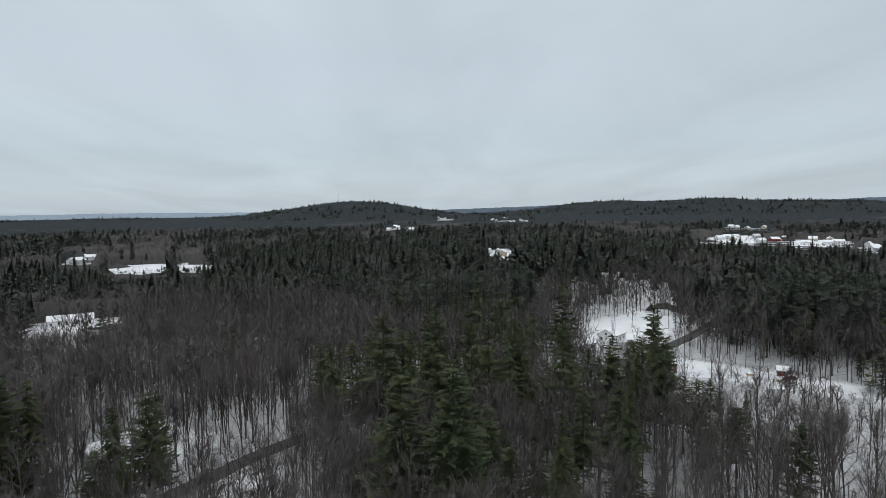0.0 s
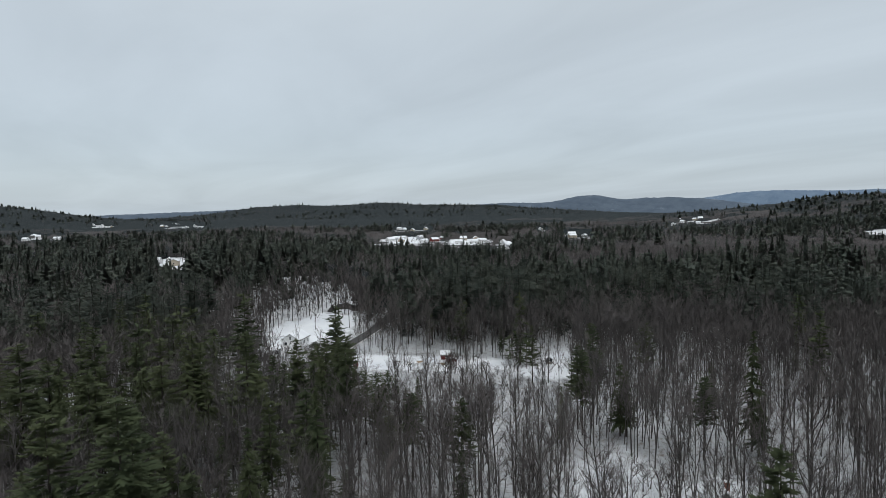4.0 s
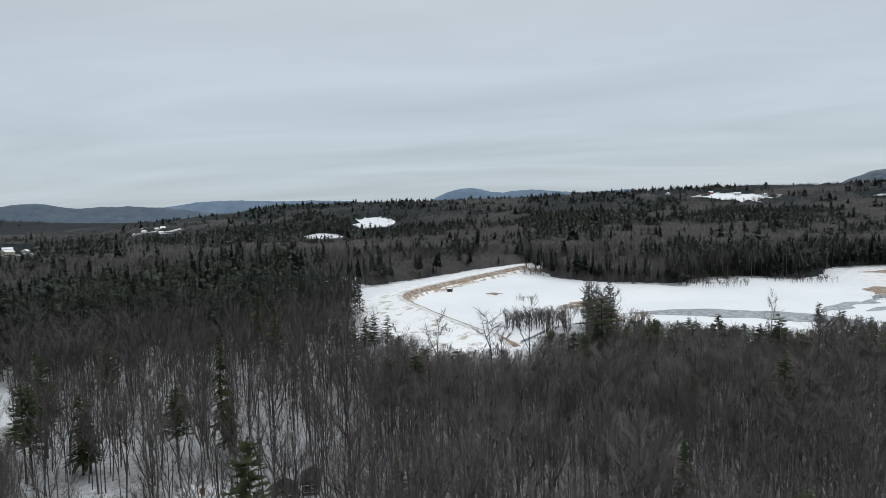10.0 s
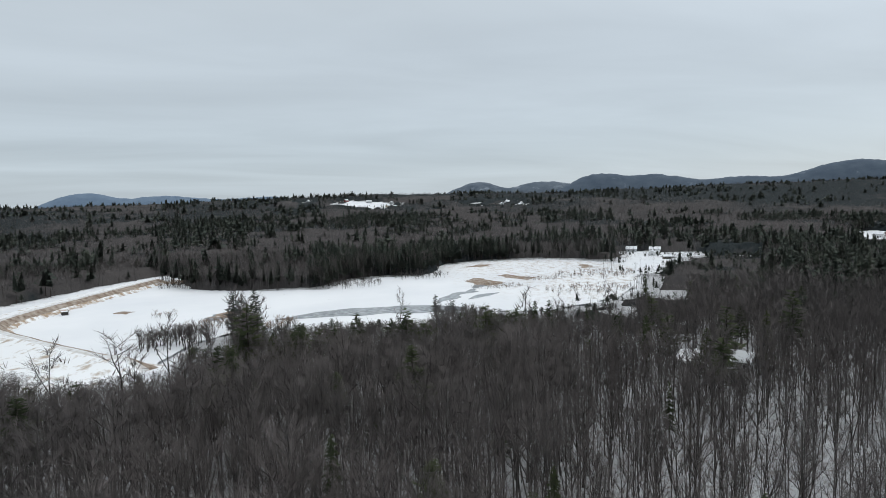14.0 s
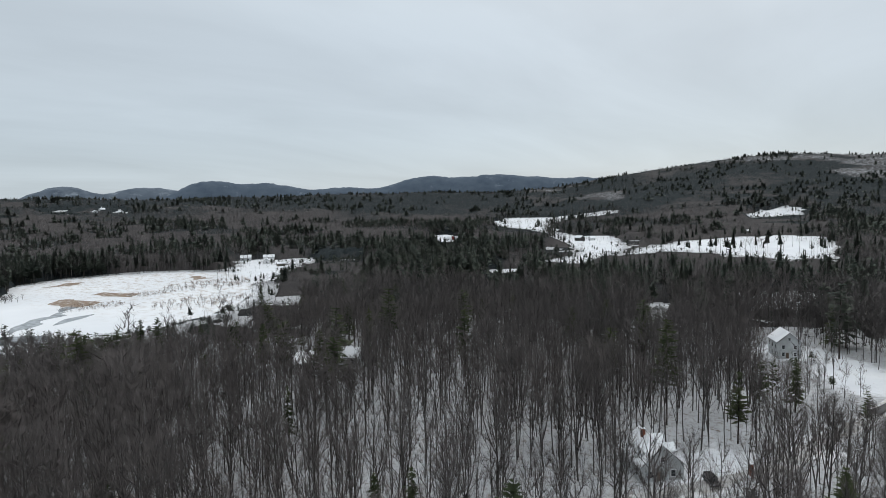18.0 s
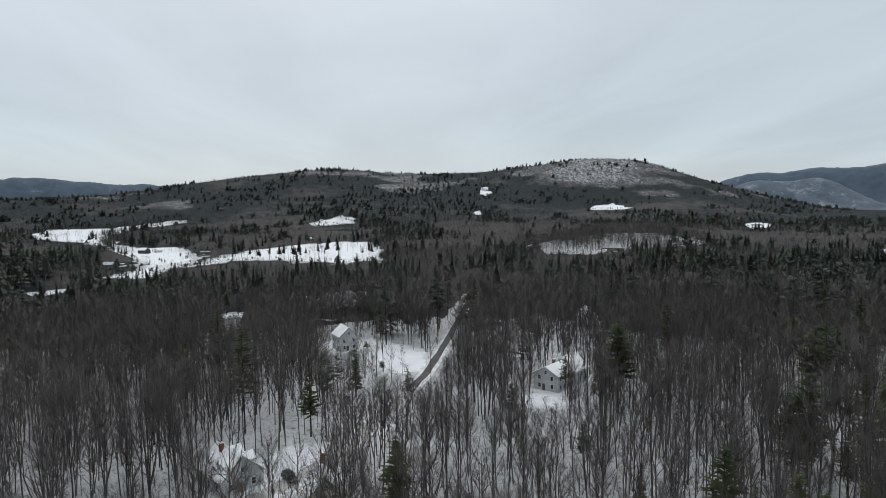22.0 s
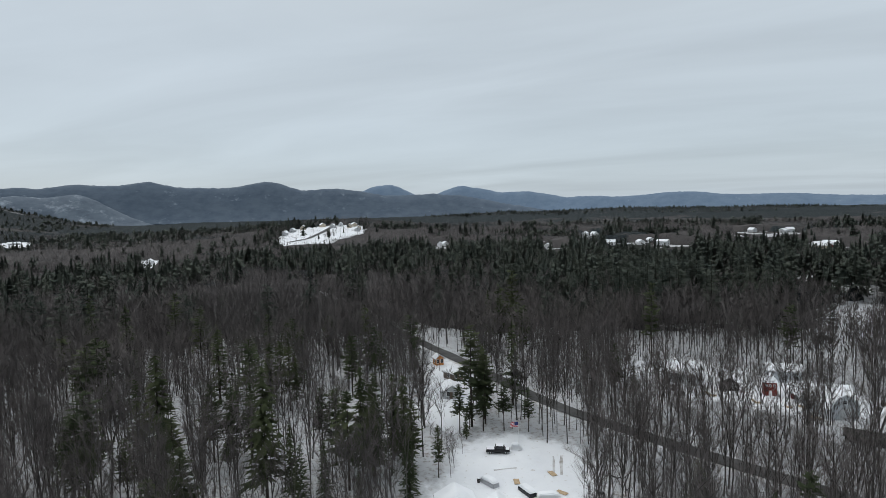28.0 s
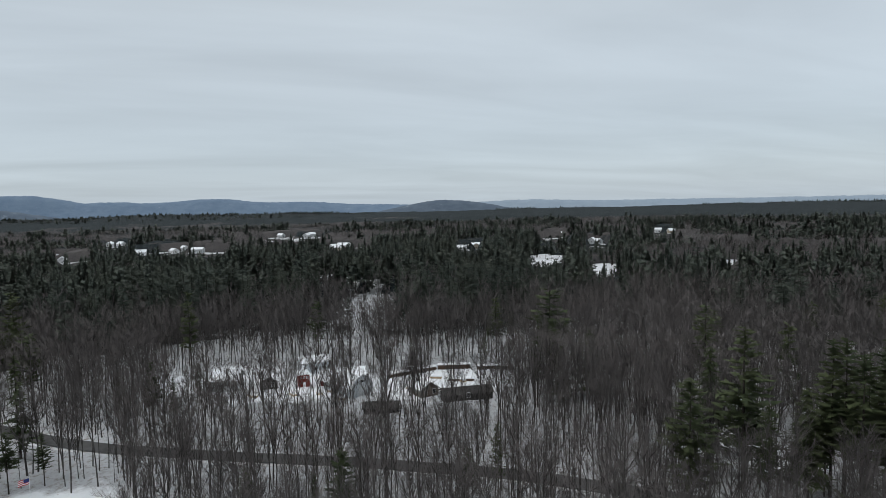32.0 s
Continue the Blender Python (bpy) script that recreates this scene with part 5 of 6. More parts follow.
def hardwood(limbs, twigs, width, h=20.0, sides=3, sections=3, spread=1.0, low=0.44, inner=0, long=2.0):
    """A bare maple, oak or ash, h metres high: a straight stem, steep limbs, and fine twigs round their upper ends."""
    s = Shape()
    lean = rng.normal(0, 0.45, 2)
    fork = rng.uniform(0.74, 0.86) * h

    def stem(z):
        k = z / h
        return np.array((lean[0] * k + 0.16 * math.sin(4 * k + lean[1]), lean[1] * k + 0.16 * math.sin(5 * k + lean[0]), z))
    zs = np.linspace(-0.6, fork, sections + 1)
    s.tube([stem(z) for z in zs], [0.16 * (1 - 0.72 * max(z, 0) / fork) for z in zs], 0, sides)
    s.tube([stem(fork), stem(h * 0.97)], [0.045, 0.0], 0, 3)
    for i in range(rng.integers(1, 4) if limbs > 9 else 1):
        # leaders part from the stem low down and rise beside it
        z, a = h * rng.uniform(0.22, 0.5), rng.uniform(0, TAU)
        p, reach = stem(z), rng.uniform(1.3, 3.0)
        mid = p + np.array((math.cos(a) * reach * 0.55, math.sin(a) * reach * 0.55, (h * 0.9 - z) * 0.42))
        tip = p + np.array((math.cos(a) * reach, math.sin(a) * reach, (h * 0.92 - z)))
        s.tube([p, mid, tip], [0.1, 0.075, 0.0], 0, 3)
        for j in range(twigs):
            q = mid + (tip - mid) * rng.uniform(0.0, 1.0)
            e = np.array((math.cos(a) * 0.3, math.sin(a) * 0.3, 0.8)) + rng.normal(0, 0.5, 3)
            e = e / np.linalg.norm(e) * rng.uniform(0.6, 1.2) * long
            side = np.cross(e, rng.normal(0, 1, 3))
            side = side / np.linalg.norm(side) * width * rng.uniform(0.5, 1.4)
            s.tri(tuple(q - side), tuple(q + side), tuple(q + e), 1)
    for i in range(limbs):
        k = (i + rng.uniform(0, 1)) / limbs
        z = h * (low + (0.86 - low) * k)
        a = i * 2.4 + rng.uniform(-0.5, 0.5)
        length = (4.6 - 2.2 * k) * rng.uniform(0.75, 1.25) * spread
        rise = rng.uniform(0.9, 2.3)
        p = stem(z)
        d = np.array((math.cos(a), math.sin(a), rise))
        d /= np.linalg.norm(d)
        tip = p + d * length + np.array((0, 0, 0.4)) + rng.normal(0, 0.25, 3)
        r = 0.085 * (1 - 0.5 * k)
        if limbs >= 9:
            s.tube([p, tip], [r, 0.0], 0, 3)
        else:
            s.tri(tuple(p - (0, 0, 0.12)), tuple(p + (0, 0, 0.12)), tuple(tip), 0)
        if limbs >= 9:
            # forks of the limb
            for j in range(3):
                q = p + (tip - p) * rng.uniform(0.3, 0.75)
                e = d * 0.8 + rng.normal(0, 0.5, 3) + np.array((0, 0, 0.5))
                e = e / np.linalg.norm(e) * length * rng.uniform(0.4, 0.7)
                side = np.cross(e, rng.normal(0, 1, 3))
                side = side / np.linalg.norm(side) * 0.035
                s.tri(tuple(q - side), tuple(q + side), tuple(q + e), 0)
        for j in range(twigs):
            t = rng.uniform(0.3, 1.1)
            q = p + (tip - p) * t
            e = d * 0.5 + rng.normal(0, 0.45, 3) + np.array((0, 0, 0.5))
            e = e / np.linalg.norm(e) * rng.uniform(0.5, 1.25) * long * spread
            side = np.cross(e, rng.normal(0, 1, 3))
            side = side / np.linalg.norm(side) * width * rng.uniform(0.5, 1.4)
            s.tri(tuple(q - side), tuple(q + side), tuple(q + e), 1)
    for j in range(inner):
        # the dense middle of the crown
        a, u = rng.uniform(0, TAU), rng.uniform(0, 1)
        r = 2.3 * math.sqrt(rng.random()) * spread
        q = np.array((r * math.cos(a), r * math.sin(a), h * (low - (0.18 if inner > 12 else 0.02) + (0.48 if inner > 12 else 0.32) * u)))
        e = np.array((rng.normal(0, 0.8), rng.normal(0, 0.8), 2.4))
        side = np.cross(e, rng.normal(0, 1, 3))
        side = side / np.linalg.norm(side) * width * rng.uniform(1.5, 2.5)
        s.tri(tuple(q - side), tuple(q + side), tuple(q + e), 1)
    return s.arrays()


def haze_tree(tufts, size, h=20.0, limbs=True):
    """A bare tree far off: a stem and two limbs under a rounded dome of fine upright sprays."""
    s = Shape()
    s.tri((-0.17, 0, -0.5), (0.17, 0, -0.5), (0, 0, h * 0.9), 0)
    for i in range(2 if limbs else 0):
        a = rng.uniform(0, TAU)
        s.tri((0, 0, h * 0.4), (0, 0.15, h * 0.43), (2.2 * math.cos(a), 2.2 * math.sin(a), h * rng.uniform(0.7, 0.8)), 0)
    for i in range(tufts):
        a, u = i * 2.4 + rng.uniform(-0.4, 0.4), (i + 0.5) / tufts
        r = 3.5 * math.sqrt(1 - u ** 2) * rng.uniform(0.6, 1.0)
        q = np.array((r * math.cos(a), r * math.sin(a), h * (0.50 + 0.34 * u)))
        e = np.array((math.cos(a) * 0.65, math.sin(a) * 0.65, 0.85)) + rng.normal(0, 0.3, 3)
        e = e / np.linalg.norm(e) * size * rng.uniform(1.4, 2.5)
        side = np.cross(e, rng.normal(0, 1, 3))
        side = side / np.linalg.norm(side) * size * rng.uniform(0.10, 0.21)
        s.tri(tuple(q - side), tuple(q + side), tuple(q + e), 1)
    return s.arrays()


def conifer(whorls, boughs, kind, h=22.0, frost=0.0, fans=3):
    """A pine (open, plumed, bare below) or a spruce (a dense spire)."""
    s = Shape()
    pine = kind == "pine"
    s.tube([(0, 0, -0.6), (0.1, 0, h * 0.5), (0, 0.1, h * 0.97)], [0.27, 0.16, 0.02], 0, 4 if whorls > 8 else 3)
    low = rng.uniform(0.28, 0.42) if pine else rng.uniform(0.08, 0.2)
    for i in range(whorls):
        k = (i + rng.uniform(0.1, 0.9)) / whorls
        z = h * (low + (0.97 - low) * k)
        if pine:
            reach = (0.5 + 3.4 * (1 - k) ** 0.62) * min(1.0, 0.66 + 1.6 * k) * rng.uniform(0.65, 1.25)
        else:
            reach = (0.35 + 3.0 * (1 - k) ** 0.8) * rng.uniform(0.75, 1.15)
        for j in range(boughs):
            if pine and rng.random() < 0.16:
                continue
            a = TAU * (j + rng.uniform(-0.35, 0.35)) / boughs + i * 1.7
            r = reach * rng.uniform(0.65, 1.2)
            c, n = math.cos(a), math.sin(a)
            tilt = rng.uniform(-0.12, 0.28) if pine else rng.uniform(-0.5, -0.1)
            p = np.array((0.0, 0.0, z + rng.uniform(-0.9, 0.7)))
            tip = p + np.array((c * r, n * r, tilt * r))
            for q in range(fans):
                # sprays of needles along the bough, each a ragged leaf of its own
                b = p + (tip - p) * ((0.16 if pine else 0.1) + 0.8 * (q + rng.uniform(0, 1)) / fans)
                w = (0.35 + 0.16 * r) * (1.0 if pine else 0.8) * (6 / fans) ** 0.75 * rng.uniform(0.6, 1.4)
                o = rng.uniform(-1.0, 1.0)
                out = np.array((math.cos(a + o), math.sin(a + o), tilt + rng.uniform(-0.25, 0.35))) * (0.5 + 0.2 * r) * (7 / fans) ** 0.5 * rng.uniform(0.7, 1.3)
                side = np.array((-math.sin(a + o), math.cos(a + o), rng.uniform(-0.7, 0.7))) * w * 0.5
                s.tri(tuple(b - side - out * 0.25), tuple(b + out), tuple(b + side - out * 0.25), 1)
                if rng.random() < frost:
                    up = np.array((0, 0, 0.1))
                    s.tri(tuple(b - side * 0.5 + up), tuple(b + out * 0.6 + up), tuple(b + side * 0.3 + up), 2)
    s.tri((-0.25, 0, h * 0.9), (0.25, 0, h * 0.9), (0, 0, h), 1)
    return s.arrays()


def clump(tufts, size, h=20.0, slim=1.0):
    """A conifer far off: a short stem under an uneven, tapering heap of needle clumps."""
    s = Shape()
    s.tri((-0.25, 0, -0.5), (0.25, 0, -0.5), (0, 0, h * 0.7), 0)
    for i in range(tufts):
        u = (i + rng.uniform(0.2, 0.8)) / tufts
        a = i * 2.4 + rng.uniform(-0.5, 0.5)
        r = 2.5 * slim * (1 - u) ** 0.7 * min(1, 0.6 + 2 * u) * rng.uniform(0.5, 1.15)
        c = np.array((r * math.cos(a), r * math.sin(a), h * (0.34 + 0.58 * u)))
        k = size * (1.15 - 0.6 * u) * rng.uniform(0.7, 1.3)
        out = np.array((math.cos(a), math.sin(a), rng.uniform(-0.5, 0.35))) * k
        side = np.array((-math.sin(a), math.cos(a), rng.uniform(-0.7, 0.7))) * k * 1.05
        s.tri(tuple(c - side - out * 0.45), tuple(c + side - out * 0.45), tuple(c + out * 0.8), 1)
    for a in (0.3, 1.9):
        c, n = math.cos(a) * 1.35 * slim, math.sin(a) * 1.35 * slim
        s.tri((-c, -n, h * 0.33), (c, n, h * 0.38), (rng.normal(0, 0.9), rng.normal(0, 0.9), h * 0.95), 1)
    return s.arrays()


def plant(name, shapes, x, y, z, turn, wide, tall, mats, label, category):
    """Many trees of a wood as one mesh, each with its own turn and size."""
    if not len(x):
        return None
    pick = rng.integers(0, len(shapes), len(x))
    V, F, M, base = [], [], [], 0
    for k, (v, f, m) in enumerate(shapes):
        w = np.where(pick == k)[0]
        if not len(w):
            continue
        c, s = np.cos(turn[w])[:, None], np.sin(turn[w])[:, None]
        vx, vy, vz = v[None, :, 0] * wide[w][:, None], v[None, :, 1] * wide[w][:, None], v[None, :, 2] * tall[w][:, None]
        P = np.stack([vx * c - vy * s + x[w][:, None], vx * s + vy * c + y[w][:, None], vz + z[w][:, None]], -1)
        V.append(P.reshape(-1, 3))
        F.append((f[None] + (base + np.arange(len(w)) * len(v))[:, None, None]).reshape(-1, 3))
        M.append(np.tile(m, len(w)))
        base += len(w) * len(v)
    ob = new(name, mesh_np(name, np.concatenate(V), np.concatenate(F), mats, np.concatenate(M)))
    return tagged(ob, label, category, kind="stuff")


# groves of conifers: x, y, radius, share of conifers at the middle
GROVES_A = ((0, 280, 46, 0.8), (4, 102, 16, 0.38), (26, 104, 12, 0.35), (-14, 152, 24, 0.85), (14, 140, 20, 0.6), (45, 150, 24, 0.45), (55, 175, 18, 0.4), (20, 200, 20, 0.5), (170, 260, 60, 0.75), (240, 270, 95, 0.85), (300, 180, 60, 0.8), (330, 260, 90, 0.75), (250, 160, 30, 0.6), (60, 470, 130, 0.55), (-120, 430, 110, 0.45), (-280, 420, 90, 0.5), (80, 650, 160, 0.6), (350, 640, 180, 0.45), (-60, 850, 200, 0.55), (286, -60, 26, 0.45), (276, -130, 26, 0.5), (205, -20, 14, 0.6), (211, -58, 14, 0.6), (216, -98, 14, 0.6), (222, -135, 14, 0.5))
GROVES_B = ((296, -190, 30, 0.45), (268, -20, 18, 0.45), (250, 10, 18, 0.3), (470, -560, 120, 0.75), (380, -620, 110, 0.65), (520, -150, 40, 0.9), (600, -230, 60, 0.9), (560, -110, 50, 0.8), (420, -330, 40, 0.6), (700, -420, 80, 0.6), (-260, -420, 60, 0.7), (-330, -400, 50, 0.65), (-88, -118, 10, 0.6), (-122, -84, 9, 0.7), (-112, -68, 12, 0.75), (-96, -74, 11, 0.5), (-104, -96, 10, 0.3), (-152, -62, 8, 0.75), (-148, -50, 6, 0.6), (-172, -62, 9, 0.6), (-140, -132, 12, 0.5))
GROVES_C = ((-120, -160, 10, 0.6), (-400, -40, 110, 0.85), (-480, 80, 150, 0.85), (-420, 180, 110, 0.75), (-600, -150, 180, 0.7), (-520, -330, 140, 0.55), (-280, 95, 36, 0.75), (-330, 130, 60, 0.8), (-94, 92, 15, 0.8), (-86, 106, 12, 0.8), (-300, 300, 80, 0.5), (-700, 300, 200, 0.6), (-20, -280, 14, 0.5), (16, -258, 9, 0.7), (-140, -420, 60, 0.35), (40, -420, 50, 0.45), (-60, 105, 9, 0.5), (150, 300, 30, 0.6))
GROVES = GROVES_A + GROVES_B + GROVES_C


# tall conifers that stand out of the woods: x, y, height
PINES_NORTH = ((2, 132, 20), (5, 108, 22), (8, 147, 24), (8, 98, 20), (17, 147, 22), (15, 115, 20), (18, 103, 18), (28, 136, 22), (38, 146, 22), (42, 146, 22), (31, 108, 18), (46, 139, 22), (32, 97, 14), (53, 140, 18), (48, 114, 16), (54, 116, 20), (53, 94, 16), (59, 104, 20), (121, 161, 20), (104, 120, 22), (102, 116, 22), (135, 149, 24), (117, 128, 26), (110, 111, 22), (111, 110, 20), (116, 91, 20), (127, 85, 18), (117, 71, 8), (207, 84, 18), (211, 81, 18), (212, 78, 19))
PINES_NORTH_EAST = ((146, 51, 20), (143, 49, 20), (94, 32, 16), (216, 74, 18), (142, 42, 22), (144, 43, 20), (179, 41, 15), (91, 1, 18), (179, 1, 20), (186, 1, 18), (144, -4, 18), (197, -11, 22), (200, -12, 20), (197, -20, 22), (207, -22, 20), (98, -14, 24), (141, -22, 20), (209, -33, 18), (200, -39, 24), (146, -32, 18), (220, -56, 20), (209, -65, 16), (85, -27, 20), (207, -73, 16), (210, -82, 18), (218, -96, 18), (124, -56, 18), (221, -117, 22), (80, -45, 20), (211, -118, 20), (222, -142, 16))
PINES_EAST = ((201, -144, 18), (170, -132, 20), (289, -224, 20), (163, -127, 20), (246, -218, 18), (235, -216, 16), (138, -128, 22), (250, -252, 18), (248, -266, 18), (64, -70, 18), (198, -219, 16), (204, -243, 18), (58, -72, 22), (178, -226, 16), (161, -246, 18), (147, -237, 16), (144, -261, 14), (90, -207, 20), (88, -215, 20), (86, -221, 18), (81, -218, 22), (65, -209, 18), (26, -157, 18), (12, -104, 12), (17, -188, 18), (17, -308, 20), (13, -271, 20), (3, -105, 18), (3, -109, 16), (5, -258, 20), (-26, -156, 12))
PINES_SOUTH = ((-37, -128, 12), (-50, -94, 20), (-51, -87, 18), (-57, -86, 18), (-59, -83, 16), (-83, -110, 14), (-65, -82, 18), (-85, -102, 22), (-74, -85, 20), (-194, -204, 20), (-106, -110, 20), (-108, -106, 18), (-108, -106, 18), (-112, -104, 18), (-111, -103, 18), (-141, -123, 20), (-144, -125, 20), (-144, -121, 20), (-143, -117, 20), (-146, -117, 18), (-117, -87, 18), (-115, -82, 18), (-161, -107, 20), (-173, -115, 18), (-172, -105, 20), (-169, -101, 20), (-125, -72, 18), (-175, -92, 16), (-140, -60, 8), (-143, -63, 13), (-147, -58, 14))
PINES_WEST = ((-249, -88, 24), (-149, -53, 13), (-246, -82, 22), (-151, -47, 12), (-184, -30, 18), (-186, -25, 14), (-104, -5, 16), (-100, 10, 20), (-186, 44, 18), (-110, 35, 12), (-159, 74, 20), (-105, 193, 20), (-77, 177, 20), (-68, 204, 20), (-47, 146, 20), (-67, 234, 20), (-57, 210, 22), (-19, 105, 16), (-24, 152, 20), (-16, 104, 16), (-14, 108, 20), (-12, 109, 20), (-15, 150, 20), (-9, 107, 18), (-5, 108, 18), (-6, 133, 20), (-2, 143, 22))
LONE_PINES = PINES_NORTH + PINES_NORTH_EAST + PINES_EAST + PINES_SOUTH + PINES_WEST


def conifer_share(x, y):
    d, az = np.hypot(x, y), np.degrees(np.arctan2(x, y)) % 360
    # evergreens rule to the north and west; the southern woods are bare
    rule = np.interp(az % 360, (0, 30, 60, 120, 135, 155, 170, 210, 222, 245, 300, 360), (0.85, 0.7, 0.45, 0.4, 0.75, 0.65, 0.3, 0.26, 0.55, 0.8, 1.0, 0.85))
    rule = rule + (np.maximum(rule, 0.8) - rule) * np.clip((d - 800) / 500, 0, 1)
    n = 0.8 * lattice(x, y, 170, 11) + 0.8 * lattice(x, y, 70, 12) + 0.6 * lattice(x, y, 30, 13)
    s = np.where((d > 280) & (d < 700), 0.06, np.where(d < 176, 0.008, 0.03)) + 0.8 * rule * np.clip((n - 0.18) / 0.25, 0, 1) * np.clip((d - 260 - 70 * lattice(x, y, 60, 15)) / 160, 0, 1)
    s = np.where(in_any(THIN, x, y), 0.04, s)
    for gx_, gy_, r, k in GROVES:
        q = ((x - gx_) ** 2 + (y - gy_) ** 2) / (r * r) + 0.5 * lattice(x, y, 18, 14)
        s = np.maximum(s, k * np.clip(1.6 - 1.2 * q, 0, 1))
    return np.clip(s, 0, 0.97)


def stand(r0, r1, per_ha):
    """Jittered tree places in a ring, off the clearings; and which of them are conifers."""
    cell = 100 / math.sqrt(per_ha)
    n = int(2 * r1 / cell) + 1
    X, Y = np.meshgrid((np.arange(n) - n / 2) * cell, (np.arange(n) - n / 2) * cell)
    x = (X + rng.uniform(-0.75, 0.75, X.shape) * cell).ravel()
    y = (Y + rng.uniform(-0.75, 0.75, X.shape) * cell).ravel()
    d = np.hypot(x, y)
    k = (d >= r0) & (d < r1)
    x, y = x[k], y[k]
    d = np.hypot(x, y)
    k = ~fence_off(x, y) | ((d > 600) & ~inside(POND, x, y) & (rng.random(len(x)) < 0.05)) | ((d > 175) & in_any(CLEAR, x, y) & ~inside(POND, x, y) & ~inside(DAMLAND, x, y) & (off_line(ROAD, x, y) > 6) & (off_line(LANE, x, y) > 6) & (rng.random(len(x)) < 0.05))
    for kx, ky, kr in KEEP + [(a, b, 2.6) for a, b, c in LONE_PINES]:
        k &= (x - kx) ** 2 + (y - ky) ** 2 > kr * kr
    x, y = x[k], y[k]
    d, az = np.hypot(x, y), np.degrees(np.arctan2(x, y)) % 360
    # thinner woods to the south and east, close ones to the west and north
    open_ = np.select([(az > 8) & (az < 72), (az > 122) & (az < 180), (az >= 180) & (az < 246)], [0.3, np.where(d < 165, 0.3, 0.15), np.where(az > 212, 0.42, 0.3)], -0.2) * (d < 200) + 0.22 * lattice(x, y, 34, 31) * (d < 260)
    k = (rng.random(len(x)) > open_) & ((d < 1700) | ((land(x, y) > 14) & (rng.random(len(x)) < np.where(((az > 60) & (az < 222)) | (d > 3300), 1.0, 0.4))))
    x, y = x[k], y[k]
    d_ = np.hypot(x, y)
    thin = in_any(LOTS, x, y) & (rng.random(len(x)) < np.where(d_ > 500, 0.35, 0.6))
    x, y = x[~thin], y[~thin]
    # the bald brow of the southern hill
    thin = (land(x, y) > 125) & (np.hypot(x, y) > 1700) & (np.abs(np.degrees(np.arctan2(x, y)) % 360 - 198) < 9) & (lattice(x, y, 210, 71) + 0.5 * lattice(x, y, 80, 72) > -0.25) & (rng.random(len(x)) < 0.6)
    x, y = x[~thin], y[~thin]
    thin = in_any(THIN, x, y) & (rng.random(len(x)) < 0.3) & (np.hypot(x, y) < 600)
    x, y = x[~thin], y[~thin]
    return x, y, land(x, y), rng.random(len(x)) < conifer_share(x, y)


HARD_NEAR = [hardwood(11, 30, 0.020, h, 4, 4, inner=9, low=0.42, spread=1.05) for h in (19, 20, 21, 22, 20, 18, 21, 20)]
HARD_NEXT = [hardwood(10, 24, 0.033, h, 3, 3, inner=12, low=0.40, spread=1.08) for h in (19, 20, 21, 22, 20, 18, 21)]
HARD_MID = [hardwood(8, 16, 0.058, h, 3, 2, inner=20, long=2.0, low=0.40, spread=1.15) for h in (19, 20, 21, 20, 18, 21)]
HARD_BACK = [hardwood(6, 11, 0.105, h, 3, 1, inner=18, long=2.0, low=0.38, spread=1.25) for h in (19, 20, 21, 20, 18, 21)]
HARD_FAR = [haze_tree(26, 0.9) for k in range(8)]
HARD_DIST = [haze_tree(8, 1.6) for k in range(6)]
CON_NEAR = [conifer(24, 9, "pine", 25, fans=17), conifer(22, 10, "pine", 26, fans=16), conifer(28, 10, "spruce", 20, fans=13), conifer(27, 10, "spruce", 22, fans=13), conifer(22, 10, "pine", 24, fans=16)]
CON_NEXT = [conifer(18, 8, "pine", 25, fans=8), conifer(20, 8, "spruce", 21, fans=6), conifer(18, 8, "pine", 24, fans=8)]
CON_MID = [conifer(14, 6, "pine", 24, fans=5), conifer(15, 6, "spruce", 20, fans=5), conifer(14, 6, "pine", 23, fans=5), conifer(13, 6, "pine", 22, fans=5)]
CON_FAR = [clump(28, 1.3, 21, 1.35), clump(26, 1.4, 19, 1.6), clump(28, 1.25, 23, 1.2), clump(26, 1.4, 20, 1.8)]
CON_DIST = [clump(13, 2.1, 21, 1.5), clump(13, 2.2, 23, 1.3), clump(12, 2.3, 19, 1.8)]
BRUSH = [haze_tree(10, 1.1, 20.0, False) for k in range(5)]
HARD_HILL = [haze_tree(4, 1.9, 17.0, False) for k in range(5)]
CON_HILL = [clump(3, 2.4, 19, 1.5), clump(3, 2.6, 17, 1.7), clump(3, 2.4, 20, 1.3)]
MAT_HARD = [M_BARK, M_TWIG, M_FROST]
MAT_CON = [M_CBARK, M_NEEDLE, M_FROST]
# for the farther rings, needles with the haze already in their colour
MAT_CON_HAZED = [M_CBARK, M_NEEDLE_HAZED, M_FROST]


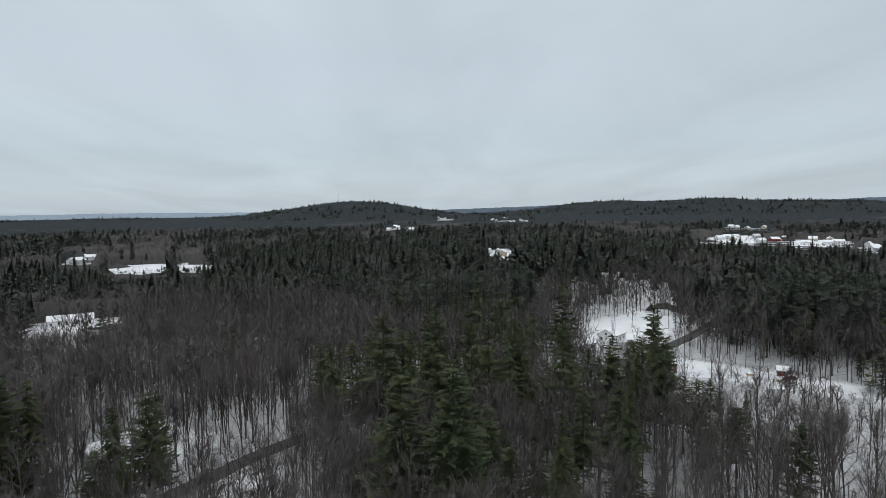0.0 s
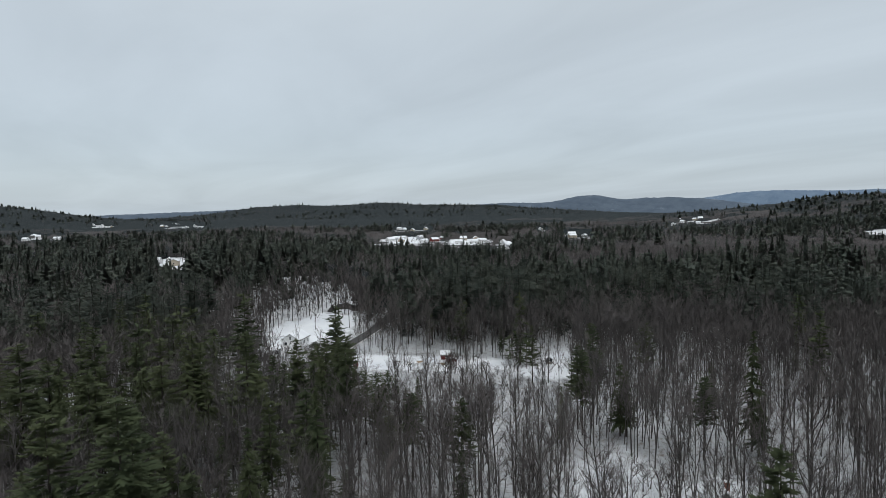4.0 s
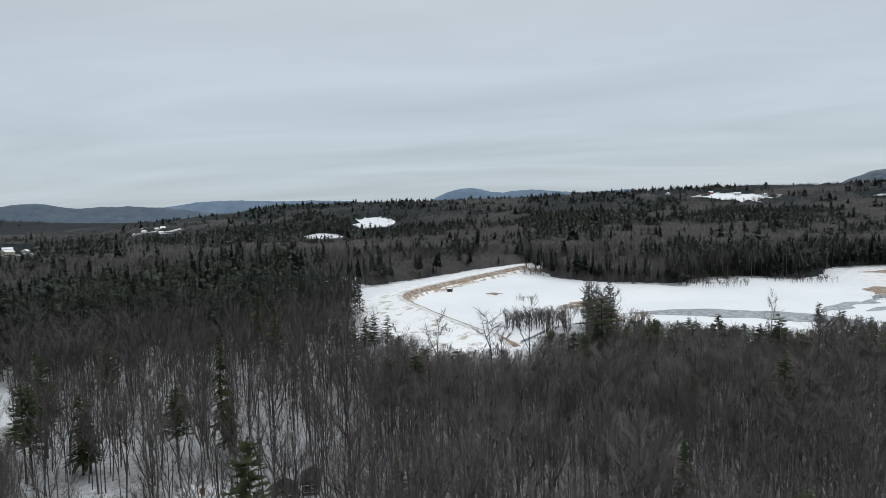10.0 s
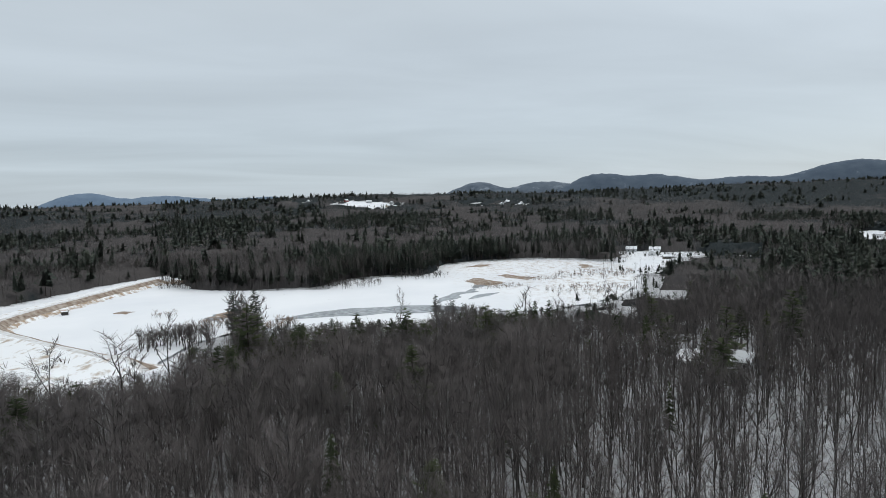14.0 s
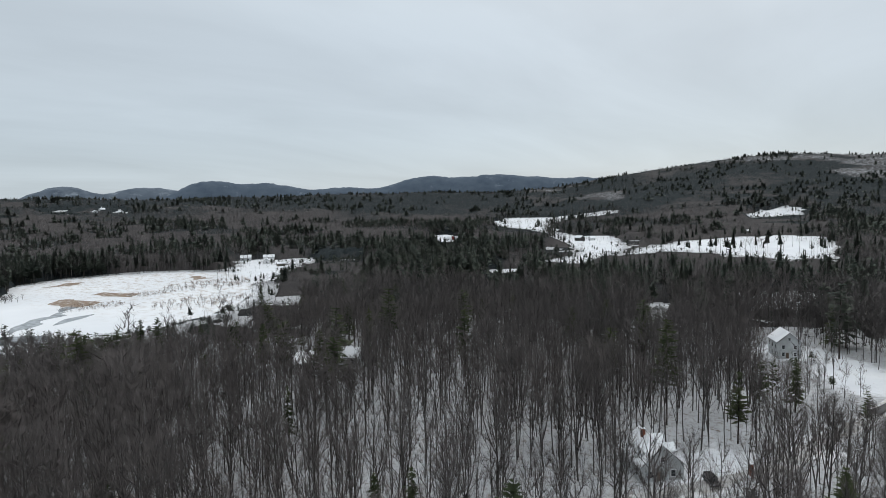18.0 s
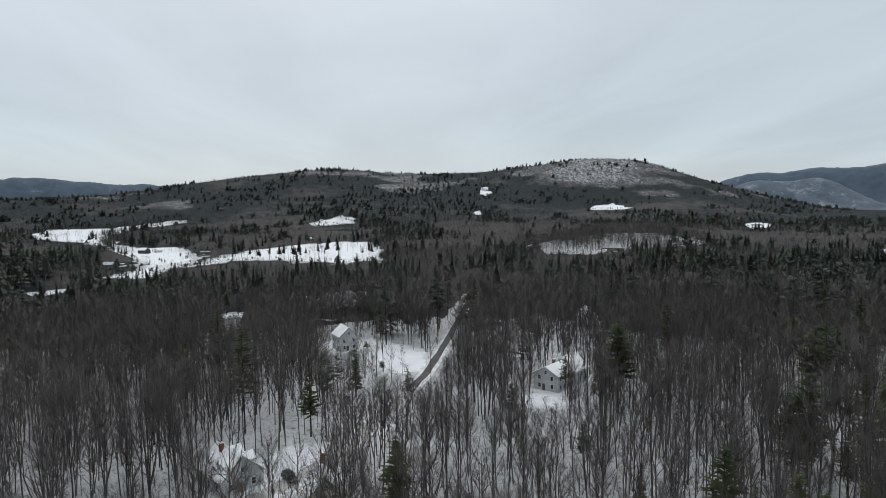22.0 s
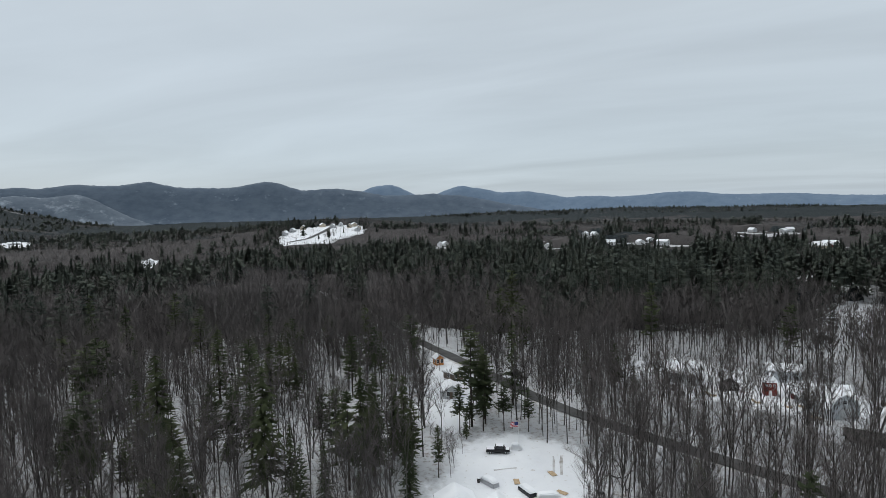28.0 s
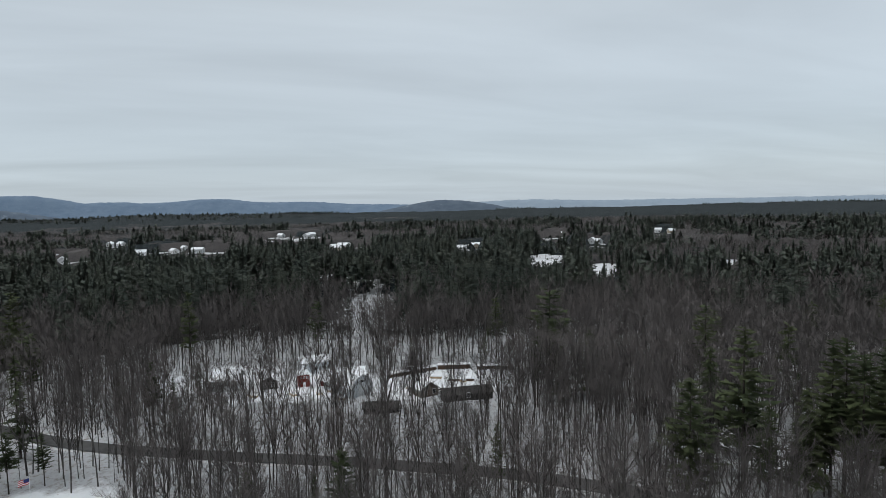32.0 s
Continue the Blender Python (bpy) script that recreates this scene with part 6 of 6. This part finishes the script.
def young(x, y):
    """Height that the growth may have: low scrub and saplings stand in front of the wider fields, up to full trees."""
    d, az = np.hypot(x, y), np.degrees(np.arctan2(x, y))
    top = np.full(np.shape(x), 99.0)
    for q_ in CLEAR + [q for q in LOTS if math.hypot(q[0], q[1]) > 500] + [(330, -60, 18, 60, 0), (352, -150, 14, 50, 0), (302, -176, 6, 45, -30), (342, -250, 6, 44, -36), (170, -149, 4, 4, 0), (160, -164, 4, 4, 0), (-7, -222, 6, 12, 0), (-15, -262, 6, 14, 0), (268, 50, 24, 30, 0), (306, 92, 30, 24, 0), (300, 20, 20, 20, 0), (440, -130, 60, 60, 0), (520, -250, 50, 50, 0), (420, -230, 50, 50, 0), (320, 90, 60, 40, 30), (480, 90, 70, 30, -20), (-235, -800, 110, 60, -107)]:
        cx, cy, a, b, turn = q_
        r, c = math.hypot(cx, cy), math.degrees(math.atan2(cx, cy))
        if r < 180 and (cx, cy) not in COTTAGES:
            continue
        ct, st = math.cos(radians(turn)), math.sin(radians(turn))
        ur, vr = (cx * ct + cy * st) / r, (-cx * st + cy * ct) / r
        deep = 1 / math.hypot(ur / a, vr / b)
        across = 1 / math.hypot(vr / a, ur / b)
        front = r - 0.9 * deep
        z = 5.5 if (cx, cy) in COTTAGES else float(land(cx, cy))
        rough = (1.2 if q_ in CLEAR else 3.0) * (lattice(x, y, 10, 41) + lattice(x, y, 31, 42)) * (d > 300)
        da = (az - c + 180) % 360 - 180
        k = (np.abs(da) < math.degrees(across / r) * 0.92) & (d < r)
        top = np.where(k, np.minimum(top, np.maximum(1.5, EYE - (EYE - z) * d / front - land(x, y) + rough)), top)
    for poly in MEADOWS:
        e = np.array(poly + poly[:1], float)
        u = np.linspace(0, len(poly), len(poly) * 40)
        ex_, ey_ = np.interp(u, np.arange(len(e)), e[:, 0]), np.interp(u, np.arange(len(e)), e[:, 1])
        ea, ed = np.degrees(np.arctan2(ex_, ey_)), np.hypot(ex_, ey_)
        ea = ea % 360
        bins = np.round(ea * 4).astype(int)
        front = np.full(1442, 9e9)
        np.minimum.at(front, bins, ed)
        fr = front[np.round((az % 360) * 4).astype(int)]
        k = d < fr
        rough = 2.0 * (lattice(x, y, 10, 41) + lattice(x, y, 31, 42))
        top = np.where(k & (fr < 9e8), np.minimum(top, np.maximum(1.5, EYE * (1 - d / np.minimum(fr, 1e5)) - land(x, y) + rough)), top)
    return top


def dense(x, y):
    """True in the woods of wide, close crowns to the north-west and the east."""
    az = np.degrees(np.arctan2(x, y)) % 360
    return (((az > 296) & (az < 354)) | ((az > 66) & (az < 120))) & (off_line(ROAD, x, y) > 34)


def sizes(n, spread=0.16, small=0.18):
    t = rng.normal(1.0, spread, n)
    t = np.where(rng.random(n) < small, t * rng.uniform(0.4, 0.75, n), t)
    return np.clip(t, 0.3, 1.4)


HARD_LABEL, CON_LABEL = "leafless grey-brown winter wood of maple and oak", "dark green pines and spruces among bare trees"


def split(shape, slots, name, mats):
    """The mesh of some of a tree's slots alone."""
    v, f, m = shape
    k = np.isin(m, slots)
    used, inv = np.unique(f[k], return_inverse=True)
    return mesh_np(name, v[used], inv.reshape(-1, 3), mats, m[k] - min(slots))


def single_trees(shapes, name, label, mats, where, group):
    """Trees that stand nearest, each a thing with its trunk and crown."""
    meshes = [(split(s, [0], "trunk", [mats[0]]), split(s, [1, 2], "crown", mats[1:])) for s in shapes]
    for x, y, z, a, w, t in where:
        trunk, crown = meshes[rng.integers(0, len(meshes))]
        e = thing(name, Matrix.LocRotScale((x, y, z), Euler((0, 0, a)), (w, w, t)), label, "tree", group)
        for nm, me in (("trunk", trunk), ("crown", crown)):
            o = new(nm, me)
            o.parent = e


for r0, r1, per_ha, hard, con in ((12, 70, 30, HARD_MID, CON_MID), (70, 125, 600, HARD_NEAR, CON_NEXT), (125, 176, 600, HARD_NEXT, CON_NEXT), (176, 255, 480, HARD_MID, CON_MID), (255, 350, 370, HARD_BACK, CON_MID),
                                  (350, 700, 240, HARD_FAR, CON_FAR), (700, 1700, 62, HARD_DIST, CON_DIST), (1700, 3300, 46, HARD_HILL, CON_HILL), (3300, 4450, 22, HARD_HILL, CON_HILL)):
    x, y, z, con_at = stand(r0, r1, per_ha)
    d = np.hypot(x, y)
    t = np.where(con_at, sizes(len(x), 0.24, 0.35), sizes(len(x), 0.12, 0.12 if r0 < 300 else 0.04))
    west = np.degrees(np.arctan2(x, y)) % 360 > 252
    t = np.where((d < 330) & (rng.random(len(x)) < np.where(west, 0.38, np.where(d < 225, 0.12, 0.01))), t, np.minimum(t, np.maximum(young(x, y), np.where(d < 280, 4, 0)) / 24))
    t = np.where(in_any(LOTS, x, y), np.minimum(t, rng.uniform(0.15, 0.6, len(x)) + 0.25 * (d < 400)), t)
    t = np.where((d > 1700) & ~con_at, t * 0.85, t)
    t = np.where((d > 400) & (d < 1700), np.maximum(t, rng.uniform(0.15, 0.4, len(x))), t)
    k = t > 0.12
    x, y, z, con_at, d, t = x[k], y[k], z[k], con_at[k], d[k], t[k]
    turn = rng.uniform(0, TAU, len(x))
    wide = np.maximum(t, 0.45) * np.exp(rng.normal(0, 0.22, len(x))).clip(0.6, 1.6) * np.where(con_at & (d > 350), 1.3, np.where((d < 255) & dense(x, y), 1.32, 1.0)) * (1.0 if r0 < 700 else 1.3)
    rest = np.ones(len(x), bool)
    if r0 in (70, 125):
        for sel, n, shapes, nm, label, mats, group in ((~con_at, 330 if r0 == 70 else 60, hard, "bare_tree", "tall leafless grey hardwood tree in thin snow", MAT_HARD, "bare trees of the wood"),
                                                       (con_at, 150, con, "pine_tree", "dark green pine or spruce in thin snow", MAT_CON, "conifers of the wood")):
            w = np.where(sel)[0]
            w = w[np.argsort(np.abs(d[w] - 116))][:n]
            rest[w] = False
            single_trees(CON_NEAR if shapes is con and r0 == 70 else shapes, nm, label, mats, zip(x[w], y[w], z[w], turn[w], wide[w], t[w]), group)
    for sel, shapes, mats, nm, label in ((~con_at & rest, hard, MAT_HARD, "bare_wood", HARD_LABEL), (con_at & rest, con, MAT_CON if r0 < 255 else MAT_CON_HAZED, "pine_wood", CON_LABEL)):
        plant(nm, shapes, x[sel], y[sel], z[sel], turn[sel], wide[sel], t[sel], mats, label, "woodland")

w = [(px_, py_, float(land(px_, py_)), rng.uniform(0, TAU), ph / 22 * rng.uniform(0.9, 1.2), ph / 24.5) for px_, py_, ph in LONE_PINES if not fence_off(np.array([px_]), np.array([py_]))[0]]
for near_, shapes in ((True, CON_NEAR), (False, CON_NEXT)):
    single_trees(shapes, "pine_tree", "tall dark green pine or spruce over bare woods", MAT_CON, [q for q in w if (math.hypot(q[0], q[1]) < 150) == near_], "conifers of the wood")

# close pine stands in the middle distance
for r0, r1, per_ha, shapes in ((265, 350, 120, CON_MID), (350, 700, 190, CON_FAR), (700, 1500, 130, CON_DIST)):
    x, y, z, con_at = stand(r0, r1, per_ha)
    k = (rng.random(len(x)) < 1.1 * conifer_share(x, y) - 0.15) & (young(x, y) > 14) & ~in_any(LOTS, x, y)
    x, y, z = x[k], y[k], z[k]
    plant("pine_wood", shapes, x, y, z, rng.uniform(0, TAU, len(x)), rng.uniform(0.85, 1.3, len(x)), sizes(len(x), 0.2, 0.2), MAT_CON_HAZED, CON_LABEL, "woodland")

# brush and young growth before the wider fields
x, y, z, con_at = stand(400, 1350, 170)
tall = young(x, y)
k = (tall < 10) & ~in_any(LOTS, x, y)
x, y, z, tall = x[k], y[k], z[k], np.maximum(tall[k], 4.0) / 20 * rng.uniform(0.7, 1.35, k.sum())
plant("brush", BRUSH, x, y, z, rng.uniform(0, TAU, len(x)), rng.uniform(0.45, 0.85, len(x)), tall, MAT_HARD, "grey-brown young growth along snowy fields", "woodland")

# stems on the thin slopes
tx, ty = [], []
for cx, cy, a, b, turn in THIN:
    n = int(math.pi * a * b / 10000 * (230 if math.hypot(cx, cy) > 600 else 90))
    w, k = rng.uniform(0, TAU, n), np.sqrt(rng.random(n))
    c, q = math.cos(radians(turn)), math.sin(radians(turn))
    tx.append(cx + a * k * np.cos(w) * c - b * k * np.sin(w) * q)
    ty.append(cy + a * k * np.cos(w) * q + b * k * np.sin(w) * c)
tx, ty = np.concatenate(tx), np.concatenate(ty)
k = ~fence_off(tx, ty)
for kx, ky, kr in KEEP:
    k &= (tx - kx) ** 2 + (ty - ky) ** 2 > kr * kr
tx, ty = tx[k], ty[k]
n = len(tx)
plant("bare_wood", HARD_FAR, tx, ty, land(tx, ty), rng.uniform(0, TAU, n), rng.uniform(0.6, 1.0, n), sizes(n, 0.15, 0.2), MAT_HARD, HARD_LABEL, "woodland")

# trees and brush along the edges of the far fields
ex, ey = [], []
for cx, cy, a, b, turn in CLEAR + [q for q in LOTS if math.hypot(q[0], q[1]) > 500]:
    if math.hypot(cx, cy) > 400 and cx > -1000:
        n = int(12 + (a + b) * 0.5)
        w, k = rng.uniform(0, TAU, n), rng.normal(1.0, 0.12, n)
        c, q = math.cos(radians(turn)), math.sin(radians(turn))
        u, v = a * k * np.cos(w), b * k * np.sin(w)
        ex.append(cx + u * c - v * q)
        ey.append(cy + u * q + v * c)
for poly in MEADOWS:
    e = np.array(poly + poly[:1], float)
    u = rng.uniform(0, len(poly), len(poly) * 26)
    ex.append(np.interp(u, np.arange(len(e)), e[:, 0]) + rng.normal(0, 7, len(u)))
    ey.append(np.interp(u, np.arange(len(e)), e[:, 1]) + rng.normal(0, 7, len(u)))
shore = np.array(POND[9:24], float)
u = rng.uniform(0, len(shore) - 1, 760)
mx, my = np.interp(u, np.arange(len(shore)), shore[:, 0]), np.interp(u, np.arange(len(shore)), shore[:, 1])
away = rng.uniform(1, 24, len(u)) / np.hypot(mx - 400, my + 90)
ex.append(mx + (mx - 400) * away)
ey.append(my + (my + 90) * away)
ex, ey = np.concatenate(ex), np.concatenate(ey)
tall = np.minimum(sizes(len(ex), 0.2, 0.3), np.maximum(young(ex, ey), rng.uniform(2.5, 7, len(ex))) / 20)
pine = rng.random(len(ex)) < 0.24
for sel, shapes, mats, nm, label in ((~pine, HARD_FAR, MAT_HARD, "field_edge_trees", "bare trees and brush along snowy fields"), (pine, CON_FAR, MAT_CON_HAZED, "field_edge_pines", "dark pines along the edges of snowy fields")):
    n = sel.sum()
    plant(nm, shapes, ex[sel], ey[sel], land(ex[sel], ey[sel]), rng.uniform(0, TAU, n), np.maximum(tall[sel], 0.4) * rng.uniform(0.8, 1.1, n), tall[sel], mats, label, "woodland")

# closed crowns beyond the nearer woods
rr = np.concatenate([np.arange(280, 700, 5.2), np.arange(702, 1500, 13.0), np.geomspace(1512, 4900, 80)])
NC = 780
ca = np.arange(NC) * TAU / NC
cx, cy = np.outer(rr, np.sin(ca)), np.outer(rr, np.cos(ca))
jit = np.clip(np.hypot(cx, cy) / 250, 0.6, 3)
cx, cy = cx + jit * rng.uniform(-1, 1, cx.shape), cy + jit * rng.uniform(-1, 1, cx.shape)
cd = np.hypot(cx, cy)
lift = 10.5 + 1.6 * lattice(cx, cy, 26, 21) + 1.6 * lattice(cx, cy, 9, 22) + 1.0 * rng.uniform(-1, 1, cx.shape) - 2.5 * np.clip((cd - 1550) / 200, 0, 1) + np.clip((cd - 1400) / 900, 0, 1) * 1.5 * rng.uniform(-1, 1, cx.shape)
# the crowns thin out towards the nearer woods, where the floor shows through
lift = lift * np.clip((cd - 300 - 40 * lattice(cx, cy, 45, 23) - 35 * lattice(cx, cy, 11, 24)) / 110, 0, 1) - 1.2 * (cd < 380)
lift = np.minimum(lift, np.where(cd < 430, 0.3, 0.5) * young(cx, cy))
for grow, share in ((34.0, 0.8), (22.0, 0.55), (14.0, 0.3), (9.0, -0.1)):
    lift = np.where(clearing(cx, cy, grow), np.minimum(lift, 11.0 * share), lift)
# lots are open in patches only
bare = clearing(cx, cy, 4.0) | (in_any(LOTS, cx, cy, 4.0) & ((cd < 450) | (lattice(cx, cy, 24, 25) + 0.6 * lattice(cx, cy, 10, 26) > 0.25))) | (off_line(ROAD, cx, cy) < 9) | (off_line(LANE, cx, cy) < 8)
bare |= inside(grown(POND, 20.0), cx, cy) | ((young(cx, cy) < 5.5) & (cd < 500)) | in_any(THIN, cx, cy, 2.0)
for kx, ky, kr in KEEP:
    bare |= (cx - kx) ** 2 + (cy - ky) ** 2 < (kr + 1) ** 2
cz = land(cx, cy) + np.where(bare, -1.5, lift)
ii, jj = np.meshgrid(np.arange(len(rr) - 1), np.arange(NC), indexing="ij")
q = np.stack([ii * NC + jj, ii * NC + (jj + 1) % NC, (ii + 1) * NC + (jj + 1) % NC, (ii + 1) * NC + jj], -1).reshape(-1, 4)[:, ::1]
canopy = new("far_wood", mesh_np("far_wood", np.stack([cx, cy, cz], -1).reshape(-1, 3), q, M_CANOPY))
caz, cland = np.degrees(np.arctan2(cx, cy)) % 360, land(cx, cy)
# past 1150 m a patchy tint growing with distance stands in for haze
haze_patch = 0.5 + 0.55 * (lattice(cx, cy, 300, 61) + 0.6 * lattice(cx, cy, 110, 62)) + (cd - 1700) / 1500
ever_haze = np.where(cd > 1150, np.maximum(conifer_share(cx, cy), np.clip(haze_patch, 0, 1)), conifer_share(cx, cy))
# thin woods on the southern hills, snow between the stems, and a bald brow
brow = np.clip(1.3 - np.abs(caz - 198) / 6.5 + 0.4 * lattice(cx, cy, 120, 33), 0, 1) * np.clip((cland - 105) / 40, 0, 1)
slope = np.clip((lattice(cx, cy, 240, 34) + 0.7 * lattice(cx, cy, 90, 35) - 0.15) / 0.5, 0, 1) * np.clip((cland - 35) / 30, 0, 1) * ((caz > 150) & (caz < 214)) * 0.62
snowy = np.maximum(brow, slope)
ever_haze = np.where(snowy > 0.3, np.minimum(ever_haze, 0.35), ever_haze)
for nm, val in (("evergreen_haze", ever_haze), ("snowy", snowy)):
    canopy.data.attributes.new(nm, "FLOAT", "POINT").data.foreach_set("value", val.astype(np.float32).ravel())
tagged(canopy, "closed dark crowns of a far winter forest", "woodland", kind="stuff")

# ---- scrub on the shores and along the dam ----
BUSH = [hardwood(7, 8, 0.05, 5.0, 3, 1, 0.55) for k in range(4)]
MAT_BUSH = [M_BARK, M_REED, M_FROST]
for bx, by, br, n, tall, mats, label in ((288, 22, 12, 70, 1.4, MAT_HARD, "thicket of slim bare saplings at the pond's edge"), (322, 6, 12, 60, 0.7, MAT_BUSH, "low brown brush on a spit in the ice"), (340, 8, 7, 26, 0.5, MAT_BUSH, "low brown brush on a spit in the ice"),
                                         (372, 36, 5, 14, 0.6, MAT_BUSH, "small brown bush islet in the ice"), (300, -16, 10, 50, 1.0, MAT_BUSH, "brown shore brush beside the frozen pond"), (520, 44, 9, 40, 0.9, MAT_BUSH, "brown brush below the dam"), (455, -86, 16, 60, 0.8, MAT_HARD, "shore thicket across the frozen pond"),
                                         (480, -150, 16, 60, 0.8, MAT_HARD, "shore thicket across the frozen pond"), (396, -180, 14, 170, 0.3, MAT_BUSH, "bed of dead brown reeds on the ice"), (420, -232, 12, 110, 0.3, MAT_BUSH, "bed of dead brown reeds on the ice"), (350, -225, 22, 120, 0.5, MAT_BUSH, "sparse brown marsh scrub at the pond's end"),
                                         (420, -280, 26, 110, 0.6, MAT_BUSH, "sparse brown marsh scrub at the pond's end"), (100, 186, 16, 46, 1.1, MAT_HARD, "leafless bushes below the snowy field"), (-198, -6, 10, 24, 1.0, MAT_HARD, "bare bushes at the barnyard"), (88, 86, 9, 16, 0.9, MAT_HARD, "leafless bushes in a snowy hollow")):
    a, r = rng.uniform(0, TAU, n), br * np.sqrt(rng.random(n))
    x, y = bx + r * np.cos(a), by + 1.4 * r * np.sin(a)
    plant("scrub", BUSH, x, y, np.zeros(n), rng.uniform(0, TAU, n), tall * rng.uniform(0.8, 1.5, n) ** 1, tall * rng.uniform(0.6, 1.2, n), mats, label, "bushes")
